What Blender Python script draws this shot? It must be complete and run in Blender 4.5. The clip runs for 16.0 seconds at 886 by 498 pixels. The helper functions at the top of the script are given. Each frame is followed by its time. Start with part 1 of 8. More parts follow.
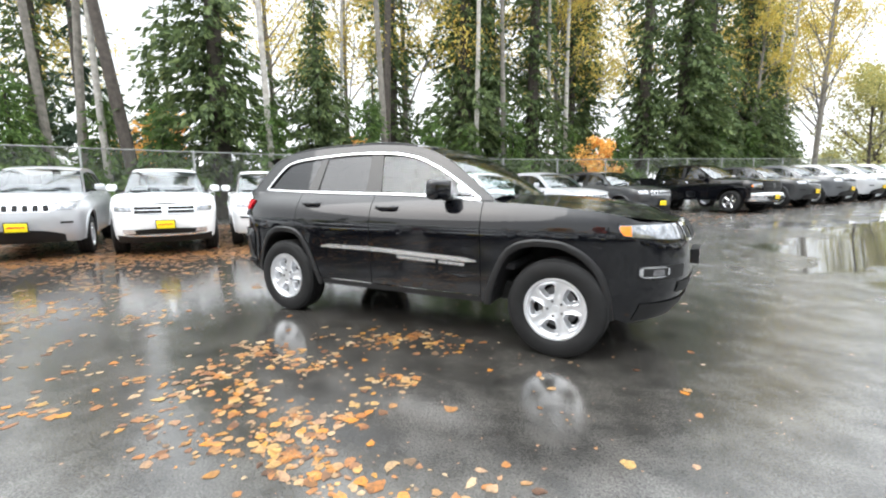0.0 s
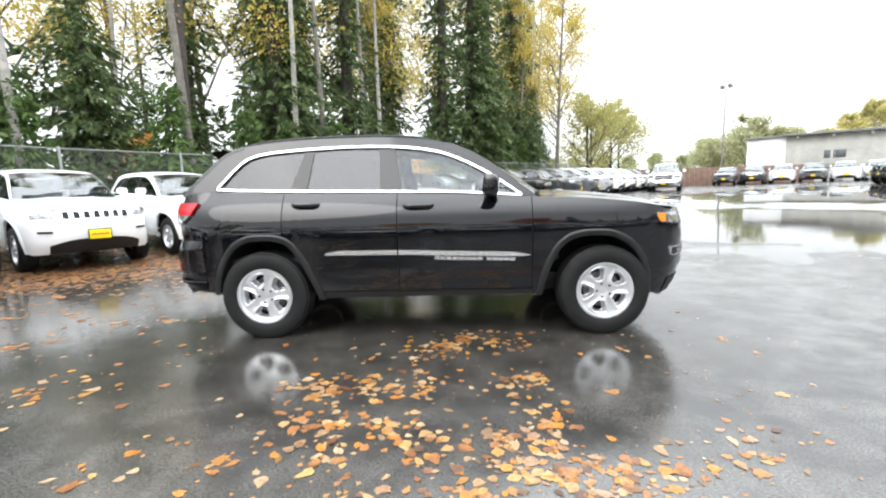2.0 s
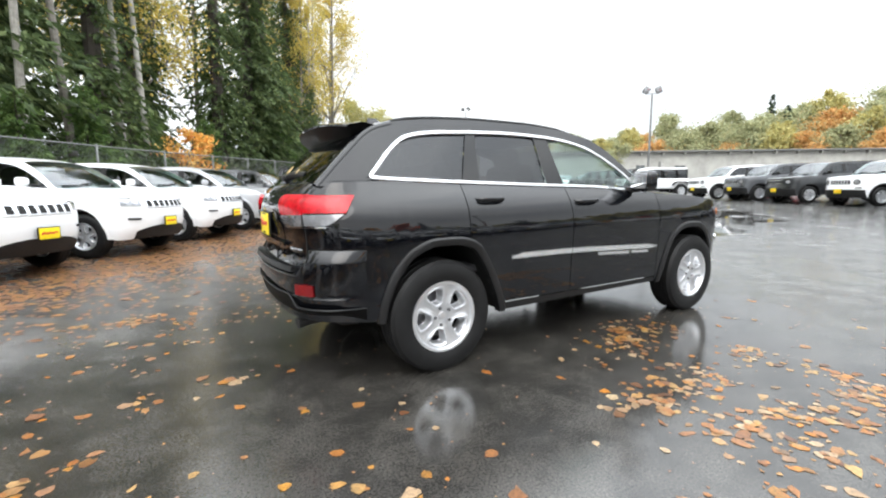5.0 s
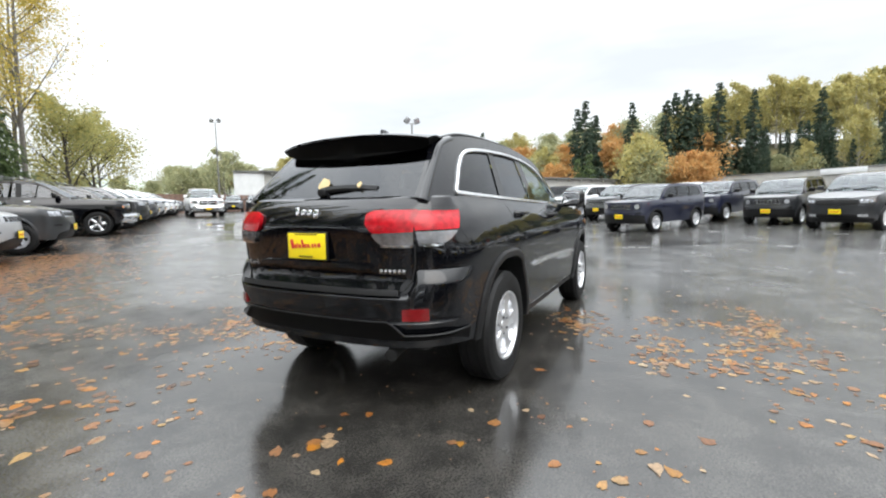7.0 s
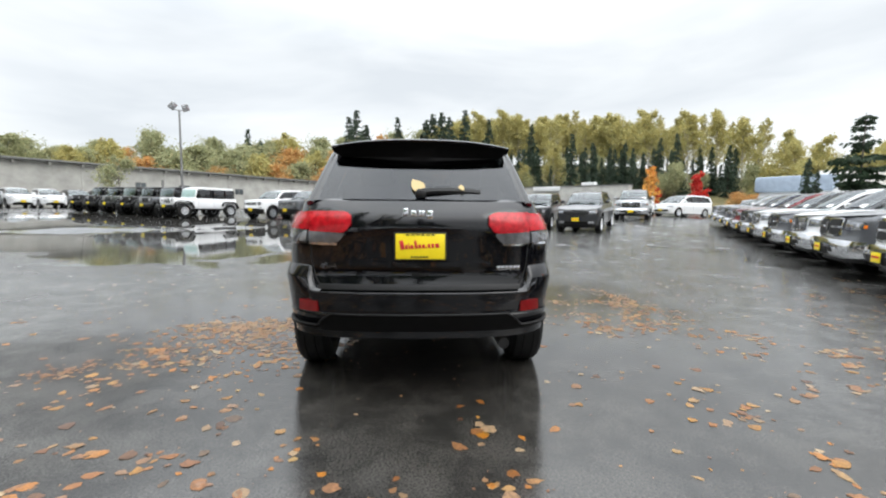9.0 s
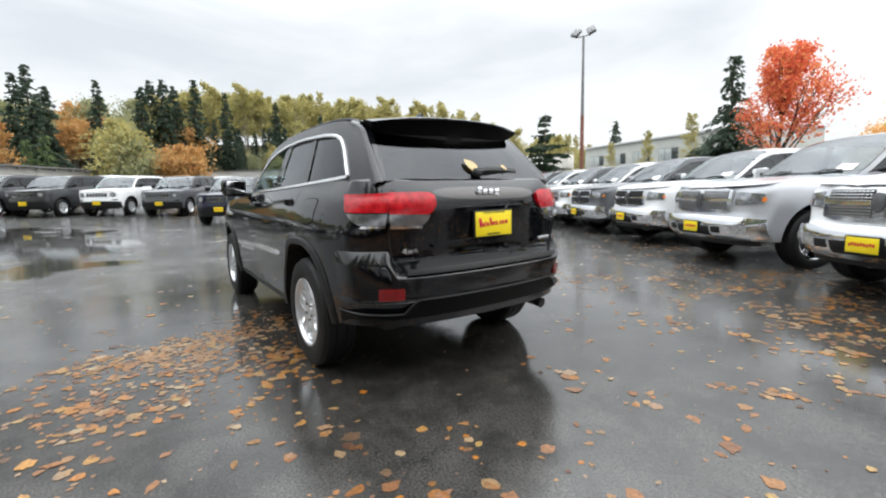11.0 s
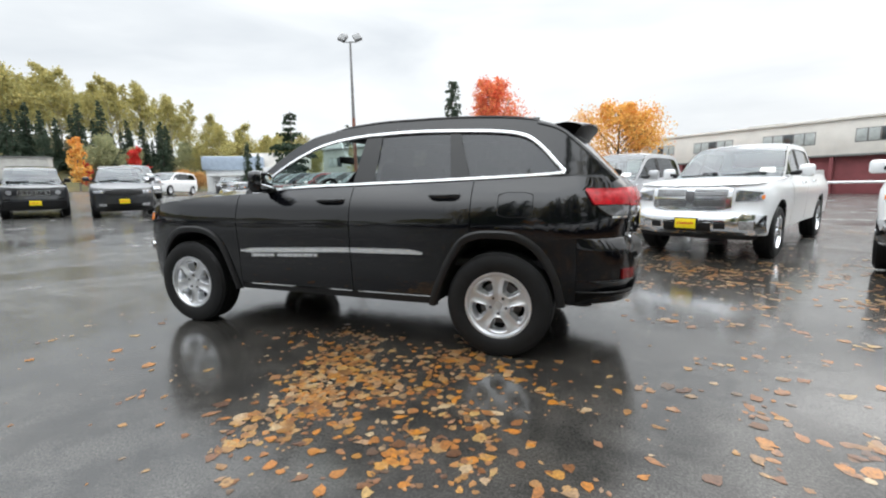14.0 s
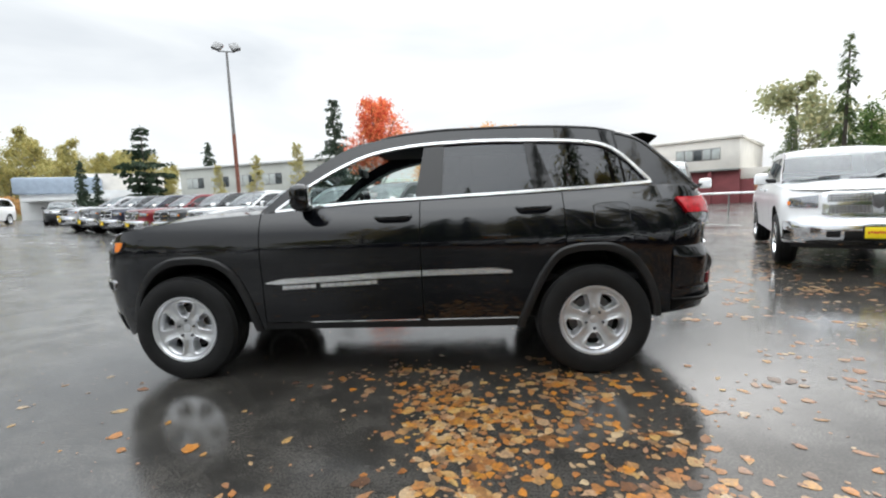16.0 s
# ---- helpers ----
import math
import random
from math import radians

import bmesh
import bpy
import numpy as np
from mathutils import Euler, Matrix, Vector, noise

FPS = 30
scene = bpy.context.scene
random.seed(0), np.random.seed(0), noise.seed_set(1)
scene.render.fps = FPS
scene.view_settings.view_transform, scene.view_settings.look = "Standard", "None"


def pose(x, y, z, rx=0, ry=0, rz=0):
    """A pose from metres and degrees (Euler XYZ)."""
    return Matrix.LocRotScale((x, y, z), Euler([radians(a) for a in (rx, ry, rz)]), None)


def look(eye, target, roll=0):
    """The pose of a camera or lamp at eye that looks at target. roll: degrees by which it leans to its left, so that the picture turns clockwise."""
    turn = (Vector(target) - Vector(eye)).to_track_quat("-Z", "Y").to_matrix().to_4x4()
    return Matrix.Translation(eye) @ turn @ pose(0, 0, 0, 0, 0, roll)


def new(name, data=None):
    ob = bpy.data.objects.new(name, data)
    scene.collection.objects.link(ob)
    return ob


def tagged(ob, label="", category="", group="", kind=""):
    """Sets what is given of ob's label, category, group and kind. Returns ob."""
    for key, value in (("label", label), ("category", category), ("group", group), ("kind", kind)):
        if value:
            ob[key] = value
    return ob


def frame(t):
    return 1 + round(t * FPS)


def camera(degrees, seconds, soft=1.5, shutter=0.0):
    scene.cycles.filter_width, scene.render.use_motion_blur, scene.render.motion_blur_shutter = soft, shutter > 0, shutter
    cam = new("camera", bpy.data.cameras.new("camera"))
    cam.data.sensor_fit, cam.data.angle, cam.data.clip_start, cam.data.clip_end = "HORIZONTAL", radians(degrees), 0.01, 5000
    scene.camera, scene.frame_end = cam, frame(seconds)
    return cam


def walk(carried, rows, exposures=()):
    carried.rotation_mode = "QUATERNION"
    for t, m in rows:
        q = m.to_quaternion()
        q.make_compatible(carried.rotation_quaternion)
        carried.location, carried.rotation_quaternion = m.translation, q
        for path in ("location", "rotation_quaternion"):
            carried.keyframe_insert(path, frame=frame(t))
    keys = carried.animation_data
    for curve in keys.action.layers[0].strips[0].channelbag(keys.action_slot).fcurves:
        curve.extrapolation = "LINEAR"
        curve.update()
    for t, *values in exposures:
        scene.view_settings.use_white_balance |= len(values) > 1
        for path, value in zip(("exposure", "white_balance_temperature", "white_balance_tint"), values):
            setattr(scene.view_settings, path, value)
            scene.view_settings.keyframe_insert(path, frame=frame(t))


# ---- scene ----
cam = camera(91.0, 16.0, soft=2.1)
PATH = [
    (0, (2.303, -4.128, 1.269), (1.328, -2.401, 1.007), -0.4),
    (0.5, (1.797, -4.327, 1.277), (0.992, -2.51, 1.048), -0.6),
    (1, (1.285, -4.527, 1.254), (0.685, -2.639, 0.981), 0.3),
    (1.5, (0.774, -4.569, 1.245), (0.435, -2.618, 0.963), 0.2),
    (2, (0.206, -4.564, 1.253), (0.146, -2.583, 0.985), -1.4),
    (2.5, (-0.378, -4.436, 1.257), (-0.265, -2.463, 0.951), -0.7),
    (3, (-0.96, -4.312, 1.244), (-0.682, -2.346, 1.01), -1.3),
    (5.3, (-3.163, -3.174, 1.208), (-1.997, -1.568, 0.96), -0.2),
    (5.5, (-3.318, -3.05, 1.196), (-2.048, -1.519, 0.983), -0.3),
    (6, (-3.67, -2.691, 1.221), (-2.226, -1.314, 1.091), 0.4),
    (6.5, (-4.053, -2.343, 1.213), (-2.415, -1.213, 1.013), -0.5),
    (7, (-4.334, -1.911, 1.208), (-2.566, -0.996, 1.018), -0.8),
    (7.5, (-4.646, -1.461, 1.203), (-2.776, -0.785, 0.987), 0.7),
    (8, (-4.813, -0.975, 1.197), (-2.891, -0.462, 0.995), 0.6),
    (8.5, (-4.988, -0.499, 1.193), (-3.006, -0.293, 1.015), 0.1),
    (9, (-5.009, -0.013, 1.201), (-3.018, -0.107, 1.029), 0.5),
    (9.5, (-5.005, 0.511, 1.183), (-3.037, 0.19, 1.029), -0.1),
    (10, (-4.895, 0.98, 1.188), (-3.004, 0.362, 0.98), 0.1),
    (12.3, (-3.628, 2.835, 1.215), (-2.304, 1.352, 1.002), -0.8),
    (12.5, (-3.464, 2.987, 1.227), (-2.163, 1.48, 1.044), 0.6),
    (13, (-3.07, 3.373, 1.239), (-1.983, 1.702, 1.075), -0.9),
    (13.5, (-2.589, 3.644, 1.231), (-1.625, 1.905, 1.016), 0.1),
    (14, (-2.134, 3.871, 1.224), (-1.453, 2.013, 0.939), -1.0),
    (14.5, (-1.67, 3.926, 1.227), (-1.153, 2.019, 0.919), -1.8),
    (15, (-1.249, 3.967, 1.214), (-0.97, 2.001, 0.972), -1.7),
    (15.5, (-0.89, 3.91, 1.208), (-0.719, 1.931, 0.978), -2.2),
    (16, (-0.626, 3.878, 1.218), (-0.499, 1.894, 1.005), -2.3),
]
walk(cam, [(t, look(eye, target, roll)) for t, eye, target, roll in PATH], exposures=[(0, 0.84), (2, 0.82), (3, 0.66), (5.5, 0.54), (6.5, 0.36), (8, 0.16), (9, 0.10), (16, 0.06)])

# ---------- world, sun ----------
SUN_ELEV, SUN_AZ = radians(38), radians(215)
world = bpy.data.worlds.new("overcast_sky")
scene.world = world
world.use_nodes = True
wn, wl = world.node_tree.nodes, world.node_tree.links
wn.clear()
w_out, w_bg = wn.new("ShaderNodeOutputWorld"), wn.new("ShaderNodeBackground")
w_sky = wn.new("ShaderNodeTexSky")
w_sky.sky_type, w_sky.sun_disc, w_sky.sun_elevation, w_sky.sun_rotation = "NISHITA", False, SUN_ELEV, SUN_AZ
w_sky.air_density, w_sky.dust_density = 1.0, 4.0
w_gain = wn.new("ShaderNodeVectorMath")
w_gain.operation = "SCALE"
w_gain.inputs["Scale"].default_value = 0.10
w_geo, w_map, w_noise = wn.new("ShaderNodeTexCoord"), wn.new("ShaderNodeMapping"), wn.new("ShaderNodeTexNoise")
w_map.inputs["Scale"].default_value = (1.0, 1.0, 3.6)
w_noise.inputs["Scale"].default_value, w_noise.inputs["Detail"].default_value = 1.7, 5.0
w_noise.inputs["Roughness"].default_value, w_noise.inputs["Distortion"].default_value = 0.5, 0.35
w_ramp = wn.new("ShaderNodeValToRGB")
w_ramp.color_ramp.elements[0].position, w_ramp.color_ramp.elements[1].position = 0.33, 0.56
w_ramp.color_ramp.elements[0].color, w_ramp.color_ramp.elements[1].color = (0.78, 0.83, 0.88, 1), (1.01, 1.05, 1.075, 1)
w_mix = wn.new("ShaderNodeMix")
w_mix.data_type = "RGBA"
w_mix.inputs["Factor"].default_value = 0.93
wl.new(w_geo.outputs["Generated"], w_map.inputs["Vector"])
wl.new(w_map.outputs["Vector"], w_noise.inputs["Vector"])
wl.new(w_noise.outputs["Fac"], w_ramp.inputs["Fac"])
wl.new(w_sky.outputs["Color"], w_gain.inputs[0])
wl.new(w_gain.outputs["Vector"], w_mix.inputs["A"])
wl.new(w_ramp.outputs["Color"], w_mix.inputs["B"])
wl.new(w_mix.outputs["Result"], w_bg.inputs["Color"])
# an overcast sky is brightest overhead
w_sep, w_up = wn.new("ShaderNodeSeparateXYZ"), wn.new("ShaderNodeMapRange")
w_up.interpolation_type = "SMOOTHSTEP"
for k_, v_ in zip(("From Min", "From Max", "To Min", "To Max"), (0.30, 0.92, 1.0, 4.1)):
    w_up.inputs[k_].default_value = v_
wl.new(w_geo.outputs["Generated"], w_sep.inputs["Vector"])
wl.new(w_sep.outputs["Z"], w_up.inputs["Value"])
wl.new(w_up.outputs["Result"], w_bg.inputs["Strength"])
wl.new(w_bg.outputs["Background"], w_out.inputs["Surface"])

sun_data = bpy.data.lights.new("sun", "SUN")
sun_data.energy, sun_data.angle, sun_data.color = 0.7, radians(40), (1.0, 0.985, 0.97)
sun = new("sun", sun_data)
sun.matrix_world = look((0, 0, 60), Vector((0, 0, 60)) - 30 * Vector((math.sin(SUN_AZ) * math.cos(SUN_ELEV), math.cos(SUN_AZ) * math.cos(SUN_ELEV), math.sin(SUN_ELEV))))


# ---------- materials ----------
def mat(name, col, rough=0.5, metal=0.0, vary=0.0, scale=8.0, bump=0.0, bump_scale=60.0, fine=0.0, coat=0.0, col2=None,
        rnd=0.0, island=0.0, transmission=0.0, spec=None, rough_vary=0.0, rnd_col=None):
    """A surface with two scales of colour change, relief and, where asked, a change from piece to piece."""
    m = bpy.data.materials.new(name)
    m.use_nodes = True
    n, l = m.node_tree.nodes, m.node_tree.links
    b = n["Principled BSDF"]
    b.inputs["Roughness"].default_value, b.inputs["Metallic"].default_value = rough, metal
    if coat:
        b.inputs["Coat Weight"].default_value, b.inputs["Coat Roughness"].default_value = coat, 0.04
    if transmission:
        b.inputs["Transmission Weight"].default_value = transmission
    if spec is not None:
        b.inputs["Specular IOR Level"].default_value = spec
    b.inputs["Base Color"].default_value = (*col, 1)
    out = None
    tc = n.new("ShaderNodeTexCoord")
    if vary or col2:
        a, c = n.new("ShaderNodeTexNoise"), n.new("ShaderNodeMix")
        a.inputs["Scale"].default_value, a.inputs["Detail"].default_value, a.inputs["Roughness"].default_value = scale, 6, 0.62
        l.new(tc.outputs["Object"], a.inputs["Vector"])
        c.data_type = "RGBA"
        c.inputs["A"].default_value = (*[v * (1 - vary) for v in col], 1)
        c.inputs["B"].default_value = (*(col2 or [min(v * (1 + vary), 1) for v in col]), 1)
        r = n.new("ShaderNodeMapRange")
        r.inputs["From Min"].default_value, r.inputs["From Max"].default_value = 0.32, 0.68
        l.new(a.outputs["Fac"], r.inputs["Value"])
        l.new(r.outputs["Result"], c.inputs["Factor"])
        out = c.outputs["Result"]
        if rough_vary:
            rr = n.new("ShaderNodeMapRange")
            rr.inputs["From Min"].default_value, rr.inputs["From Max"].default_value = 0.3, 0.7
            rr.inputs["To Min"].default_value, rr.inputs["To Max"].default_value = rough - rough_vary, rough + rough_vary
            l.new(a.outputs["Fac"], rr.inputs["Value"])
            l.new(rr.outputs["Result"], b.inputs["Roughness"])
    if rnd or island or rnd_col:
        if island:
            g = n.new("ShaderNodeNewGeometry")
            src, amount = g.outputs["Random Per Island"], island
        else:
            g = n.new("ShaderNodeObjectInfo")
            src, amount = g.outputs["Random"], rnd
        if rnd_col:
            ramp = n.new("ShaderNodeValToRGB")
            ramp.color_ramp.interpolation = "LINEAR"
            while len(ramp.color_ramp.elements) < len(rnd_col):
                ramp.color_ramp.elements.new(0.5)
            for i, cc in enumerate(rnd_col):
                ramp.color_ramp.elements[i].position = i / (len(rnd_col) - 1)
                ramp.color_ramp.elements[i].color = (*cc, 1)
            l.new(src, ramp.inputs["Fac"])
            if out is None:
                out = ramp.outputs["Color"]
            else:
                mm = n.new("ShaderNodeMix")
                mm.data_type, mm.blend_type = "RGBA", "MULTIPLY"
                mm.inputs["Factor"].default_value = 0.6
                l.new(ramp.outputs["Color"], mm.inputs["A"])
                l.new(out, mm.inputs["B"])
                out = ramp.outputs["Color"]
        else:
            h = n.new("ShaderNodeHueSaturation")
            v = n.new("ShaderNodeMapRange")
            v.inputs["To Min"].default_value, v.inputs["To Max"].default_value = 1 - amount, 1 + amount
            l.new(src, v.inputs["Value"])
            l.new(v.outputs["Result"], h.inputs["Value"])
            if out is None:
                h.inputs["Color"].default_value = (*col, 1)
            else:
                l.new(out, h.inputs["Color"])
            out = h.outputs["Color"]
    if out is not None:
        l.new(out, b.inputs["Base Color"])
    if bump:
        t, u = n.new("ShaderNodeTexNoise"), n.new("ShaderNodeBump")
        t.inputs["Scale"].default_value, t.inputs["Detail"].default_value = bump_scale, 4
        u.inputs["Strength"].default_value, u.inputs["Distance"].default_value = bump, 0.01
        l.new(tc.outputs["Object"], t.inputs["Vector"])
        l.new(t.outputs["Fac"], u.inputs["Height"])
        l.new(u.outputs["Normal"], b.inputs["Normal"])
    return m


def glass(name, tint, rough=0.0, clear=0.8, ior=1.75):
    """Thin window glass: a clear, tinted pane with a mirror-like face."""
    m = bpy.data.materials.new(name)
    m.use_nodes = True
    n, l = m.node_tree.nodes, m.node_tree.links
    n.clear()
    o, mx, tr, gl, lw, pw, fr = (n.new("ShaderNode" + k) for k in ("OutputMaterial", "MixShader", "BsdfTransparent", "BsdfGlossy", "LayerWeight", "Math", "MapRange"))
    tr.inputs["Color"].default_value = (*[t * clear for t in tint], 1)
    gl.inputs["Roughness"].default_value = rough
    gl.inputs["Color"].default_value = (0.95, 0.97, 1.0, 1)
    # both faces of a pane mirror alike, more so at a slant
    lw.inputs["Blend"].default_value = 0.5
    pw.operation = "POWER"
    pw.inputs[1].default_value = 5.0
    fr.inputs["To Min"].default_value = 1.6 * ((ior - 1) / (ior + 1)) ** 2
    l.new(lw.outputs["Facing"], pw.inputs[0])
    l.new(pw.outputs["Value"], fr.inputs["Value"])
    l.new(fr.outputs["Result"], mx.inputs["Fac"])
    l.new(tr.outputs["BSDF"], mx.inputs[1])
    l.new(gl.outputs["BSDF"], mx.inputs[2])
    l.new(mx.outputs["Shader"], o.inputs["Surface"])
    return m


PAINT_BLACK = mat("black_paint", (0.0025, 0.0028, 0.0040), 0.4, 0.0, vary=0.2, scale=3, coat=1.0, spec=0.015)
PAINT_BLACK.node_tree.nodes["Principled BSDF"].inputs["Coat IOR"].default_value = 1.54
PLASTIC = mat("black_plastic", (0.008, 0.008, 0.0085), 0.5, vary=0.25, scale=30, bump=0.08, bump_scale=300, spec=0.35)
FLARE_PLASTIC = mat("grey_black_plastic", (0.009, 0.009, 0.0095), 0.42, vary=0.15, scale=20, spec=0.4)
RUBBER = mat("tyre_rubber", (0.006, 0.006, 0.0062), 0.6, vary=0.35, scale=14, bump=0.15, bump_scale=90, spec=0.3)
ALLOY = mat("silver_alloy", (0.66, 0.67, 0.69), 0.28, 0.75, vary=0.06, scale=9, coat=0.3)
CHROME = mat("chrome", (0.82, 0.83, 0.85), 0.10, 1.0, vary=0.03, scale=4)
SATIN = mat("satin_chrome", (0.78, 0.79, 0.80), 0.22, 0.85, vary=0.04, scale=5)
DARK = mat("dark_cavity", (0.005, 0.005, 0.005), 0.8, vary=0.3, scale=10)
UNDER = mat("underbody_black", (0.006, 0.006, 0.006), 0.7, vary=0.4, scale=7, bump=0.2, bump_scale=20)
BRAKE = mat("brake_steel", (0.16, 0.16, 0.165), 0.4, 0.9, vary=0.2, scale=20)
SEAT = mat("dark_seat_cloth", (0.022, 0.022, 0.025), 0.85, vary=0.3, scale=25, bump=0.2, bump_scale=220)
TINT = glass("tinted_glass", (0.045, 0.047, 0.05), clear=1.0, ior=1.45)
CLEAR = glass("clear_glass", (0.72, 0.80, 0.78), clear=1.0, ior=1.5)
SHIELD = glass("windshield_glass", (0.62, 0.74, 0.71), clear=1.0, ior=1.5)
RED_LENS = mat("red_lens", (0.40, 0.004, 0.010), 0.25, vary=0.4, scale=26, coat=0.35, spec=0.3)
RED_DARK = mat("dark_red_lens", (0.16, 0.004, 0.006), 0.2, vary=0.2, scale=30, coat=0.6)
CLEAR_LENS = mat("clear_lens", (0.55, 0.56, 0.58), 0.12, 0.55, vary=0.35, scale=28, coat=1.0)
LAMP_CLEAR = mat("clear_lamp_cover", (0.22, 0.22, 0.23), 0.14, 0.6, vary=0.4, scale=14, coat=1.0)
HEAD_CLEAR = mat("headlight_cover", (0.34, 0.35, 0.37), 0.10, 0.75, vary=0.55, scale=16, coat=1.0)
BUMPER_BLACK = mat("lower_bumper_black", (0.0035, 0.0035, 0.0035), 0.42, vary=0.25, scale=20, bump=0.05, bump_scale=260, spec=0.08)
PILLAR_GLOSS = mat("gloss_black_pillar", (0.004, 0.004, 0.0045), 0.3, vary=0.1, scale=5, coat=1.0, spec=0.0)
PILLAR_GLOSS.node_tree.nodes["Principled BSDF"].inputs["Coat IOR"].default_value = 1.45
DEEP_RED = mat("deep_red_lens", (0.05, 0.002, 0.003), 0.25, vary=0.2, scale=30)
AMBER = mat("amber_lens", (0.85, 0.22, 0.02), 0.2, vary=0.1, scale=30, coat=0.6)
PLATE_Y = mat("yellow_plate", (0.85, 0.66, 0.01), 0.4, vary=0.06, scale=12)
PAPER = mat("white_paper", (0.78, 0.77, 0.75), 0.6, vary=0.15, scale=20)
PLATE_RED = mat("red_print", (0.55, 0.02, 0.03), 0.4, vary=0.1, scale=30)
PAINTS = {
    "black": PAINT_BLACK,
    "white": mat("white_paint", (0.80, 0.81, 0.82), 0.3, vary=0.03, scale=3, coat=0.8),
    "silver": mat("silver_paint", (0.46, 0.47, 0.49), 0.32, 0.35, vary=0.05, scale=3, coat=0.8),
    "grey": mat("grey_paint", (0.10, 0.105, 0.115), 0.3, 0.3, vary=0.08, scale=3, coat=0.9),
    "charcoal": mat("charcoal_paint", (0.030, 0.032, 0.035), 0.28, 0.2, vary=0.1, scale=3, coat=1.0),
    "blue": mat("dark_blue_paint", (0.014, 0.017, 0.038), 0.28, 0.2, vary=0.1, scale=3, coat=1.0),
    "red": mat("dark_red_paint", (0.20, 0.012, 0.018), 0.28, 0.2, vary=0.1, scale=3, coat=1.0),
    "green": mat("dark_green_paint", (0.035, 0.045, 0.035), 0.28, 0.2, vary=0.1, scale=3, coat=1.0),
}


# ---------- building helpers ----------
def mesh_of(name, verts, faces, smooth=True):
    me = bpy.data.meshes.new(name)
    me.from_pydata([tuple(map(float, v)) for v in verts], [], faces)
    bm = bmesh.new()
    bm.from_mesh(me)
    bmesh.ops.remove_doubles(bm, verts=bm.verts, dist=1e-5)
    bmesh.ops.recalc_face_normals(bm, faces=bm.faces)
    bm.to_mesh(me)
    bm.free()
    if smooth:
        me.polygons.foreach_set("use_smooth", [True] * len(me.polygons))
        me.set_sharp_from_angle(angle=radians(38))
    me.update()
    return me


def part(name, me, material, parent=None, label="", m=None):
    """One mesh object, under a thing or a part of it."""
    if isinstance(me, bmesh.types.BMesh):
        bm, me = me, bpy.data.meshes.new(name)
        bmesh.ops.recalc_face_normals(bm, faces=bm.faces)
        bm.to_mesh(me)
        bm.free()
        me.polygons.foreach_set("use_smooth", [True] * len(me.polygons))
        me.set_sharp_from_angle(angle=radians(38))
    if material is not None and not me.materials:
        me.materials.append(material)
    ob = new(name, me)
    if m is not None:
        ob.matrix_world = m
    if parent is not None:
        ob.parent = parent
    if label:
        ob["label"] = label
    return ob


def thing(name, label, category, group="", kind="", m=None):
    ob = new(name)
    ob.empty_display_size = 0.2
    if m is not None:
        ob.matrix_world = m
    return tagged(ob, label, category, group, kind)


def rbox(bm, c, s, bevel=0.02, rot=None, seg=2):
    """A box with rounded edges, centre c and size s, added to bm."""
    r = bmesh.ops.create_cube(bm, size=1.0)
    vs = r["verts"]
    for v in vs:
        v.co = Vector((v.co.x * s[0], v.co.y * s[1], v.co.z * s[2]))
    if bevel:
        es = list({e for v in vs for e in v.link_edges})
        b = bmesh.ops.bevel(bm, geom=es + vs, offset=min(bevel, min(s) * 0.49), segments=seg, affect="EDGES", profile=0.5)
        vs = list({v for f in b["faces"] for v in f.verts} | {v for v in vs if v.is_valid})
    mx = Matrix.Translation(c) @ (rot or Matrix.Identity(4))
    bmesh.ops.transform(bm, matrix=mx, verts=vs)
    return vs


def boxmesh(name, c, s, bevel=0.02, rot=None):
    bm = bmesh.new()
    rbox(bm, c, s, bevel, rot)
    me = bpy.data.meshes.new(name)
    bm.to_mesh(me)
    bm.free()
    me.polygons.foreach_set("use_smooth", [True] * len(me.polygons))
    me.set_sharp_from_angle(angle=radians(38))
    return me


def fun(pts):
    """A smooth curve through points (x, y), for any x."""
    p = sorted(pts)
    xs, ys = np.array([a for a, _ in p], float), np.array([b for _, b in p], float)
    d = np.diff(ys) / np.diff(xs)
    t = np.zeros(len(xs))
    t[0], t[-1] = d[0], d[-1]
    for i in range(1, len(xs) - 1):
        t[i] = 0 if d[i - 1] * d[i] <= 0 else 2 * d[i - 1] * d[i] / (d[i - 1] + d[i])

    def f(x):
        x = min(max(float(x), xs[0]), xs[-1])
        i = int(min(max(np.searchsorted(xs, x) - 1, 0), len(xs) - 2))
        h = xs[i + 1] - xs[i]
        s = (x - xs[i]) / h
        return float((2 * s**3 - 3 * s**2 + 1) * ys[i] + (s**3 - 2 * s**2 + s) * h * t[i] + (-2 * s**3 + 3 * s**2) * ys[i + 1] + (s**3 - s**2) * h * t[i + 1])

    return f


def grid(rows):
    """Vertices and faces of a sheet through rows of points."""
    n, m = len(rows), len(rows[0])
    return [p for r in rows for p in r], [(i * m + j, i * m + j + 1, (i + 1) * m + j + 1, (i + 1) * m + j) for i in range(n - 1) for j in range(m - 1)]


def joined(*sheets):
    vs, fs = [], []
    for v, f in sheets:
        k = len(vs)
        vs += list(v)
        fs += [tuple(i + k for i in q) for q in f]
    return vs, fs


def mirrored(sheet):
    v, f = sheet
    return [(a, -b, c) for a, b, c in v], [tuple(reversed(q)) for q in f]


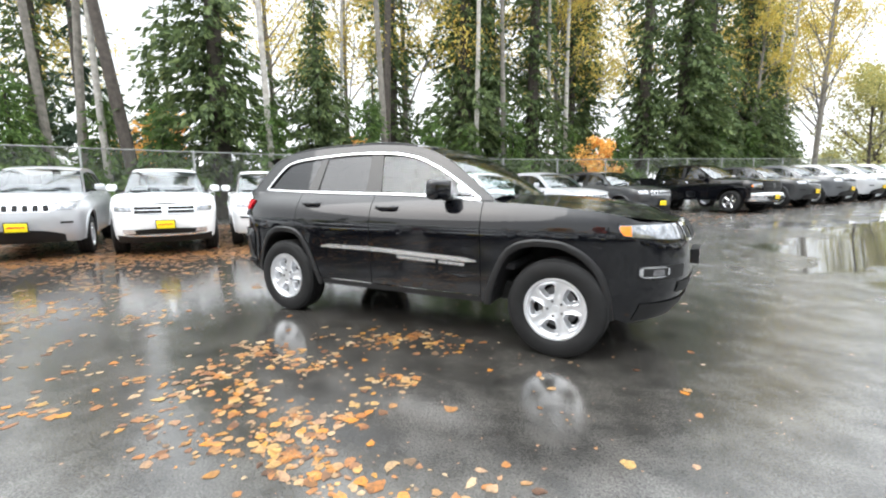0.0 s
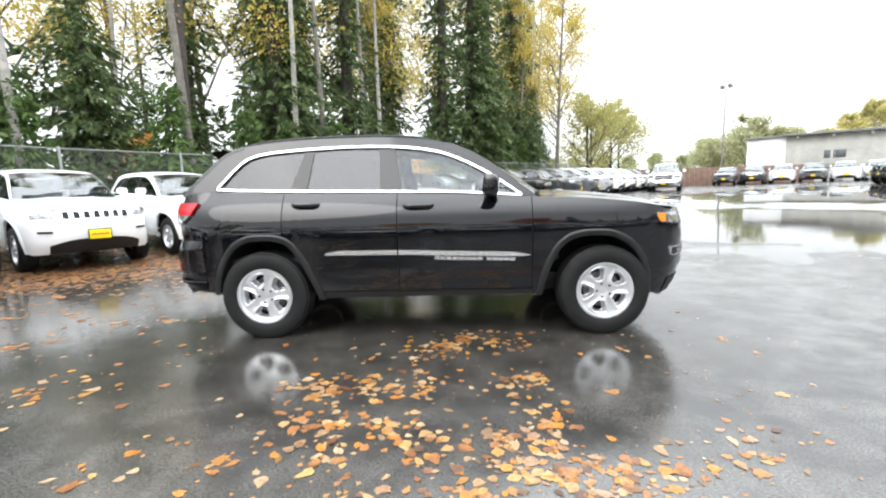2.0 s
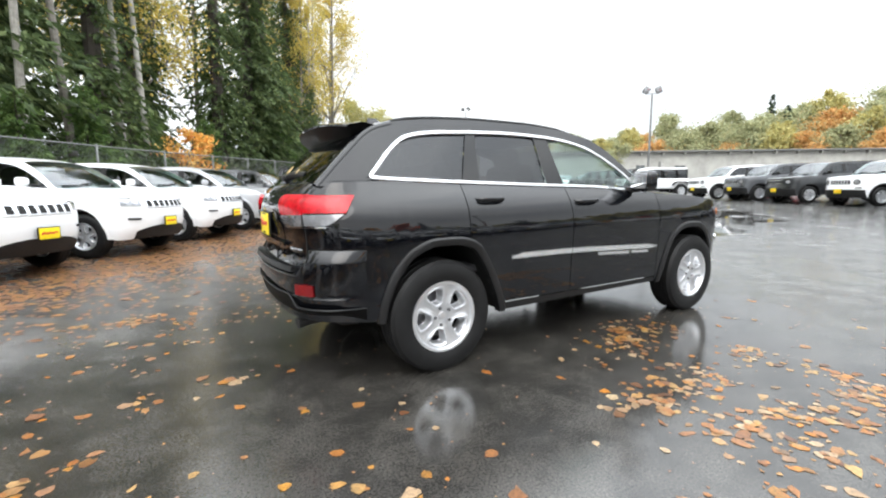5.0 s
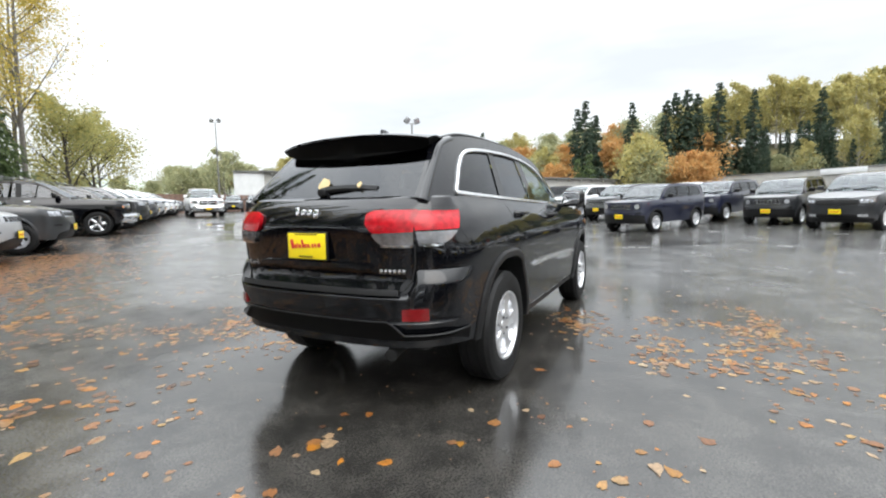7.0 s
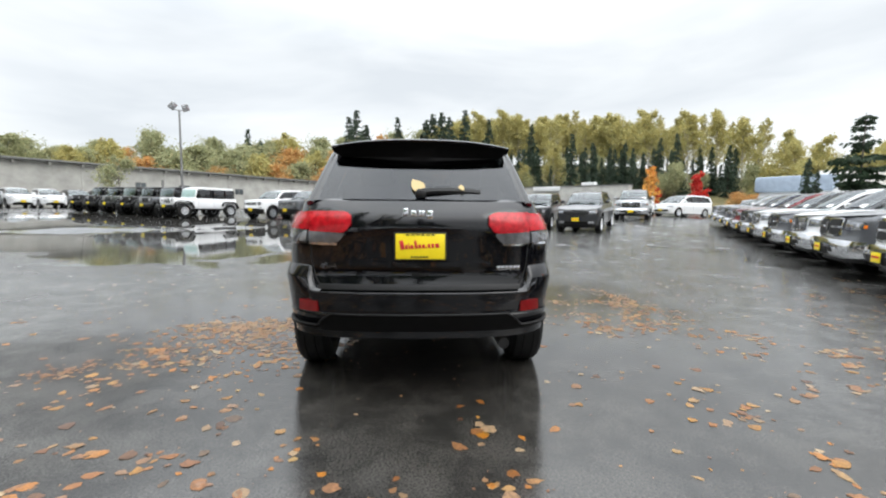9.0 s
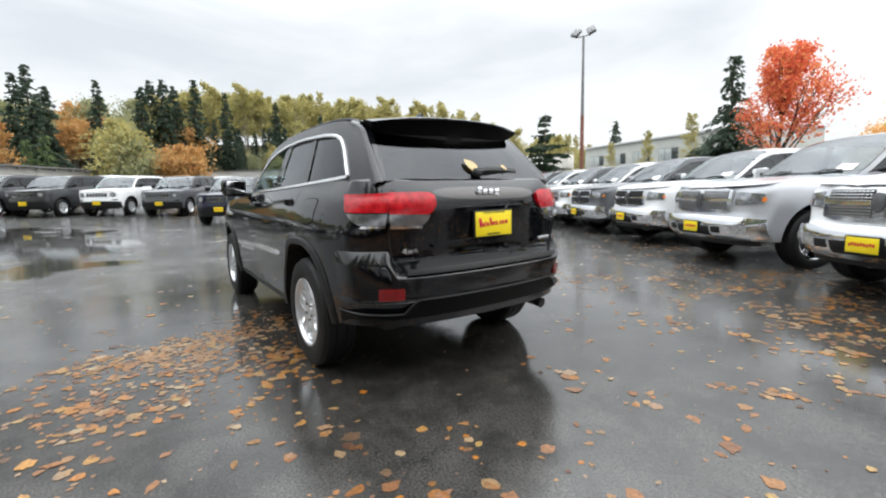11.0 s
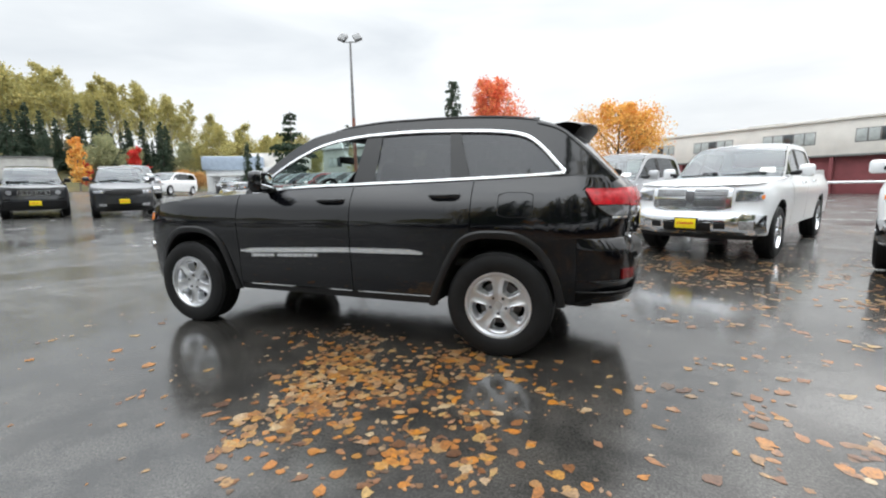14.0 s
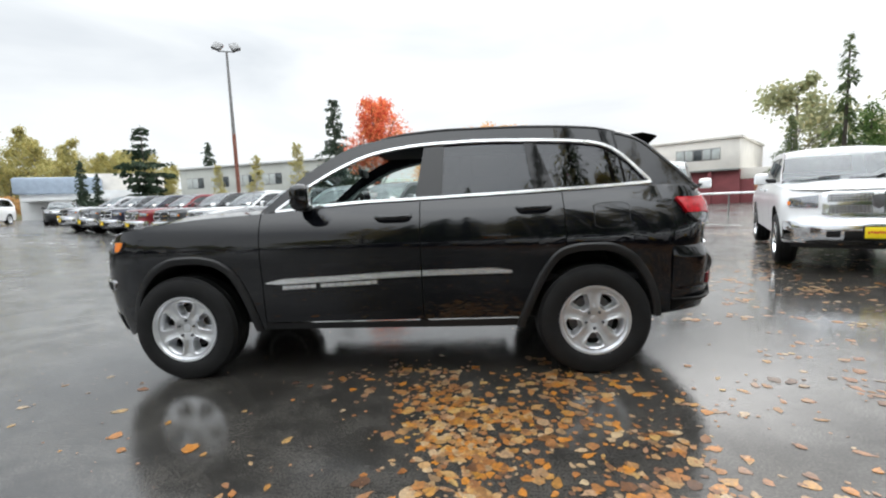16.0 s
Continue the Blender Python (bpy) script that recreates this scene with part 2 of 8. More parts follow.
def slab(surf, u0, u1, lo, hi, nu=8, nv=4, off=0.006, deep=0.02):
    """A closed plate that follows a surface: surf(u, v) gives a place, lo(u) and hi(u) bound v."""
    def at(u, v, o):
        p, e = np.array(surf(u, v)), 2e-3
        a, b = np.array(surf(u + e, v)) - np.array(surf(u - e, v)), np.array(surf(u, v + e)) - np.array(surf(u, v - e))
        n = np.cross(a, b)
        n /= np.linalg.norm(n) + 1e-12
        return p, n
    us = np.linspace(u0, u1, nu + 1)
    out, inn = [], []
    for u in us:
        l, h = lo(u), hi(u)
        r1, r2 = [], []
        for v in np.linspace(l, h, nv + 1):
            p, n = at(u, v, 0)
            if n @ (p - np.array([0, 0, 0.7])) < 0:
                n = -n
            r1.append(tuple(p + n * off))
            r2.append(tuple(p - n * deep))
        out.append(r1)
        inn.append(r2)
    n, m = len(out), len(out[0])
    vs, fs = grid(out)
    v2, f2 = grid(inn)
    k = len(vs)
    fs = fs + [tuple(i + k for i in reversed(q)) for q in f2]
    vs = vs + v2
    for i in range(n - 1):
        a, b = i * m, (i + 1) * m
        fs += [(a, b, b + k, a + k), (b + m - 1, a + m - 1, a + m - 1 + k, b + m - 1 + k)]
    for j in range(m - 1):
        a, c = j, (n - 1) * m + j
        fs += [(a + 1, a, a + k, a + 1 + k), (c, c + 1, c + 1 + k, c + k)]
    return vs, fs


def sweep(points, w, h, closed=False, up=None):
    """A flat bar with rounded shoulders along points: w across, h proud. up(p) gives the way out of the surface."""
    pts = [Vector(p) for p in points]
    n, rows = len(pts), []
    for i, p in enumerate(pts):
        a, b = pts[(i - 1) % n if closed else max(i - 1, 0)], pts[(i + 1) % n if closed else min(i + 1, n - 1)]
        t = (b - a).normalized()
        o = Vector(up(p)) if up else Vector((0, 0, 1))
        s = t.cross(o).normalized()
        o = s.cross(t).normalized()
        rows.append([tuple(p + s * (w * x) + o * (h * y)) for x, y in ((-0.5, -0.6), (-0.5, 0.5), (-0.28, 1), (0.28, 1), (0.5, 0.5), (0.5, -0.6), (-0.5, -0.6))])
    if closed:
        rows.append(rows[0])
    vs, fs = grid(rows)
    if not closed:
        m = len(rows[0])
        fs += [tuple(range(m - 1)), tuple((n - 1) * m + j for j in reversed(range(m - 1)))]
    return vs, fs


def tube(points, radius, sides=8):
    """A round bar along points; radius may be a list."""
    pts = [Vector(p) for p in points]
    rad = radius if isinstance(radius, (list, tuple)) else [radius] * len(pts)
    rows, ref = [], Vector((0.3, 0.2, 0.93))
    for i, p in enumerate(pts):
        t = (pts[min(i + 1, len(pts) - 1)] - pts[max(i - 1, 0)]).normalized()
        s = t.cross(ref if abs(t.dot(ref)) < 0.95 else Vector((1, 0, 0))).normalized()
        o = s.cross(t)
        rows.append([tuple(p + (s * math.cos(a) + o * math.sin(a)) * rad[i]) for a in [k * 2 * math.pi / sides for k in range(sides + 1)]])
    vs, fs = grid(rows)
    m = sides + 1
    fs += [tuple(range(sides)), tuple((len(pts) - 1) * m + j for j in reversed(range(sides)))]
    return vs, fs


def lathe(profile, seg=40):
    """Turns a profile of (radius, y) about the y axis."""
    rows = [[(r * math.cos(a), y, r * math.sin(a)) for r, y in profile] for a in [2 * math.pi * k / seg for k in range(seg + 1)]]
    return grid(rows)

# ---------- ground ----------
RISE = [(-180, 0.40), (-150, 0.12), (-100, 0.04), (-60, 0.10), (-42, 0.28), (-34, 0.45), (-26, 0.53), (20, 0.53), (32, 0.40), (50, 0.40), (58, 0.52), (66, 0.72), (80, 0.5), (95, 0.40), (135, 0.36), (180, 0.40)]
CLIMB = [(-180, 0), (-48, 0), (-33, 0.5), (48, 0.5), (62, 0.2), (95, 0.1), (120, 0), (180, 0)]
CLIMB_F = ([a for a, _ in CLIMB], [b for _, b in CLIMB])
RISE_F = ([a for a, _ in RISE], [b for _, b in RISE])


def ground_z(x, y):
    """The lot is a shallow bowl with the car near its lowest spot."""
    r = np.hypot(x, y)
    w = np.interp(np.degrees(np.arctan2(y, x)), *RISE_F)
    far = np.interp(np.degrees(np.arctan2(y, x)), *CLIMB_F) * 0.16 * np.sqrt(np.clip(r - 17, 0, 45))
    return 0.8 * (1 - np.exp(-((np.maximum(r - 3.5, 0) * w / 10) ** 1.3))) + far


def wet_asphalt():
    m = bpy.data.materials.new("wet_asphalt")
    m.use_nodes = True
    n, l = m.node_tree.nodes, m.node_tree.links
    b = n["Principled BSDF"]
    tc = n.new("ShaderNodeTexCoord")

    def noise_of(scale, detail, rough=0.55, distort=0.0):
        t = n.new("ShaderNodeTexNoise")
        t.inputs["Scale"].default_value, t.inputs["Detail"].default_value = scale, detail
        t.inputs["Roughness"].default_value, t.inputs["Distortion"].default_value = rough, distort
        l.new(tc.outputs["Object"], t.inputs["Vector"])
        return t.outputs["Fac"]

    def ranged(src, a, b_, c, d):
        r = n.new("ShaderNodeMapRange")
        r.interpolation_type = "SMOOTHSTEP"
        for k, v in zip(("From Min", "From Max", "To Min", "To Max"), (a, b_, c, d)):
            r.inputs[k].default_value = v
        l.new(src, r.inputs["Value"])
        return r.outputs["Result"]

    def hollow(cx, cy, turn, rx, ry, soft=0.30, wild=0.75):
        """1 inside an uneven oval hollow that holds water."""
        mp = n.new("ShaderNodeMapping")
        mp.vector_type = "TEXTURE"
        mp.inputs["Location"].default_value, mp.inputs["Rotation"].default_value, mp.inputs["Scale"].default_value = (cx, cy, 0), (0, 0, radians(turn)), (rx, ry, 1e6)
        l.new(tc.outputs["Object"], mp.inputs["Vector"])
        ln = n.new("ShaderNodeVectorMath")
        ln.operation = "LENGTH"
        l.new(mp.outputs["Vector"], ln.inputs[0])
        ad = n.new("ShaderNodeMath")
        ad.operation = "MULTIPLY_ADD"
        l.new(edge, ad.inputs[0])
        ad.inputs[1].default_value = wild
        l.new(ln.outputs["Value"], ad.inputs[2])
        return ranged(ad.outputs["Value"], 1.0 + wild * 0.5, 1.0 + wild * 0.5 - soft, 0.0, 1.0)

    def most(*ins):
        out = ins[0]
        for k in ins[1:]:
            mx = n.new("ShaderNodeMath")
            mx.operation = "MAXIMUM"
            l.new(out, mx.inputs[0])
            l.new(k, mx.inputs[1])
            out = mx.outputs["Value"]
        return out

    def blend(fac, a_, b_, kind="FLOAT"):
        mx = n.new("ShaderNodeMix")
        mx.data_type = kind
        l.new(fac, mx.inputs["Factor"])
        for key, v in (("A", a_), ("B", b_)):
            if isinstance(v, (tuple, float)):
                mx.inputs[key].default_value = v
            else:
                l.new(v, mx.inputs[key])
        return mx.outputs["Result"]

    edge = noise_of(0.55, 5, 0.6, 0.6)
    pond = hollow(14.5, 13.2, 48, 14.0, 6.6, 0.06)
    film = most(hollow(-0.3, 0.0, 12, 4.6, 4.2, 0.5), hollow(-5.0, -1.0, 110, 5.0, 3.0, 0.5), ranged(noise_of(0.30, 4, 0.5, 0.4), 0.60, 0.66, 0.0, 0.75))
    damp = ranged(noise_of(0.55, 5, 0.6, 0.3), 0.35, 0.65, 0.0, 1.0)
    stone = noise_of(85.0, 4, 0.75)
    patch = ranged(noise_of(3.0, 6, 0.65, 0.2), 0.3, 0.7, 0.5, 1.5)
    dry = blend(damp, (0.072, 0.071, 0.068, 1), (0.055, 0.054, 0.052, 1), "RGBA")
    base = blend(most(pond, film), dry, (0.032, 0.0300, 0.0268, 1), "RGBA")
    sp = n.new("ShaderNodeValToRGB")
    sp.color_ramp.elements[0].position, sp.color_ramp.elements[1].position = 0.42, 0.63
    sp.color_ramp.elements[0].color, sp.color_ramp.elements[1].color = (0.45, 0.45, 0.45, 1), (1.55, 1.53, 1.5, 1)
    l.new(stone, sp.inputs["Fac"])
    for fac in (sp.outputs["Color"], patch):
        mx = n.new("ShaderNodeMix")
        mx.data_type, mx.blend_type = "RGBA", "MULTIPLY"
        mx.inputs["Factor"].default_value = 1.0
        l.new(base, mx.inputs["A"])
        l.new(fac, mx.inputs["B"])
        base = mx.outputs["Result"]
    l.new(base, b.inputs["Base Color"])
    b.inputs["Roughness"].default_value, b.inputs["Specular IOR Level"].default_value = 0.7, 0.08
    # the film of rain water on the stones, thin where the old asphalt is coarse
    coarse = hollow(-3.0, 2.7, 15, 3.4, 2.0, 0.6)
    b.inputs["Coat IOR"].default_value = 1.70
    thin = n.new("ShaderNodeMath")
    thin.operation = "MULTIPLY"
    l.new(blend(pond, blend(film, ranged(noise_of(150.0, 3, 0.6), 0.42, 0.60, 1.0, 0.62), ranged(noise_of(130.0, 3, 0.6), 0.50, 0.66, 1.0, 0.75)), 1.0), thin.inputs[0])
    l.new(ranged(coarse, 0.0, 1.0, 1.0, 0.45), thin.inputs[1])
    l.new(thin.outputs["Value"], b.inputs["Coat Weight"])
    wet = blend(film, ranged(noise_of(1.1, 5), 0.3, 0.7, 0.15, 0.28), ranged(noise_of(0.8, 5), 0.35, 0.65, 0.055, 0.13))
    l.new(blend(pond, wet, 0.012), b.inputs["Coat Roughness"])
    bu = n.new("ShaderNodeBump")
    bu.inputs["Distance"].default_value, bu.inputs["Strength"].default_value = 0.004, 0.35
    l.new(noise_of(260.0, 3, 0.7), bu.inputs["Height"])
    l.new(bu.outputs["Normal"], b.inputs["Normal"])
    swell = n.new("ShaderNodeBump")
    swell.inputs["Distance"].default_value = 0.02
    l.new(blend(pond, 0.13, 0.03), swell.inputs["Strength"])
    l.new(noise_of(1.7, 3), swell.inputs["Height"])
    ripple = n.new("ShaderNodeBump")
    ripple.inputs["Distance"].default_value = 0.003
    l.new(blend(pond, blend(film, 0.30, 0.12), 0.03), ripple.inputs["Strength"])
    l.new(noise_of(75.0, 5, 0.75), ripple.inputs["Height"])
    l.new(swell.outputs["Normal"], ripple.inputs["Normal"])
    l.new(ripple.outputs["Normal"], b.inputs["Coat Normal"])
    return m


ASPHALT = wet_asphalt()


def build_ground():
    s = np.r_[0, np.cumsum(np.r_[np.full(26, 0.75), 0.75 * 1.13 ** np.arange(1, 44)])]
    a = np.r_[-s[:0:-1], s]
    vs = [(x, y, float(ground_z(x, y))) for x in a for y in a]
    n = len(a)
    fs = [(i * n + j, (i + 1) * n + j, (i + 1) * n + j + 1, i * n + j + 1) for i in range(n - 1) for j in range(n - 1)]
    me = bpy.data.meshes.new("ground")
    me.from_pydata(vs, [], fs)
    me.polygons.foreach_set("use_smooth", [True] * len(me.polygons))
    return tagged(part("ground", me, ASPHALT), "wet dark asphalt car lot with shallow puddles", "ground", kind="structure")


build_ground()

# ---------- vehicles ----------
def outline_of(pts, step=0.02):
    """A dense smooth plan outline from front centre to rear centre."""
    p = [np.array(q, float) for q in pts]
    p = [p[1] * (1, -1)] + p + [p[-2] * (1, -1)]
    out = []
    for i in range(1, len(p) - 2):
        n = max(2, int(np.linalg.norm(p[i + 1] - p[i]) / step))
        for k in range(n):
            s = k / n
            a, b, c, d = p[i - 1], p[i], p[i + 1], p[i + 2]
            out.append(0.5 * (2 * b + (c - a) * s + (2 * a - 5 * b + 4 * c - d) * s * s + (3 * b - a - 3 * c + d) * s**3))
    out.append(np.array(pts[-1], float))
    return np.array(out)


class Shell:
    """The skin of a vehicle: a plan outline that changes with height, a belt line, wheel arches and a cabin."""

    def __init__(self, spec):
        self.s = spec
        self.out = outline_of(spec["outline"])
        self.kz, self.dxr, self.dxf = fun(spec["kz"]), fun(spec["dxr"]), fun(spec["dxf"])
        self.zt, self.zb = fun(spec["belt"]), fun(spec["bottom"])
        self.arches = [fun(a) for a in spec["arches"]]
        self.spans = [(min(x for x, _ in a), max(x for x, _ in a)) for a in spec["arches"]]
        self.xf, self.xr = self.out[0][0], self.out[-1][0]
        self.rail = fun(spec["rail"])
        self.ymax = self.out[:, 1].max()

    def place(self, q, z):
        """Where the outline's point q (x, y) lies at height z."""
        x, y = q
        wr = np.clip((self.s["rear_from"] - x) / (self.s["rear_from"] - self.xr), 0, 1) ** 0.7
        wf = np.clip((x - self.s["front_from"]) / (self.xf - self.s["front_from"]), 0, 1) ** 0.7
        k = self.kz(z)
        k += (1 - k) * self.s.get("rear_full", 0) * wr * min(1, max(0, (z - 1.17) / 0.07))
        return (x + wr * self.dxr(z) + wf * self.dxf(z), y * k, z)

    def on_out(self, x):
        o = self.out
        return np.array([x, np.interp(-x, -o[:, 0], o[:, 1])])

    def side(self, x, z):
        return self.place(self.on_out(x), z)

    def end(self, y, z, front=True):
        """A place on the front or rear face at y (signed) and z."""
        o = self.out
        k = o[:, 1].argmax()
        half = o[: k + 1] if front else o[k:][::-1]
        yy = min(abs(y) / self.kz(z), half[-1, 1] - 1e-3)
        i = int(np.searchsorted(half[:, 1], yy))
        i = min(max(i, 1), len(half) - 1)
        a, b = half[i - 1], half[i]
        s = (yy - a[1]) / (b[1] - a[1] + 1e-9)
        p = self.place(a + (b - a) * s, z)
        return (p[0], math.copysign(abs(y), y), z)

    def bottom(self, x):
        z = self.zb(x)
        for f, (a, b) in zip(self.arches, self.spans):
            if a < x < b:
                z = max(z, f(x))
        return z

    def columns(self, cuts=()):
        """The outline's points for columns: dense at corners, seams and arches."""
        xs = set(np.round(np.arange(self.s["rear_from"], self.s["front_from"], 0.09), 4)) | set(cuts)
        for a, b in self.spans:
            m, r = (a + b) / 2, (b - a) / 2
            xs |= {round(m + r * math.cos(t), 4) for t in np.linspace(0, math.pi, 19)}
            xs |= {round(a - 0.001, 4), round(b + 0.001, 4), round(a + 0.004, 4), round(b - 0.004, 4)}
        cols = [(self.on_out(x), x) for x in sorted(xs, reverse=True) if self.s["rear_from"] <= x <= self.s["front_from"]]
        o = self.out
        front = [p for p in o[o[:, 0] > self.s["front_from"]]][:: 2]
        rear = [p for p in o[o[:, 0] < self.s["rear_from"]]]
        rear = rear[::-1][:: 2][::-1]
        return [(p, p[0]) for p in front] + cols + [(p, p[0]) for p in rear]

    def strip(self, x1, x0, rows=12, cuts=(), lo=None, hi=None, off=0.0):
        """A piece of the lower skin from x1 (front) back to x0."""
        cols = [c for c in self.columns(tuple(cuts) + (x0, x1)) if x0 - 1e-6 <= c[1] <= x1 + 1e-6]
        out = []
        for q, x in cols:
            a, b = self.bottom(x), self.zt(x)
            a, b = (max(a, lo(x)) if lo else a), (min(b, hi(x)) if hi else b)
            q2 = q
            if off:
                c = np.array([np.clip(q[0], -1.3, 1.3), 0.0])
                q2 = q + (q - c) / (np.linalg.norm(q - c) + 1e-9) * off
            out.append([self.place(q2, a + (b - a) * v) for v in np.linspace(0, 1, rows)])
        return grid(out)

    # cabin
    def yg(self, x, z):
        s = self.s["cabin"]
        y = s["y0"] - (z - s["z0"]) * s["lean"]
        y -= s["taper_r"] * max(0, (s["taper_x"][1] - x)) ** 2 + s["taper_f"] * max(0, (x - s["taper_x"][0])) ** 2
        return y

    def cab_cols(self):
        s = self.s["cabin"]
        xs = set(np.round(np.arange(s["x_rear"], s["x_front"], 0.06), 4)) | {s["x_front"], s["x_rear"]}
        for w in s["panes"]:
            xs |= {e[0] if isinstance(e, tuple) else e for e in w[:2]}
        return sorted(xs, reverse=True)


def soft(me_sheet, name, material, parent, label="", smooth=True):
    return part(name, mesh_of(name, *me_sheet, smooth=smooth), material, parent, label)


CACHE = {}


def cached(key, make):
    if key not in CACHE:
        CACHE[key] = make()
    return CACHE[key]


def put(name, key, make, material, parent, label="", m=None, own=None):
    """A part whose mesh is shared by all vehicles of one kind; own: the paint of this one."""
    me = cached(key, lambda: mesh_of(name, *make()))
    if not me.materials:
        me.materials.append(material)
    ob = new(name, me)
    if m is not None:
        ob.matrix_world = m
    ob.parent = parent
    if own is not None:
        ob.material_slots[0].link = "OBJECT"
        ob.material_slots[0].material = own
    if label:
        ob["label"] = label
    return ob


def wheel_meshes(key, r, w, rim_r, style, fine=True):
    """Tyre, rim and brake disc about the y axis; the outer face looks to -y."""
    h = w / 2
    tyre = lathe([(rim_r, h * 0.86), (rim_r + 0.02, h * 0.96), (r - 0.055, h), (r - 0.02, h * 0.9), (r - 0.006, h * 0.72), (r - 0.001, h * 0.7),
                  (r, h * 0.35), (r - 0.007, h * 0.33), (r - 0.007, h * 0.27), (r, h * 0.25), (r, -h * 0.25), (r - 0.007, -h * 0.27), (r - 0.007, -h * 0.33), (r, -h * 0.35),
                  (r - 0.001, -h * 0.7), (r - 0.006, -h * 0.72), (r - 0.02, -h * 0.9), (r - 0.055, -h), (rim_r + 0.02, -h * 0.96), (rim_r, -h * 0.86), (rim_r - 0.01, -h * 0.6),
                  (rim_r - 0.02, h * 0.6), (rim_r, h * 0.86)], 56)
    f = -h * 0.78
    ring = lathe([(rim_r + 0.004, f - 0.014), (rim_r + 0.002, f - 0.02), (rim_r - 0.012, f - 0.018), (rim_r - 0.022, f - 0.004), (rim_r - 0.03, f + 0.03), (rim_r - 0.034, h * 0.5), (rim_r - 0.004, h * 0.5), (rim_r + 0.004, f - 0.014)], 56)
    parts_ = [ring]
    n = 5 if style != "six" else 6
    if style == "five":
        # a pressed face with five rounded windows between broad, creased spokes
        k_ = rim_r / 0.238
        radii = np.r_[np.linspace(0.018, 0.085, 6 if fine else 3), np.linspace(0.092, 0.205, 22 if fine else 9), np.linspace(0.210, 0.232, 4 if fine else 2)] * k_
        angs = np.linspace(0, 2 * math.pi, 151 if fine else 61)
        verts, quad, depth = [], [], []
        for rad in radii:
            for t in angs[:-1]:
                d = math.degrees((t - math.radians(126) + math.pi / 5) % (2 * math.pi / 5)) - 36
                half = 16.0 + 5.5 * (rad / k_ - 0.09) / 0.1
                q = ((rad / k_ - 0.144) / 0.050) ** 4 + (d / half) ** 4
                crease = math.exp(-((min(q, 9) - 2.0) / 0.9) ** 2)
                y = f + 0.006 + 0.016 * max(0, (0.085 * k_ - rad) / 0.085) - 0.008 * max(0, (rad / k_ - 0.19) / 0.04)
                y += 0.007 * math.exp(-((abs(d) - 36) / 7) ** 2) * math.exp(-((rad / k_ - 0.14) / 0.05) ** 2) - 0.006 * crease
                s_ = min(1, max(0, (1.15 - q) / 0.75))
                y += 0.055 * s_ * s_ * (3 - 2 * s_)
                verts.append((rad * math.cos(t), y, rad * math.sin(t)))
                depth.append(q)
        m_ = len(angs) - 1
        for i in range(len(radii) - 1):
            for j in range(m_):
                c = (i * m_ + j, i * m_ + (j + 1) % m_, (i + 1) * m_ + (j + 1) % m_, (i + 1) * m_ + j)
                if max(depth[e] for e in c) > 0.42:
                    quad.append(c)
        parts_.append((verts, quad))
        parts_.append(lathe([(0.0, f + 0.012), (0.026, f + 0.013), (0.030, f + 0.024)], 24))
    else:
        for k in range(n):
            a = 2 * math.pi * k / n + math.pi / 2
            rows = []
            for rad, half, y in ((0.045, 0.040, f + 0.012), (0.085, 0.036, f + 0.002), (0.14, 0.036, f + 0.004), (rim_r * 0.8, 0.043, f + 0.004), (rim_r - 0.016, 0.056, f - 0.004)):
                prof = ((-1, 0.05), (-1, 0.012), (-0.7, 0.0), (0, -0.004), (0.7, 0.0), (1, 0.012), (1, 0.05), (-1, 0.05))
                sec = []
                for u, dy in prof:
                    px, pz = rad, u * half
                    sec.append((px * math.cos(a) - pz * math.sin(a), y + dy, px * math.sin(a) + pz * math.cos(a)))
                rows.append(sec)
            parts_.append(grid(rows))
        parts_.append(lathe([(0.0, f + 0.004), (0.030, f + 0.004), (0.034, f + 0.010), (0.055, f + 0.010), (0.075, f + 0.016), (0.082, f + 0.04), (0.0, f + 0.05)], 32))
    lugs = []
    for k in range(5):
        a = 2 * math.pi * (k + 0.5) / 5 + math.pi / 2
        v, q = lathe([(0.0, f - 0.002), (0.009, f - 0.002), (0.011, f + 0.004), (0.011, f + 0.03)], 8)
        lugs.append(([(x + 0.060 * math.cos(a), y, z + 0.060 * math.sin(a)) for x, y, z in v], q))
    disc = lathe([(0.0, f + 0.06), (0.06, f + 0.06), (0.065, f + 0.085), (0.155, f + 0.085), (0.158, f + 0.11), (0.0, f + 0.11)], 40)
    back = lathe([(rim_r - 0.03, f + 0.12), (0.0, f + 0.125)], 32)
    return tyre, joined(*parts_), disc, back, lugs


def add_wheel(parent, kind, x, y, z, r, w, rim_r, style="five", rim_mat=None, label="", spin=None):
    """A wheel under a vehicle: tyre with rim and brake disc; where spin is given, with single nuts too."""
    key = ("wheel", kind, spin is None)
    if key not in CACHE:
        tyre, rim, disc, back, lugs = wheel_meshes(key, r, w, rim_r, style, spin is not None)
        if spin is None:
            rim, lugs = joined(rim, *lugs), []
        CACHE[key] = [mesh_of("wheel", *s) for s in (tyre, rim, disc, back, *lugs)]
        for me, mm in zip(CACHE[key], (RUBBER, rim_mat or ALLOY, BRAKE, DARK) + (BRAKE,) * 5):
            me.materials.append(mm)
    turn = pose(x, y, z, 0, random.uniform(0, 70) if spin is None else spin, 0 if y < 0 else 180)
    tyre = new("wheel", CACHE[key][0])
    tyre.parent, tyre.matrix_world = parent, parent.matrix_world @ turn
    tyre.matrix_basis = turn
    for nm, me in zip(("rim", "brake_disc", "wheel_back") + ("lug_nut",) * 5, CACHE[key][1:]):
        o = new(nm, me)
        o.parent = tyre
    if label:
        tyre["label"] = label
    return tyre


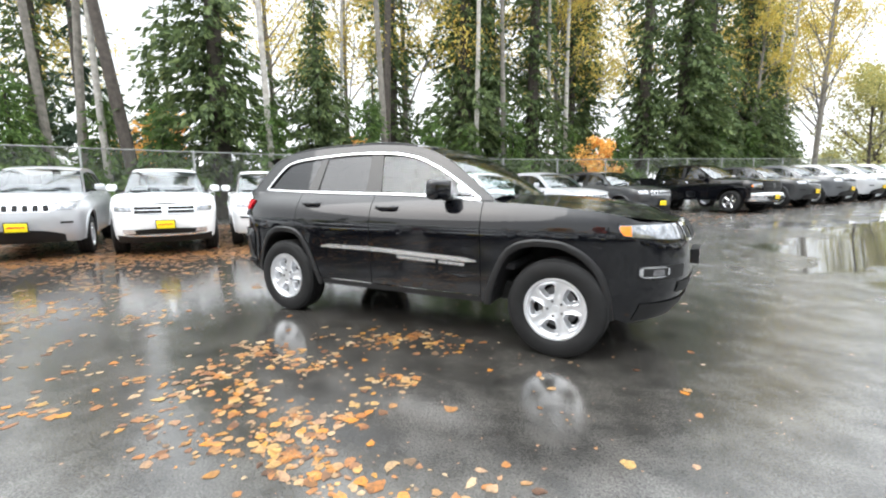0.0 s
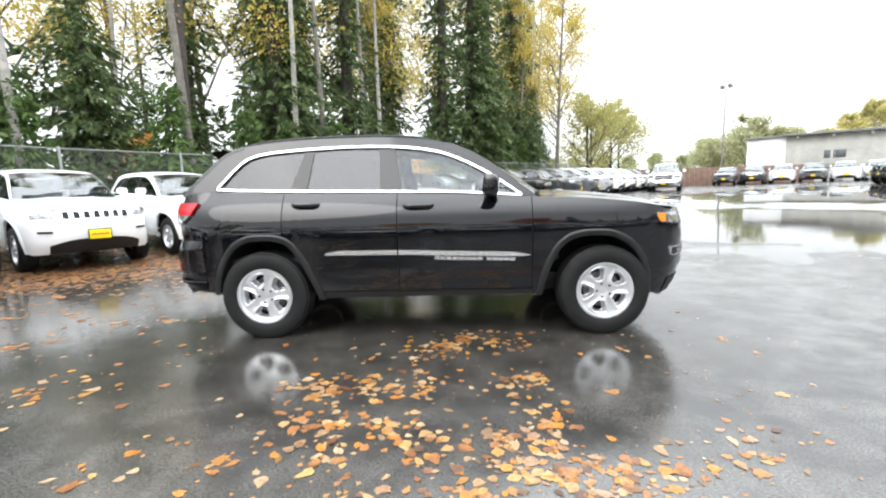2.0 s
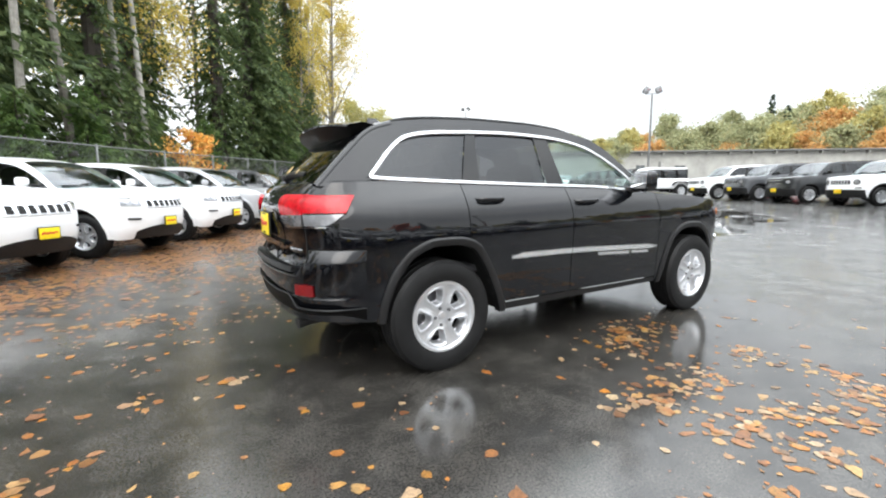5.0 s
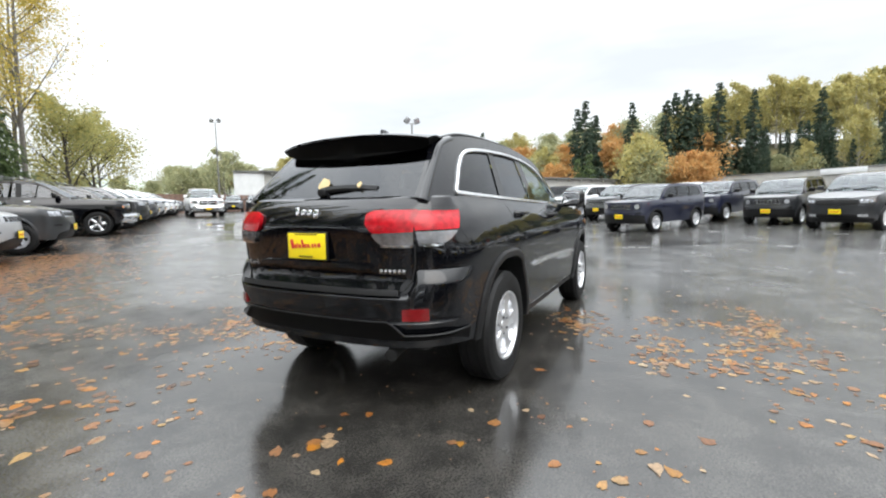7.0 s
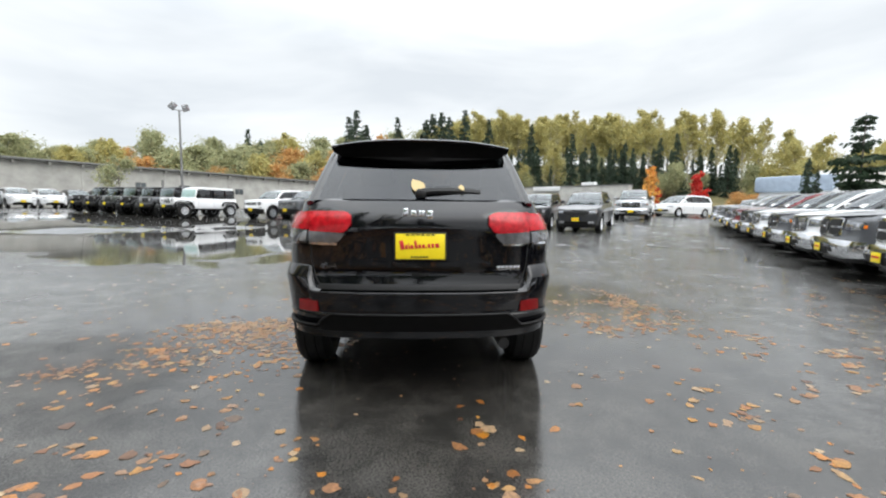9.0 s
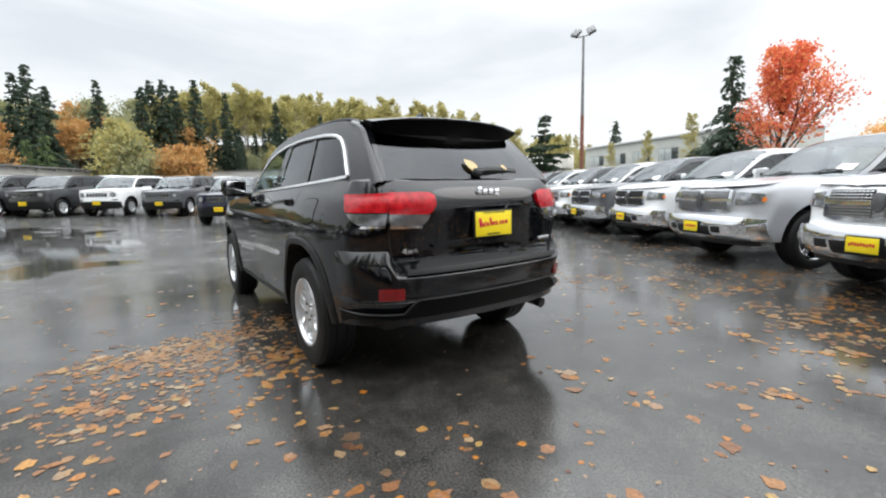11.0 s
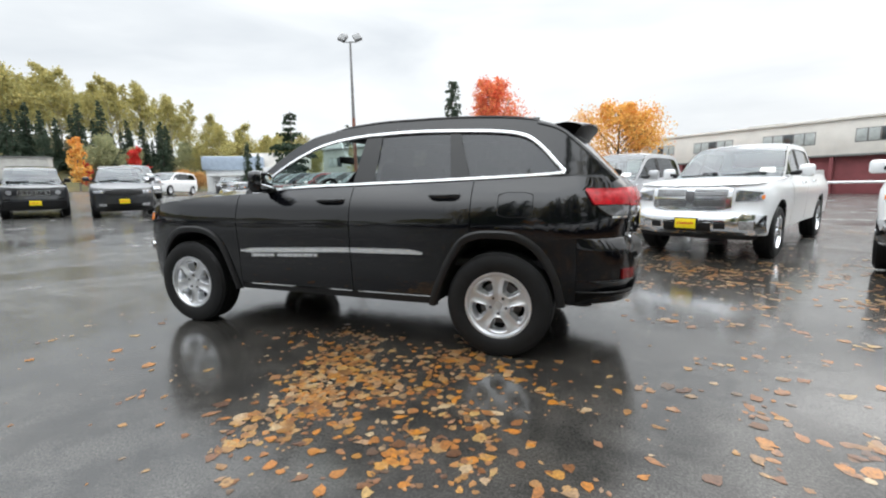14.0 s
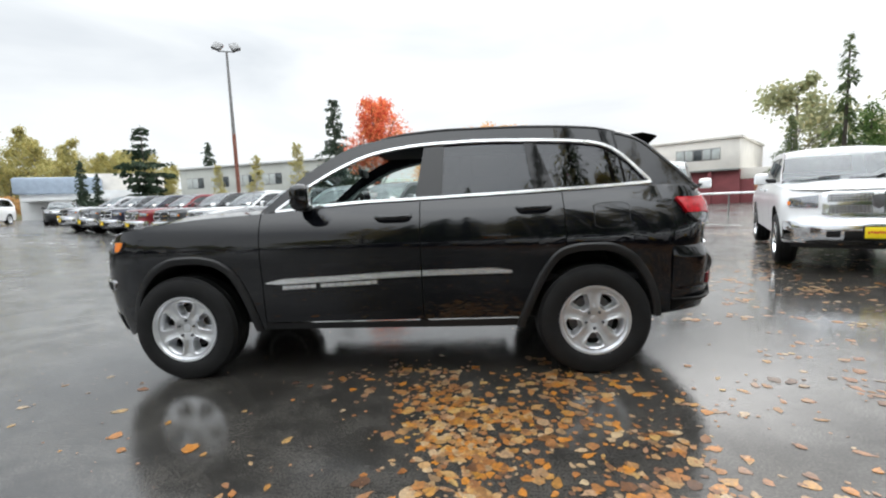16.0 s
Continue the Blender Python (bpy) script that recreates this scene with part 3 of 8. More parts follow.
def arch_liner(sh, k):
    """The dark tub above a wheel."""
    f, (a, b) = sh.arches[k], sh.spans[k]
    xs = [(a + b) / 2 + (b - a) / 2 * math.cos(t) for t in np.linspace(0, math.pi, 15)]
    rows = [[(x, y, (f(x) if a < x < b else sh.zb(x)) - 0.002) for y in (-0.30, -0.45, -0.60, -0.75, -sh.on_out(x)[1] * 0.965)] for x in xs]
    return joined(grid(rows), ([(r[0][0], r[0][1], r[0][2]) for r in rows] + [(r[0][0], r[0][1], 0.30) for r in rows], [(i, i + 1, len(rows) + i + 1, len(rows) + i) for i in range(len(rows) - 1)]))


def flare(sh, k, width=0.055, proud=0.018):
    """A moulding round a wheel arch on the right side."""
    f, (a, b) = sh.arches[k], sh.spans[k]
    m, r = (a + b) / 2, (b - a) / 2
    xs = [m + r * math.cos(t) * 0.9995 for t in np.linspace(0, math.pi, 33)]
    inner = [(x, f(x)) for x in xs]
    inner = [(inner[0][0], sh.zb(b) - 0.01)] + inner + [(inner[-1][0], sh.zb(a) - 0.01)]
    rows, n = [], len(inner)
    for i, (x, z) in enumerate(inner):
        p, q = inner[max(i - 1, 0)], inner[min(i + 1, n - 1)]
        t = np.array([q[0] - p[0], q[1] - p[1]])
        t /= np.linalg.norm(t) + 1e-9
        o = np.array([t[1], -t[0]])
        if o @ np.array([x - m, z - 0.4]) < 0:
            o = -o
        sec = []
        for u, pr in ((-0.02, -0.05), (-0.02, proud * 0.6), (0.15, proud), (0.75, proud), (0.97, proud * 0.5), (1.0, -0.015)):
            xx, zz = x + o[0] * u * width, z + o[1] * u * width
            px, py, pz = sh.side(xx, zz)
            sec.append((px, -(py + pr), pz))
        rows.append(sec)
    return grid(rows)


def cabin_sheets(sh):
    """Painted cabin sides, pillars, each pane, roof, windshield and rear glass of the right side and the middle."""
    c = sh.s["cabin"]
    lo, hi = fun(c["dlo_lo"]), fun(c["dlo_hi"])
    x1, x0 = c["dlo_lo"][-1][0], c["dlo_lo"][0][0]
    x1, x0 = max(x1, x0), min(x1, x0)
    cols = sh.cab_cols()
    below, above, panes, posts = [], [], {}, []
    cols = sorted(set(cols) | {x0, x1, x0 + 0.02, x0 + 0.05, x1 - 0.03} | {round(x0 + 0.012 * k, 4) for k in range(1, 12)}, reverse=True)
    for x in cols:
        zt, zr = min(sh.zt(x), sh.rail(x)), sh.rail(x)
        inside = x0 <= x <= x1
        a, b = (lo(x), hi(x)) if inside else (None, None)
        if not inside:
            a = b = (zt + min(zr, zt + 0.02)) / 2 if zr < zt + 0.05 else (lo(x1 if x > x1 else x0) if zr > lo(x1 if x > x1 else x0) else zr)
        b = max(a, min(b, zr - 0.012)) if zr - 0.012 > a else a
        zt2 = min(zt - 0.02, a)
        below.append([(x, -sh.yg(x, z) - 0.0, z) for z in np.linspace(zt2, a, 3)])
        above.append([(x, -sh.yg(x, z), z) for z in np.linspace(b, max(zr, b), 5)])
    sheets = {"below": grid(below), "above": grid(above)}
    for n, (p, q, kind) in enumerate(c["panes"]):
        # an edge is upright (one x) or leans (x at its foot, x at its head)
        (pf, ph), (qf, qh) = [e if isinstance(e, tuple) else (e, e) for e in (p, q)]
        xs = sorted({x for x in cols if pf >= x >= qf} | {pf, qf}, reverse=True)
        rows = []
        for x in xs:
            xh = ph + (pf - x) / (pf - qf) * (qh - ph)
            a, b = lo(x), max(lo(x) + 0.001, min(hi(xh), sh.rail(xh) - 0.012))
            dy = 0.012 if kind != "post" else 0.004
            line = [(x + (xh - x) * k / 5, a - 0.004 + (b - a + 0.008) * k / 5) for k in range(6)]
            rows.append([(xx, -(sh.yg(xx, z) - dy), z) for xx, z in line])
        panes[n] = (kind, grid(rows))
    sheets["panes"] = panes
    # roof
    rows = []
    for x in np.linspace(c["roof"][0], c["roof"][1], 26):
        z, y = sh.rail(x), sh.yg(x, sh.rail(x))
        rows.append([(x, y * t, z + c["crown"] * (1 - abs(t) ** 2.6)) for t in np.linspace(-1, 1, 21)])
    sheets["roof"] = grid(rows)
    # windshield between the front edges of the rails
    rows = []
    for x in np.linspace(c["roof"][0], c["x_front"], 16):
        z, y = sh.rail(x), sh.yg(x, sh.rail(x))
        s = (x - c["roof"][0]) / (c["x_front"] - c["roof"][0])
        rows.append([(x + c["bow"] * (1 - t * t) * s, (y - 0.012) * t, z + c["crown"] * (1 - abs(t) ** 2.6) * (1 - s)) for t in np.linspace(-1, 1, 17)])
    sheets["windshield"] = grid(rows)
    # rear face of the cabin
    rows = []
    for x in np.linspace(c["roof"][1], c["x_rear"], 14):
        z, y = sh.rail(x), sh.yg(x, sh.rail(x))
        s = (c["roof"][1] - x) / (c["roof"][1] - c["x_rear"] + 1e-9)
        rows.append([(x - c["bow_r"] * (1 - abs(t) ** 2.2) * min(1, 2.5 * s), y * t, z + c["crown"] * (1 - abs(t) ** 2.6) * (1 - s)) for t in np.linspace(-1, 1, 25)])
    sheets["rear_rows"] = rows
    return sheets


def dlo_loop(sh, off=0.004):
    c = sh.s["cabin"]
    lo, hi = fun(c["dlo_lo"]), fun(c["dlo_hi"])
    xs = [p[0] for p in c["dlo_lo"]]
    a, b = min(xs), max(xs)
    t = np.linspace(0, 1, 60)
    ease = a + (b - a) * (0.5 - 0.5 * np.cos(math.pi * t))
    bot = [(x, lo(x)) for x in ease]
    top = [(x, min(hi(x), sh.rail(x) - 0.012)) for x in ease[::-1]]
    loop = bot + [p for p in top if p[1] > lo(p[0]) + 0.004]
    return [(x, -(sh.yg(x, z) + off), z) for x, z in loop]


GC = dict(  # the large five-door off-roader
    outline=[(2.355, 0), (2.335, 0.32), (2.265, 0.56), (2.13, 0.755), (1.93, 0.875), (1.60, 0.935), (1.2, 0.95), (0.6, 0.952), (0, 0.955), (-0.7, 0.955),
             (-1.3, 0.95), (-1.7, 0.928), (-1.98, 0.89), (-2.18, 0.815), (-2.31, 0.66), (-2.375, 0.40), (-2.395, 0)],
    kz=[(0.25, 0.93), (0.36, 0.955), (0.45, 0.972), (0.6, 0.982), (0.74, 0.986), (0.80, 0.992), (0.92, 1.0), (1.0, 0.993), (1.08, 0.972), (1.14, 0.945), (1.2, 0.905), (1.25, 0.865), (1.30, 0.835)],
    dxr=[(0.35, 0.03), (0.5, 0), (0.72, 0.0), (0.80, 0.035), (0.95, 0.02), (1.12, 0.0), (1.2, 0.03), (1.27, 0.10)],
    dxf=[(0.25, -0.20), (0.42, -0.07), (0.6, -0.01), (0.75, 0.0), (0.88, -0.02), (1.0, -0.07), (1.08, -0.16)],
    belt=[(2.355, 1.0), (2.25, 1.03), (2.1, 1.06), (1.93, 1.085), (1.68, 1.125), (1.23, 1.168), (0.85, 1.185), (0.1, 1.222), (-0.3, 1.232), (-1.29, 1.258), (-1.86, 1.275), (-2.1, 1.27), (-2.395, 1.262)],
    bottom=[(2.36, 0.33), (2.0, 0.31), (1.86, 0.34), (0.87, 0.36), (-0.92, 0.35), (-1.9, 0.40), (-2.2, 0.42), (-2.4, 0.42)],
    arches=[[(0.93, 0.36), (0.95, 0.45), (1.0, 0.60), (1.09, 0.765), (1.20, 0.835), (1.33, 0.855), (1.46, 0.85), (1.58, 0.81), (1.72, 0.69), (1.80, 0.50), (1.815, 0.36)],
            [(-1.86, 0.40), (-1.845, 0.50), (-1.76, 0.70), (-1.65, 0.815), (-1.52, 0.86), (-1.38, 0.862), (-1.25, 0.835), (-1.15, 0.72), (-1.04, 0.50), (-0.985, 0.36)]],
    rail=[(0.92, 1.185), (0.82, 1.262), (0.64, 1.405), (0.36, 1.585), (0.17, 1.662), (-0.18, 1.716), (-0.52, 1.735), (-0.93, 1.733), (-1.34, 1.715), (-1.62, 1.685), (-1.80, 1.640), (-1.88, 1.60), (-2.0, 1.49), (-2.12, 1.37), (-2.24, 1.245)],
    rear_from=-1.98, front_from=1.93, rear_full=0.7,
    cabin=dict(y0=0.805, z0=1.24, lean=0.40, taper_r=0.085, taper_f=0.10, taper_x=(0.1, -1.2), x_front=0.90, x_rear=-2.22, roof=(0.19, -1.83), crown=0.035, bow=0.17, bow_r=0.055,
               dlo=[(0.75, 1.19), (-1.86, 1.28)],
               dlo_lo=[(0.77, 1.196), (0.1, 1.240), (-0.3, 1.249), (-1.29, 1.275), (-1.70, 1.290), (-1.88, 1.300)],
               dlo_hi=[(0.77, 1.204), (0.48, 1.400), (0.28, 1.505), (0.08, 1.582), (-0.15, 1.624), (-0.36, 1.641), (-0.7, 1.648), (-1.06, 1.636), (-1.35, 1.618), (-1.52, 1.596), (-1.62, 1.565), (-1.72, 1.49), (-1.83, 1.37), (-1.88, 1.315)],
               panes=[(0.765, (-0.243, -0.312), "front"), ((-0.243, -0.312), (-0.435, -0.455), "post"), ((-0.435, -0.455), (-1.078, -1.026), "rear"), ((-1.078, -1.026), (-1.226, -1.106), "post"), ((-1.226, -1.106), -1.875, "rear")]),
    wheel=dict(x=(1.4575, -1.4575), y=0.815, z=0.377, r=0.383, w=0.245, rim=0.238),
)

# ---------- the black off-roader in the middle ----------
def hero():
    car = thing("sport_utility_vehicle", "wet glossy black five-door off-roader parked on the wet lot", "car")
    sh = Shell(GC)
    sides = ((1, "right"), (-1, "left"))

    def both(name, sheet, material, label="", parent=car):
        return [soft(sheet, name, material, parent, label), soft(mirrored(sheet), name, material, parent, label)]

    def neg(sheet):
        return mirrored(sheet)

    # skin panels; strip() gives the left side (y > 0)
    g = 0.0035
    seams = [0.845, -0.285, -1.262]
    ends = sh.xf, sh.xr
    both("front_fender", sh.strip(sh.xf, seams[0] + g, 16), PAINT_BLACK)
    doors = both("front_door", sh.strip(seams[0] - g, seams[1] + g, 16, lo=lambda x: 0.415), PAINT_BLACK)
    rdoors = both("rear_door", sh.strip(seams[1] - g, seams[2] + g, 16, lo=lambda x: 0.415), PAINT_BLACK)
    both("rear_quarter", sh.strip(seams[2] - g, sh.xr, 18), PAINT_BLACK)
    both("sill", sh.strip(0.95, -1.0, 4, hi=lambda x: 0.405, off=-0.004), PLASTIC)
    backing = joined(*[sh.strip(x + 0.03, x - 0.03, 10, off=-0.02) for x in seams])
    for ob in both("seam_backing", backing, DARK):
        ob["kind"] = "stuff"
    for k in (0, 1):
        both("wheel_arch_moulding", flare(sh, k), FLARE_PLASTIC)
        both("wheel_arch_liner", arch_liner(sh, k), UNDER)
    # fuel door on the left
    soft(slab(lambda u, v: sh.side(u, v), -1.696, -1.454, lambda u: 1.004 + 0.02 * (abs(u + 1.575) / 0.121) ** 4, lambda u: 1.176 - 0.02 * (abs(u + 1.575) / 0.121) ** 4, 10, 6, 0.0012, 0.01), "fuel_door_gap", DARK, car)
    soft(slab(lambda u, v: sh.side(u, v), -1.69, -1.46, lambda u: 1.01 + 0.02 * (abs(u + 1.575) / 0.115) ** 4, lambda u: 1.17 - 0.02 * (abs(u + 1.575) / 0.115) ** 4, 10, 6, 0.0035, 0.01), "fuel_door", PAINT_BLACK, car)
    # door mouldings in satin metal with the bars of a badge
    zm = fun([(0.83, 0.700), (0.2, 0.722), (-0.27, 0.738), (-0.88, 0.742)])
    for a, b, par in ((0.82, seams[1] + 0.006, doors), (seams[1] - 0.006, -0.90, rdoors)):
        s = slab(lambda u, v: sh.side(u, v), b, a, lambda u: zm(u) - 0.014 * min(1, (0.83 - u) / 0.12 + 0.08),
                 lambda u: zm(u) + 0.024 * min(1, (0.83 - u) / 0.14 + 0.05, (u + 0.905) / 0.12 + 0.05), 30, 4, 0.012, 0.01)
        soft(s, "door_moulding", SATIN, par[0], "satin metal door moulding")
        soft(mirrored(s), "door_moulding", SATIN, par[1], "satin metal door moulding")
    bars = []
    x = 0.70
    for wd in (0.045, 0.04, 0.045, 0.04, 0.04, None, 0.045, 0.05, 0.04, 0.045, 0.045, 0.045, 0.04, 0.04):
        if wd is None:
            x -= 0.03
            continue
        bars.append(slab(lambda u, v: sh.side(u, v), x - wd, x, lambda u: zm(u) - 0.052, lambda u: zm(u) - 0.026, 1, 1, 0.005, 0.004))
        x -= wd + 0.007
    lettering = joined(*bars)
    for q, d in ((lettering, doors[0]), (mirrored(lettering), doors[1])):
        soft(q, "door_badge", SATIN, d, "row of small satin metal bars")["kind"] = "stuff"
    # handles
    for xa, xb, zz, par in ((0.02, -0.225, 1.130, doors), (-0.945, -1.175, 1.158, rdoors)):
        rows = []
        for u in np.linspace(0, 1, 13):
            xx = xa + (xb - xa) * u
            px, py, pz = sh.side(xx, zz)
            lift = 0.045 * min(1, 5 * u, 5 * (1 - u)) ** 0.5
            rows.append((px, py + lift - 0.004, pz))
        s = sweep(rows, 0.030, 0.010, up=lambda p: (0, 1, 0.15))
        cup = slab(lambda u, v: sh.side(u, v), min(xa, xb) + 0.05, max(xa, xb) - 0.05, lambda u: zz - 0.024, lambda u: zz + 0.022, 6, 4, 0.002, 0.004)
        for q, d in ((lambda t: t, par[0]), (mirrored, par[1])):
            h = soft(q(s), "handle", PAINT_BLACK, d)
            soft(q(cup), "handle_recess", PAINT_BLACK, d)
    # cabin
    c = cabin_sheets(sh)
    both("cabin_side", joined(c["below"], c["above"]), PAINT_BLACK)
    for n, (kind, sheet) in c["panes"].items():
        for flip in (False, True):
            s = mirrored(sheet) if flip else sheet
            if kind == "post":
                soft(s, "window_pillar", PILLAR_GLOSS, car)
            elif kind == "rear":
                soft(s, "rear_side_window", TINT, car, "dark tinted side window")
            elif not flip:
                soft(s, "front_side_window", CLEAR, car, "closed clear side window")
    both("window_trim", sweep(dlo_loop(sh), 0.026, 0.009, True, up=lambda p: (0, -1, 0.35)), SATIN, "bright satin metal window surround")
    soft(c["roof"], "roof", PAINT_BLACK, car)
    ws = soft(c["windshield"], "windshield", SHIELD, car, "wet windshield")
    rows = c["rear_rows"]
    i0, i1, j0, j1 = 2, 11, 1, 23
    soft(grid([r[j0:j1 + 1] for r in rows[i0:]]), "rear_window", TINT, car, "dark tinted rear window")
    frame_ = joined(grid(rows[: i0 + 1]), grid([r[: j0 + 1] for r in rows]), grid([r[j1:] for r in rows]))
    soft(frame_, "tailgate_frame", PAINT_BLACK, car)
    # the shoulder that closes the body round the foot of the cabin
    for s in (1, -1):
        led = []
        for q, x in sh.columns():
            if x > -1.60:
                continue
            o = np.array(sh.place(q, sh.zt(x)))
            xi = max(o[0] + 0.03, -2.20)
            i_ = np.array((xi, min(o[1], sh.yg(xi, 1.262)) - 0.05 if o[1] > 0.06 else o[1] * 0.5, 1.272))
            led.append([tuple((o + (i_ - o) * t + np.array((0, 0, 0.012 * math.sin(math.pi * t)))) * (1, s, 1)) for t in (0, 0.15, 0.4, 0.7, 1)])
        soft(grid(led), "rear_shoulder", PAINT_BLACK, car)
    # rounded corner posts between the sides and the tailgate
    for s in (1, -1):
        pts = [(x + 0.020, s * (sh.yg(x, sh.rail(x)) - 0.022), sh.rail(x) - 0.016) for x in np.linspace(-1.70, -2.23, 16)]
        soft(tube(pts, 0.032, 12), "corner_post", PAINT_BLACK, car)
    # roof rails
    for s in (1, -1):
        pts = [(x, s * (sh.yg(x, sh.rail(x)) - 0.05), sh.rail(x) - 0.002 + 0.012 * min(1, (x + 1.72) * 6, (0.02 - x) * 6)) for x in np.linspace(0.02, -1.72, 22)]
        soft(sweep(pts, 0.035, 0.016, up=lambda p: (0, 0, 1)), "roof_rail", PLASTIC, car)
    fin = [[(-1.44 - 0.17 * t, y * (1 - 0.75 * u) * (0.35 + 0.65 * math.sin(math.pi * (0.15 + 0.7 * t))), sh.rail(-1.5) + 0.030 + 0.060 * u * min(1, 1.6 * t + 0.05)) for u, y in ((0, -0.032), (0.6, -0.026), (1, -0.012), (1, 0.012), (0.6, 0.026), (0, 0.032))] for t in np.linspace(0, 1, 9)]
    v, f = grid(fin)
    soft((v, f + [tuple(range(6)), tuple(range(48, 54))]), "roof_aerial", PAINT_BLACK, car, "small black fin aerial")
    # hood and cowl
    ht = fun([(0.84, 1.225), (1.23, 1.215), (1.68, 1.172), (1.94, 1.125), (2.13, 1.08), (2.26, 1.035)])
    rows = []
    for x in np.linspace(0.80, 2.27, 26):
        q = sh.place(sh.on_out(min(x, 2.2)), sh.zt(min(x, 2.2)))
        y, z0, z1 = q[1], sh.zt(min(x, 2.25)), ht(x)
        if x > 2.0:
            y *= math.sqrt(max(0.05, 1 - ((x - 2.0) / 0.30) ** 2))
        rows.append([(x, y * t, z0 + (z1 - z0) * (1 - abs(t) ** 3) - 0.012 * math.exp(-((abs(t) - 0.62) / 0.05) ** 2) * (x < 2.1) + (0.014 if abs(t) < 0.5 and x < 2.05 else 0)) for t in np.linspace(-1, 1, 29)])
    soft(grid(rows), "hood", PAINT_BLACK, car)
    soft(joined(grid([[(0.80, y, 1.19), (0.97, y, 1.232)] for y in np.linspace(-0.72, 0.72, 9)])), "cowl", PLASTIC, car)
    for y0 in (0.05, -0.52):
        pts = [(1.03 - 0.05 * t - 0.12 * abs(y0 + 0.5 * t), y0 + 0.5 * t, 1.215 + 0.035 * t) for t in np.linspace(0, 1, 8)]
        soft(sweep(pts, 0.025, 0.012), "front_wiper", PLASTIC, car)
    # lower bumper plastics, front
    def bump_sheet(front, lo, hi, off, ys):
        return grid([[tuple(np.array(sh.end(y, z, front)) + np.array([off if front else -off, 0, 0])) for z in np.linspace(lo(y), hi(y), 7)] for y in ys])

    ys = np.linspace(-0.80, 0.80, 33)
    fx = lambda y, z: sh.end(y, z, True)
    grille_frame = slab(fx, -0.52, 0.52, lambda u: 0.885 + 0.03 * (u / 0.52) ** 4, lambda u: 1.045 - 0.045 * abs(u / 0.52) ** 3, 24, 4, 0.012, 0.03)
    gr = soft(grille_frame, "grille", PAINT_BLACK, car)
    for k in range(7):
        y = (k - 3) * 0.135
        ring = slab(fx, y - 0.060, y + 0.060, lambda u: 0.890, lambda u: 1.038 - 0.04 * abs(y / 0.5) ** 3, 4, 4, 0.022, 0.01)
        soft(ring, "grille_ring", CHROME, gr)
        soft(slab(fx, y - 0.036, y + 0.036, lambda u: 0.91, lambda u: 1.018 - 0.04 * abs(y / 0.5) ** 3, 4, 4, 0.026, 0.01), "grille_slot", DARK, gr)
    for s in (1, -1):
        lamp = slab(fx, s * 0.495, s * 0.562, lambda u: 0.918, lambda u: 1.022, 8, 6, 0.010, 0.03)
        hl = soft(lamp, "headlight", HEAD_CLEAR, car, "clear headlight")
        cor = slab(lambda u, v: (lambda p: (p[0], s * p[1], p[2]))(sh.side(u, v)), 1.885, 2.262, lambda u: 0.952 - 0.034 * (u - 1.875) / 0.38 + 0.05 * max(0, (1.93 - u) / 0.05) ** 2, lambda u: 1.024 - 0.004 * (u - 1.9), 18, 6, 0.008, 0.03)
        soft(cor, "headlight_side", HEAD_CLEAR, hl)
        soft(slab(lambda u, v: (lambda p: (p[0], s * p[1], p[2]))(sh.side(u, v)), 1.888, 1.972, lambda u: 0.950 + 0.055 * max(0, (1.93 - u) / 0.045) ** 2, lambda u: 1.018, 8, 5, 0.012, 0.02), "turn_signal", AMBER, hl, "amber turn signal")
        soft(slab(fx, s * 0.50, s * 0.76, lambda u: 0.635, lambda u: 0.735, 10, 4, 0.006, 0.02), "fog_lamp_recess", PLASTIC, car)
        fog = soft(slab(lambda u, v: (lambda p: (p[0], s * p[1], p[2]))(sh.side(u, v)), 2.02, 2.20, lambda u: 0.652 + 0.02 * ((u - 2.11) / 0.09) ** 4, lambda u: 0.735 - 0.02 * ((u - 2.11) / 0.09) ** 4, 12, 5, 0.014, 0.03), "fog_lamp_ring", CHROME, car, "chrome fog lamp surround")
        soft(slab(lambda u, v: (lambda p: (p[0], s * p[1], p[2]))(sh.side(u, v)), 2.045, 2.188, lambda u: 0.664, lambda u: 0.722, 8, 4, 0.017, 0.02), "fog_lamp_cavity", DARK, fog)
        soft(slab(lambda u, v: (lambda p: (p[0], s * p[1], p[2]))(sh.side(u, v)), 2.10, 2.165, lambda u: 0.670, lambda u: 0.712, 6, 4, 0.020, 0.02), "fog_lamp", LAMP_CLEAR, fog)
    soft(bump_sheet(True, lambda y: 0.33, lambda y: 0.46, 0.012, ys), "front_valance", PLASTIC, car)
    soft(bump_sheet(True, lambda y: 0.52, lambda y: 0.60, 0.008, np.linspace(-0.55, 0.55, 21)), "lower_grille", DARK, car)
    soft(slab(fx, -0.17, 0.17, lambda u: 0.69, lambda u: 0.80, 4, 3, 0.045, 0.01), "plate_holder", PLASTIC, car)
    # rear bumper
    rx = lambda y, z: sh.end(y, z, False)
    wing = lambda y: 1 / (1 + math.exp(-(abs(y) - 0.665) / 0.005))
    ztop = lambda y: 0.735 + 0.128 * wing(y)
    cols = [q for q, x in sh.columns() if x < -1.90]
    # closer columns where the wings step up beside the gate
    fine = []
    for p, q in zip(cols, cols[1:]):
        n = 10 if max(abs(p[1]), abs(q[1])) > 0.63 and min(abs(p[1]), abs(q[1])) < 0.70 else 1
        fine += [p + (q - p) * k / n for k in range(n)]
    cols = fine + [cols[-1]]

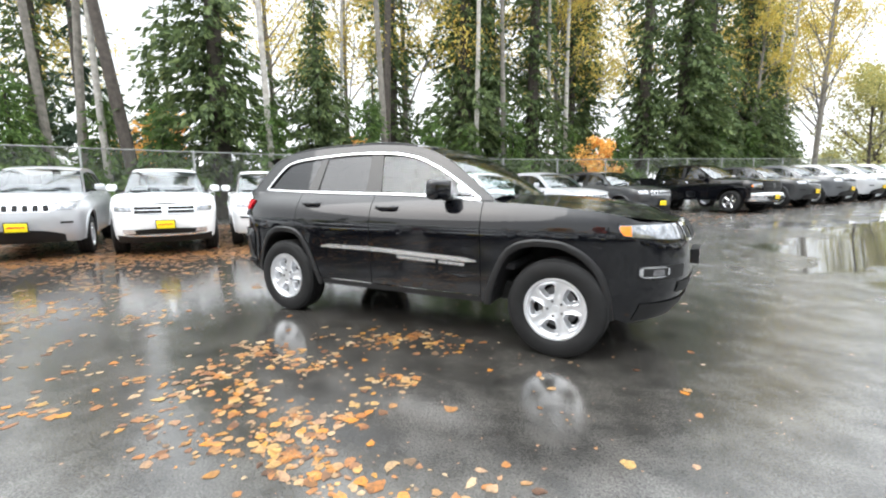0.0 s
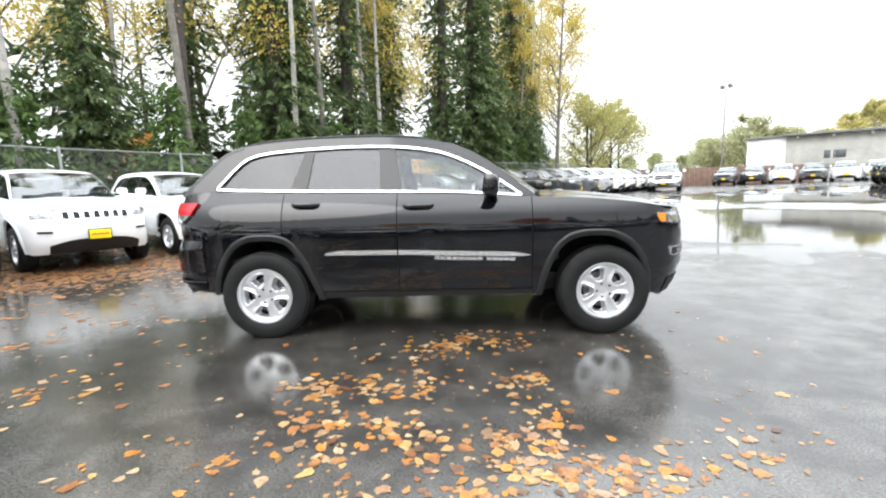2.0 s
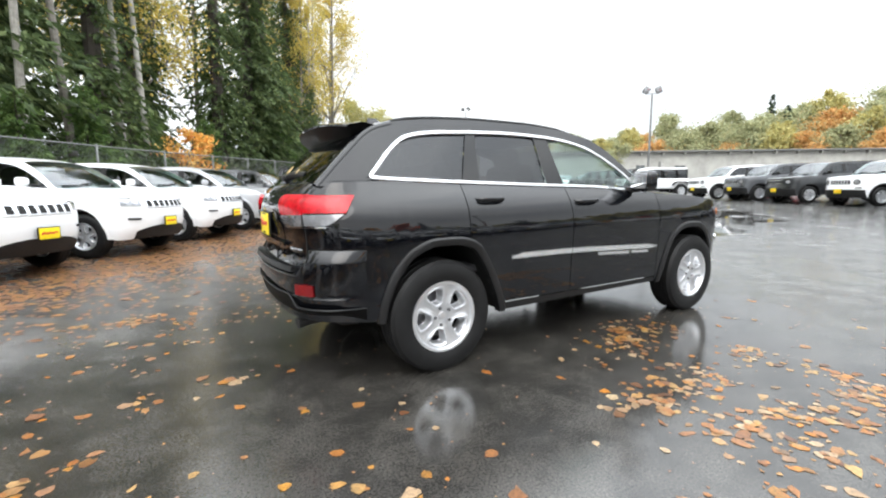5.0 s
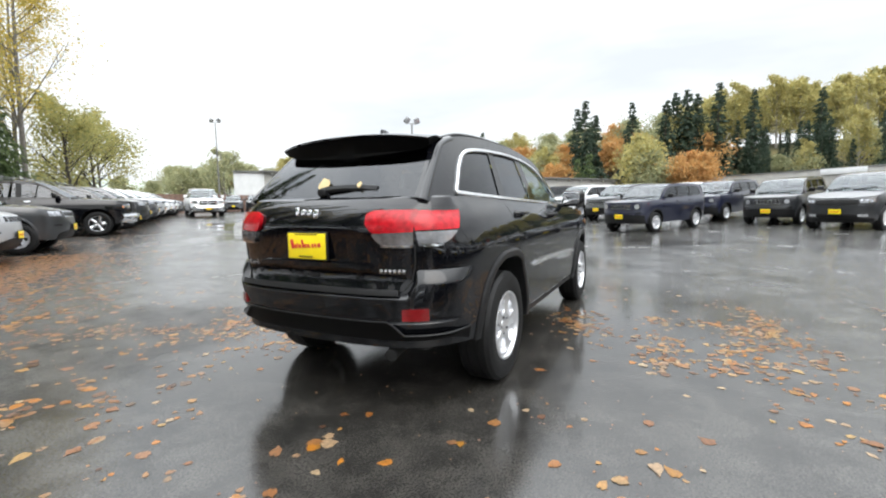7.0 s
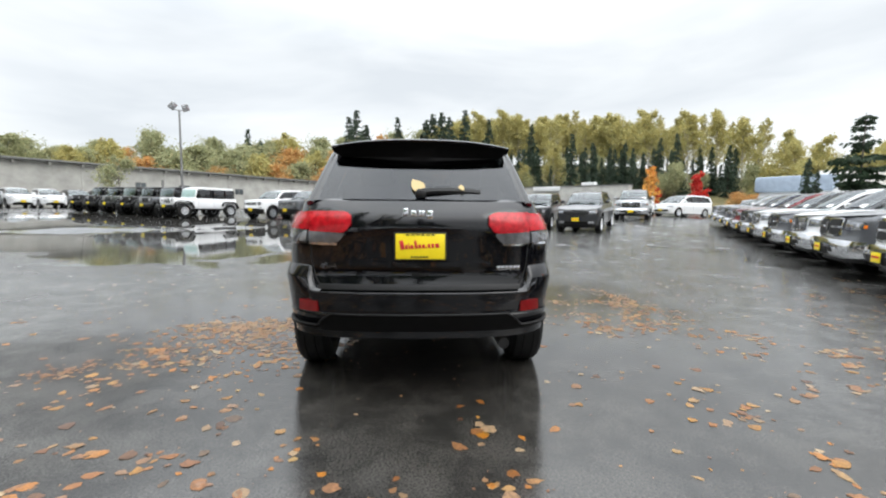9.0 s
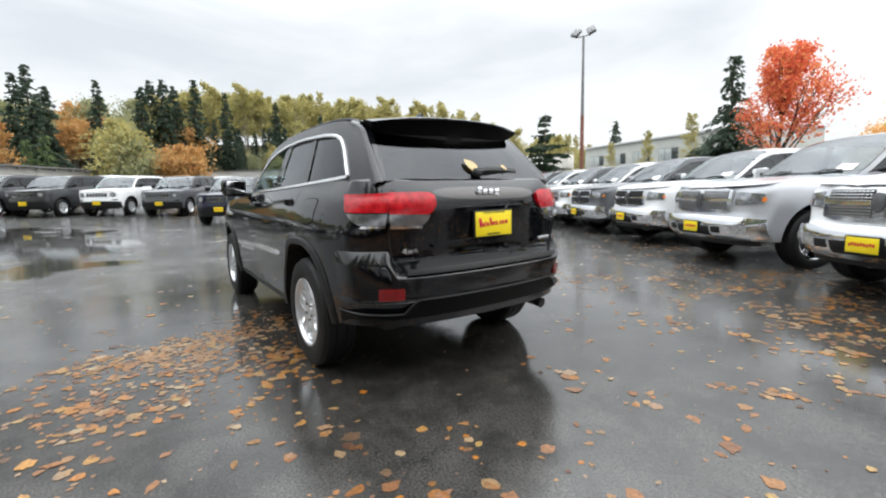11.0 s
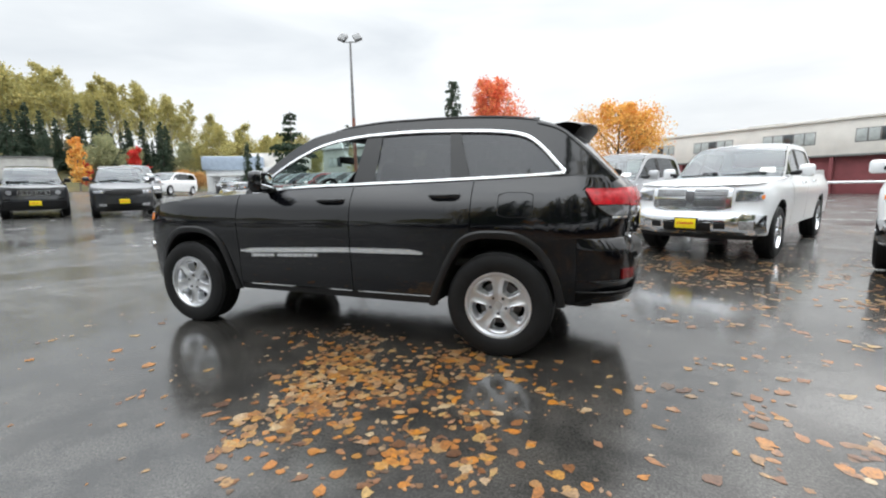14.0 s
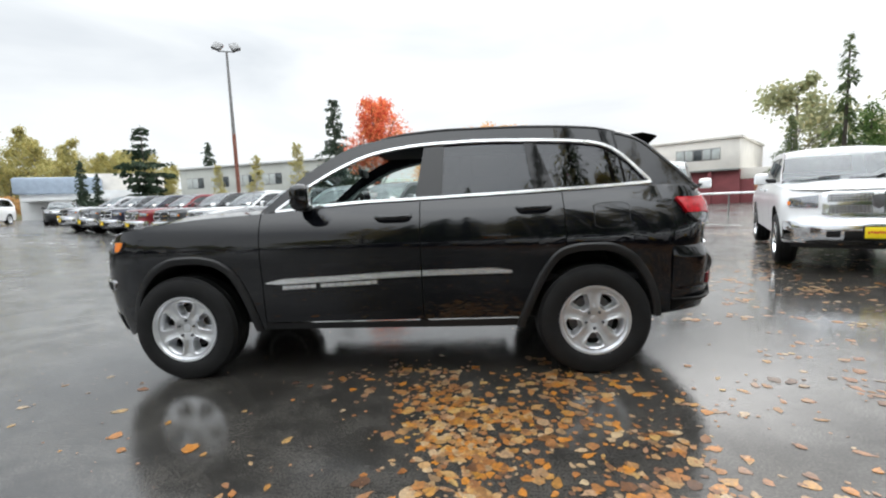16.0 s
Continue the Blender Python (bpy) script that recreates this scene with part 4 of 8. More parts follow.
    def bumper_half():
        out = []
        prof = lambda y: [(0.425, -0.05), (0.425, -0.012), (0.45, 0.0), (0.565, 0.024), (0.575, 0.018), (0.60, 0.020), (0.700 + 0.085 * wing(y), 0.046), (0.708 + 0.085 * wing(y), 0.045), (0.715 + 0.087 * wing(y), 0.041), (ztop(y) - 0.006, 0.012), (ztop(y), 0.006), (ztop(y) + 0.002, -0.05)]
        for q in cols:
            cc = np.array([-1.45, 0.0])
            d = (q - cc) / np.linalg.norm(q - cc)
            fade = min(1, max(0, (-1.90 - q[0]) / 0.26))
            fade *= fade * (3 - 2 * fade)
            rise = 0.045 * fade
            out.append([sh.place(q + d * (o * fade + 0.0015 * (1 - fade) if o > 0 else o), z + (rise if z < 0.5 else 0)) for z, o in prof(q[1])])
        return grid(out)

    b = bumper_half()
    bumper = soft(joined(b, mirrored(b)), "rear_bumper", PAINT_BLACK, car)
    zl = lambda y: 0.575 if abs(y) < 0.55 else 0.575 - 0.075 * min(1, (abs(y) - 0.55) / 0.08)
    def valance():
        out = []
        for q in cols:
            cc = np.array([-1.45, 0.0])
            d = (q - cc) / np.linalg.norm(q - cc)
            t = zl(q[1])
            fade = min(1, max(0, (-1.90 - q[0]) / 0.26))
            fade *= fade * (3 - 2 * fade)
            rise = 0.045 * fade
            out.append([sh.place(q + d * (o * fade + 0.003 * (1 - fade) if o > 0 else o), z + (rise if z < 0.5 and z < t - 0.03 else 0)) for z, o in ((0.402, -0.08), (0.398, -0.014 * fade), (0.43, 0.008), (t - 0.02, 0.026), (t, 0.032), (t + 0.004, 0.01))])
        return grid(out)
    v = valance()
    soft(joined(v, mirrored(v)), "bumper_valance", BUMPER_BLACK, bumper, "black plastic lower bumper")
    edge = [sh.place(q + (q - np.array([-1.45, 0.0])) / np.linalg.norm(q - np.array([-1.45, 0.0])) * (0.004 + 0.029 * min(1, max(0, (-1.90 - q[0]) / 0.26)) ** 1.5), zl(q[1]) + 0.002) for q in cols]
    edge = edge + [(x, -y, z) for x, y, z in edge[::-1][1:]]
    soft(sweep(edge, 0.009, 0.004, up=lambda p: (-1, 0.0, 0.4)), "bumper_edge", FLARE_PLASTIC, bumper)
    for s in (1, -1):
        soft(slab(rx, s * 0.615, s * 0.735, lambda u: 0.585, lambda u: 0.652, 8, 4, 0.034, 0.02), "reflector", RED_DARK, bumper, "dark red bumper reflector")
    soft(slab(rx, -0.60, 0.60, lambda u: 0.724, lambda u: 0.742, 20, 2, 0.048, 0.04), "bumper_step_pad", FLARE_PLASTIC, bumper)
    # tail lamps: an inner half on the gate and an outer one round the corner
    for s in (1, -1):
        lo = lambda u: 1.075 + 0.012 * (abs(u) - 0.42) / 0.4
        lamp = soft(slab(rx, s * 0.415, s * 0.672, lambda u: lo(u) - 0.006 + 0.05 * max(0, (0.47 - abs(u)) / 0.055) ** 2, lambda u: 1.188 - 0.02 * max(0, (0.47 - abs(u)) / 0.055) ** 2, 14, 7, 0.020, 0.02), "tail_lamp", RED_LENS, car, "red and clear tail lamp")
        soft(slab(rx, s * 0.455, s * 0.672, lambda u: 1.008 + 0.05 * max(0, (0.52 - abs(u)) / 0.065) ** 2, lambda u: lo(u) - 0.007, 14, 4, 0.024, 0.03), "reversing_lens", LAMP_CLEAR, lamp, "clear reversing lens")
        def corner(u, v, s=s):
            q = arc(u)
            p = sh.place(q, v)
            return (p[0], s * p[1], p[2])
        o = sh.out[sh.out[:, 0] < -1.9]
        yk = np.array([abs(p[1]) * sh.kz(1.1) for p in o])
        st = int(np.argmin(np.abs(yk - 0.682)))
        en = int(np.argmin(np.abs(o[:, 0] + 2.035)))
        seg_ = o[min(st, en): max(st, en) + 1]
        if st < en:
            seg_ = seg_[::-1]
        seg_ = seg_[::-1]
        arc = lambda u, g_=seg_: np.array([np.interp(u * (len(g_) - 1), range(len(g_)), g_[:, 0]), np.interp(u * (len(g_) - 1), range(len(g_)), g_[:, 1])])
        soft(slab(corner, 0.005, 0.995, lambda u: 1.084 + 0.095 * max(0, (u - 0.84) / 0.16), lambda u: 1.190 - 0.004 * u, 24, 7, 0.020, 0.02), "outer_tail_lamp", RED_LENS, lamp)
        soft(slab(corner, 0.005, 0.78, lambda u: 1.012 + 0.062 * max(0, (u - 0.42) / 0.36) ** 1.6, lambda u: 1.077, 20, 4, 0.022, 0.03), "outer_reversing_lens", LAMP_CLEAR, lamp, "clear reversing lens")
        soft(slab(corner, 0.005, 0.44, lambda u: 0.998, lambda u: 1.010, 10, 2, 0.020, 0.02), "lamp_trim", CHROME, lamp)
        soft(slab(rx, s * 0.50, s * 0.672, lambda u: 0.995, lambda u: 1.007, 10, 2, 0.022, 0.02), "lamp_trim", CHROME, lamp)
    # tailgate: gap lines, plate recess, plate, badges
    for s in (1, -1):
        pts = [tuple(np.array(rx(s * y, z)) - np.array([0.001, 0, 0])) for y, z in ((0.677, 1.26), (0.677, 1.0), (0.675, 0.90), (0.655, 0.80), (0.62, 0.75))]
        soft(sweep(pts, 0.007, 0.003, up=lambda p: (-1, 0.3 * s, 0)), "tailgate_gap", DARK, car)
    soft(slab(rx, -0.40, 0.40, lambda u: 0.885 + 0.0 * u, lambda u: 1.10 - 0.03 * (u / 0.4) ** 4, 16, 5, 0.004, 0.01), "plate_recess", PAINT_BLACK, car)
    soft(slab(rx, -0.43, 0.43, lambda u: 0.872, lambda u: 0.892 + 0.008 * (1 - (u / 0.43) ** 2), 20, 2, 0.030, 0.02), "plate_trim", PAINT_BLACK, car)
    px = rx(0, 1.0)[0] - 0.020
    plate = part("plate_frame", boxmesh("plate_frame", (px, 0, 0.990), (0.016, 0.318, 0.172), 0.006), PLASTIC, car, "black dealer plate frame")
    part("plate", boxmesh("plate", (px - 0.009, 0, 0.990), (0.006, 0.296, 0.152), 0.002), PLATE_Y, plate, "yellow paper plate with red script")
    bm = bmesh.new()
    rng = random.Random(4)
    yy = 0.125
    for hgt, wd in ((0.055, 0.030), (0.026, 0.018), (0.034, 0.008), (0.024, 0.020), (0.050, 0.020), (0.024, 0.020), (0.024, 0.020), (0.008, 0.008), (0.024, 0.018), (0.024, 0.020), (0.024, 0.028)):
        rbox(bm, (px - 0.013, yy - wd / 2, 0.972 + hgt / 2 - 0.08 * (0.125 - yy) * 0 + (0.125 - yy) * 0.06), (0.003, wd * 0.8, hgt), 0.001, Matrix.Rotation(radians(-12), 4, "X"))
        yy -= wd + 0.003
    part("plate_script", bm, PLATE_RED, plate)
    bm = bmesh.new()
    for k in range(6):
        rbox(bm, (px - 0.013, 0.05 - 0.018 * k, 0.927), (0.003, 0.012, 0.012), 0.001)
        rbox(bm, (px - 0.013, 0.075 - 0.03 * k, 1.060), (0.003, 0.022, 0.008), 0.001)
    part("plate_small_print", bm, PLASTIC, plate)["kind"] = "stuff"
    # maker's badge as plain rounded shapes
    bm = bmesh.new()
    bx = rx(0, 1.185)[0] - 0.008
    for y, wd, hg, dz in ((0.088, 0.030, 0.052, 0.006), (0.042, 0.036, 0.036, 0), (-0.006, 0.036, 0.036, 0), (-0.056, 0.038, 0.052, -0.008)):
        rbox(bm, (bx, y, 1.186 + dz), (0.012, wd, hg), 0.012, seg=3)
    part("maker_badge", bm, CHROME, car, "chrome maker's badge")
    tx = bpy.data.curves.new("drive_badge", "FONT")
    tx.body, tx.size, tx.extrude, tx.align_x = "4x4", 0.062, 0.004, "CENTER"
    tob = new("tmp_text", tx)
    dg = bpy.context.evaluated_depsgraph_get()
    tme = bpy.data.meshes.new_from_object(tob.evaluated_get(dg))
    bpy.data.objects.remove(tob)
    q = rx(0.565, 0.87)
    tme.transform(Matrix.Translation((q[0] - 0.006, 0.565, 0.845)) @ Matrix(((0, 0, -1, 0), (-1.25, 0, 0, 0), (0, 0.8, 0, 0), (0, 0, 0, 1))))
    part("drive_badge", tme, CHROME, car, "chrome 4x4 badge")
    bm = bmesh.new()
    for k in range(6):
        y = -0.485 - 0.026 * k
        rbox(bm, (rx(y, 0.855)[0] - 0.004, y, 0.853), (0.008, 0.019, 0.026), 0.003)
    part("trim_badge", bm, CHROME, car, "row of small chrome bars")
    part("gate_lock", boxmesh("gate_lock", (rx(0, 0.82)[0] - 0.002, 0, 0.815), (0.01, 0.10, 0.022), 0.004), DARK, car)
    # spoiler and wiper
    rows = []
    for t in np.linspace(-1, 1, 25):
        y = 0.605 * t
        z0 = 1.694 - 0.036 * abs(t) ** 2.5
        xb = -2.082 + 0.100 * abs(t) ** 2.5
        xg = -2.028 + 0.085 * abs(t) ** 2
        rows.append([(-1.78, y, z0 - 0.010), (-1.88, y, z0 + 0.002), (xb + 0.04, y, z0 - 0.012), (xb, y, z0 - 0.024), (xb + 0.003, y, z0 - 0.036), (xb + 0.03, y * 0.985, z0 - 0.060), (xg + 0.01, y * 0.90, z0 - 0.130 + 0.045 * abs(t) ** 3), (xg, y * 0.85, z0 - 0.178 + 0.07 * abs(t) ** 3)])
    sp = soft(grid([r[:5] for r in rows]), "spoiler", PAINT_BLACK, car, "gloss black roof spoiler")
    soft(joined(grid([r[4:] for r in rows]), ([p for p in rows[0]], [tuple(range(8))]), ([p for p in rows[-1]], [tuple(range(8))])), "spoiler_underside", BUMPER_BLACK, sp)
    part("brake_lamp", boxmesh("brake_lamp", (-2.028, 0, 1.612), (0.02, 0.20, 0.014), 0.004, Matrix.Rotation(radians(20), 4, "Y")), DEEP_RED, sp, "dark red high brake lamp")
    blade = [(-2.215 - 0.02 * math.cos(t * 3), 0.02 - 0.40 * t, 1.318 + 0.012 * math.sin(3.1 * t)) for t in np.linspace(0, 1, 14)]
    wi = soft(sweep(blade, 0.042, 0.022, up=lambda p: (-0.85, 0, 0.5)), "rear_wiper", PLASTIC, car)
    part("wiper_pivot", boxmesh("wiper_pivot", (-2.25, 0.0, 1.310), (0.05, 0.07, 0.05), 0.018), PLASTIC, wi)
    # mirrors
    for s in (1, -1):
        bm = bmesh.new()
        rbox(bm, (0.50, s * 1.0, 1.288), (0.125, 0.23, 0.175), 0.05, Matrix.Rotation(radians(12 * s), 4, "Z"), seg=4)
        mi = part("mirror_housing", bm, PAINT_BLACK, car, "black door mirror")
        part("mirror_glass", boxmesh("mirror_glass", (0.50 - 0.061 * 0.978, s * (1.0 - 0.061 * 0.208), 1.290), (0.006, 0.175, 0.128), 0.002, Matrix.Rotation(radians(12 * s), 4, "Z")), CHROME, mi)
        part("mirror_arm", boxmesh("mirror_arm", (0.52, s * 0.885, 1.215), (0.075, 0.13, 0.045), 0.018), PLASTIC, mi)
    # underbody, exhaust, suspension
    part("underbody", boxmesh("underbody", (0.0, 0, 0.42), (4.2, 1.30, 0.18), 0.05), UNDER, car)
    part("cabin_floor", boxmesh("cabin_floor", (-0.5, 0, 0.66), (3.2, 1.62, 0.06), 0.02), SEAT, car)
    part("rear_axle", boxmesh("rear_axle", (-1.4575, 0, 0.37), (0.16, 1.45, 0.12), 0.05), UNDER, car)
    part("front_axle", boxmesh("front_axle", (1.4575, 0, 0.37), (0.16, 1.45, 0.12), 0.05), UNDER, car)
    for y in (-0.50,):
        soft(tube([(-1.6, y, 0.42), (-2.0, y, 0.40), (-2.25, y - 0.02, 0.385), (-2.33, y - 0.03, 0.37)], 0.036, 14), "exhaust_pipe", UNDER, car, "dull dark exhaust tip")
    # wheels
    w = GC["wheel"]
    for x in w["x"]:
        for s in (-1, 1):
            add_wheel(car, "gc", x, s * w["y"], w["z"], w["r"], w["w"], w["rim"], "five", label="silver five-spoke alloy wheel", spin=(36 if x > 0 else 0) if s > 0 else 14)
    interior(car)
    return car


def interior(car, simple=False):
    """Dashboard, steering wheel, seats and mirror of the big off-roader."""
    bm = bmesh.new()
    rbox(bm, (0.72, 0, 1.06), (0.46, 1.46, 0.26), 0.08, Matrix.Rotation(radians(-8), 4, "Y"), 3)
    rbox(bm, (0.50, 0.37, 1.17), (0.18, 0.36, 0.10), 0.04, None, 3)
    dash = part("dashboard", bm, PLASTIC, car, "dark dashboard")
    ring = [(0.34 - 0.09 * math.sin(a), 0.37 + 0.185 * math.cos(a), 1.14 + 0.165 * math.sin(a)) for a in np.linspace(0, 2 * math.pi, 33)]
    st = soft(tube(ring, 0.016, 8), "steering_wheel", PLASTIC, car, "dark steering wheel")
    bm = bmesh.new()
    rbox(bm, (0.35, 0.37, 1.12), (0.05, 0.14, 0.10), 0.02, Matrix.Rotation(radians(-28), 4, "Y"))
    rbox(bm, (0.35, 0.37, 1.13), (0.02, 0.34, 0.035), 0.01, Matrix.Rotation(radians(-28), 4, "Y"))
    part("steering_spokes", bm, PLASTIC, st)
    for s in (1, -1):
        for x, w in ((-0.30, 0.52), (-1.12, 0.60)):
            bm = bmesh.new()
            rbox(bm, (x + 0.20, s * 0.37, 0.86), (0.52, w, 0.18), 0.06, None, 3)
            seat = part("seat", bm, SEAT, car, "dark cloth seat")
            bm = bmesh.new()
            rbox(bm, (x - 0.12, s * 0.37, 1.14), (0.16, w - 0.02, 0.58), 0.06, Matrix.Rotation(radians(-14), 4, "Y"), 3)
            part("backrest", bm, SEAT, seat)
            bm = bmesh.new()
            rbox(bm, (x - 0.205, s * 0.37, 1.475), (0.10, 0.27, 0.17), 0.04, Matrix.Rotation(radians(-10), 4, "Y"), 3)
            part("headrest", bm, SEAT, seat)
    bm = bmesh.new()
    rbox(bm, (0.30, 0, 1.50), (0.035, 0.25, 0.07), 0.02, None, 3)
    part("inner_mirror", bm, PLASTIC, car)
    part("headliner", boxmesh("headliner", (-0.75, 0, 1.672), (1.9, 1.12, 0.012), 0.004), SEAT, car)


hero()

# ---------- parked vehicles ----------
def arc_arch(xc, r, zc, zb):
    pts = [(xc + r * math.cos(t), zc + r * math.sin(t)) for t in np.linspace(0.12, math.pi - 0.12, 11)]
    return [(xc + r, zb)] + pts + [(xc - r, zb)]


RAM = dict(
    outline=[(2.80, 0), (2.78, 0.45), (2.70, 0.75), (2.55, 0.91), (2.30, 0.985), (1.8, 1.005), (0.8, 1.005), (0, 1.005), (-1.2, 1.005), (-2.4, 1.0), (-2.9, 0.975), (-3.0, 0.90), (-3.02, 0.5), (-3.02, 0)],
    kz=[(0.3, 0.93), (0.45, 0.965), (0.7, 0.985), (0.9, 1.0), (1.05, 0.995), (1.15, 0.965), (1.22, 0.93), (1.32, 0.90), (1.45, 0.895)],
    dxr=[(0.4, 0.05), (0.7, 0), (1.4, 0.02)],
    dxf=[(0.4, -0.10), (0.55, 0.0), (0.73, 0.0), (0.77, -0.055), (1.0, -0.07), (1.12, -0.10), (1.25, -0.22)],
    belt=[(2.8, 1.16), (2.6, 1.18), (2.2, 1.21), (1.6, 1.24), (0.95, 1.265), (0.2, 1.275), (-1.45, 1.30), (-1.56, 1.32), (-1.66, 1.415), (-3.02, 1.42)],
    bottom=[(2.8, 0.42), (2.4, 0.40), (1.3, 0.46), (-1.3, 0.46), (-2.3, 0.50), (-3.02, 0.55)],
    arches=[arc_arch(1.785, 0.49, 0.44, 0.44), arc_arch(-1.785, 0.49, 0.44, 0.48)],
    rail=[(1.12, 1.255), (0.95, 1.36), (0.62, 1.60), (0.32, 1.785), (0.12, 1.85), (-0.3, 1.885), (-0.9, 1.885), (-1.30, 1.865), (-1.46, 1.80), (-1.55, 1.55), (-1.60, 1.33)],
    rear_from=-2.75, front_from=2.3,
    cabin=dict(y0=0.885, z0=1.28, lean=0.30, taper_r=0.02, taper_f=0.10, taper_x=(0.4, -0.9), x_front=1.10, x_rear=-1.59, roof=(0.17, -1.40), crown=0.05, bow=0.20, bow_r=0.03, dlo=[(0.9, 1.3), (-1.4, 1.3)],
               dlo_lo=[(0.88, 1.315), (0.4, 1.325), (-1.2, 1.345), (-1.42, 1.355)],
               dlo_hi=[(0.88, 1.33), (0.55, 1.56), (0.32, 1.69), (0.1, 1.765), (-0.3, 1.79), (-1.0, 1.785), (-1.32, 1.755), (-1.40, 1.66), (-1.42, 1.38)],
               panes=[(0.875, -0.16, "front"), (-0.16, -0.30, "post"), (-0.30, -1.415, "rear")]),
    wheel=dict(x=(1.785, -1.785), y=0.86, z=0.41, r=0.405, w=0.275, rim=0.262), seams=[0.93, -0.23, -1.30], grille="crosshair", plate=(0.58, 0.035), hood=[(0.95, 1.31), (1.6, 1.30), (2.2, 1.27), (2.6, 1.22), (2.76, 1.16)])

COMPACT = dict(  # short boxy off-roader
    outline=[(2.08, 0), (2.06, 0.40), (2.0, 0.62), (1.88, 0.79), (1.68, 0.87), (1.2, 0.90), (0, 0.90), (-1.2, 0.90), (-1.75, 0.88), (-2.0, 0.80), (-2.12, 0.60), (-2.15, 0.3), (-2.15, 0)],
    kz=[(0.25, 0.93), (0.5, 0.97), (0.9, 1.0), (1.05, 0.985), (1.15, 0.945), (1.25, 0.91)],
    dxr=[(0.35, 0.05), (0.6, 0), (1.1, 0.02), (1.25, 0.05)],
    dxf=[(0.25, -0.12), (0.45, -0.01), (0.7, 0.0), (0.74, -0.04), (1.0, -0.06), (1.12, -0.13)],
    belt=[(2.08, 1.04), (1.9, 1.07), (1.5, 1.10), (0.9, 1.12), (0, 1.135), (-1.5, 1.16), (-2.15, 1.16)],
    bottom=[(2.08, 0.32), (1.6, 0.32), (0.9, 0.33), (-0.9, 0.33), (-1.8, 0.38), (-2.15, 0.40)],
    arches=[arc_arch(1.285, 0.395, 0.37, 0.35), arc_arch(-1.285, 0.395, 0.37, 0.36)],
    rail=[(0.95, 1.12), (0.80, 1.25), (0.55, 1.47), (0.36, 1.58), (0.1, 1.635), (-0.5, 1.655), (-1.2, 1.65), (-1.75, 1.62), (-1.90, 1.56), (-2.0, 1.38), (-2.08, 1.16)],
    rear_from=-1.75, front_from=1.68,
    cabin=dict(y0=0.80, z0=1.14, lean=0.26, taper_r=0.03, taper_f=0.10, taper_x=(0.3, -1.0), x_front=0.93, x_rear=-2.06, roof=(0.33, -1.80), crown=0.03, bow=0.15, bow_r=0.03, dlo=[(0.8, 1.2), (-1.8, 1.2)],
               dlo_lo=[(0.72, 1.165), (0, 1.175), (-1.2, 1.195), (-1.78, 1.205)], dlo_hi=[(0.72, 1.18), (0.50, 1.38), (0.30, 1.50), (0.1, 1.545), (-0.5, 1.56), (-1.3, 1.55), (-1.66, 1.52), (-1.76, 1.40), (-1.78, 1.22)],
               panes=[(0.715, -0.15, "front"), (-0.15, -0.26, "post"), (-0.26, -0.95, "rear"), (-0.95, -1.06, "post"), (-1.06, -1.775, "rear")]),
    wheel=dict(x=(1.285, -1.285), y=0.775, z=0.345, r=0.345, w=0.225, rim=0.225), seams=[0.86, -0.20, -1.0], grille="seven", plate=(0.56, 0.03), hood=[(0.8, 1.165), (1.3, 1.15), (1.7, 1.12), (1.95, 1.08), (2.02, 1.05)])

VAN = dict(  # long low people carrier
    outline=[(2.45, 0), (2.40, 0.40), (2.25, 0.70), (1.95, 0.90), (1.4, 0.98), (0, 1.0), (-1.6, 0.99), (-2.3, 0.93), (-2.6, 0.78), (-2.7, 0.4), (-2.71, 0)],
    kz=[(0.2, 0.93), (0.5, 0.97), (0.8, 1.0), (1.0, 0.98), (1.12, 0.93), (1.25, 0.88)], dxr=[(0.3, 0.05), (0.6, 0), (1.2, 0.06)], dxf=[(0.2, -0.1), (0.5, 0), (0.8, -0.06), (1.0, -0.25)],
    belt=[(2.45, 0.90), (2.0, 0.98), (1.5, 1.04), (0.8, 1.08), (-0.5, 1.11), (-2.71, 1.16)], bottom=[(2.45, 0.26), (1.5, 0.26), (-1.5, 0.26), (-2.71, 0.36)],
    arches=[arc_arch(1.545, 0.39, 0.34, 0.3), arc_arch(-1.545, 0.39, 0.34, 0.32)],
    rail=[(1.5, 1.05), (1.1, 1.28), (0.6, 1.56), (0.25, 1.68), (-0.4, 1.735), (-1.4, 1.73), (-2.2, 1.69), (-2.4, 1.60), (-2.6, 1.20)],
    rear_from=-2.3, front_from=1.95,
    cabin=dict(y0=0.90, z0=1.1, lean=0.30, taper_r=0.05, taper_f=0.06, taper_x=(0.5, -1.4), x_front=1.47, x_rear=-2.59, roof=(0.25, -2.25), crown=0.04, bow=0.2, bow_r=0.05, dlo=[(1.1, 1.1), (-2.3, 1.2)],
               dlo_lo=[(1.05, 1.12), (-0.5, 1.14), (-2.35, 1.20)], dlo_hi=[(1.05, 1.13), (0.6, 1.42), (0.25, 1.57), (-0.4, 1.63), (-1.6, 1.62), (-2.15, 1.58), (-2.35, 1.24)],
               panes=[(1.04, 0.0, "front"), (0.0, -0.10, "post"), (-0.10, -1.10, "rear"), (-1.10, -1.2, "post"), (-1.2, -2.34, "rear")]),
    wheel=dict(x=(1.545, -1.545), y=0.86, z=0.34, r=0.34, w=0.225, rim=0.225), seams=[1.0, -0.05, -1.15], grille="slim", plate=(0.5, 0.03), hood=[(1.3, 1.10), (1.8, 1.05), (2.2, 0.97), (2.40, 0.90)])

SHELLS = {}


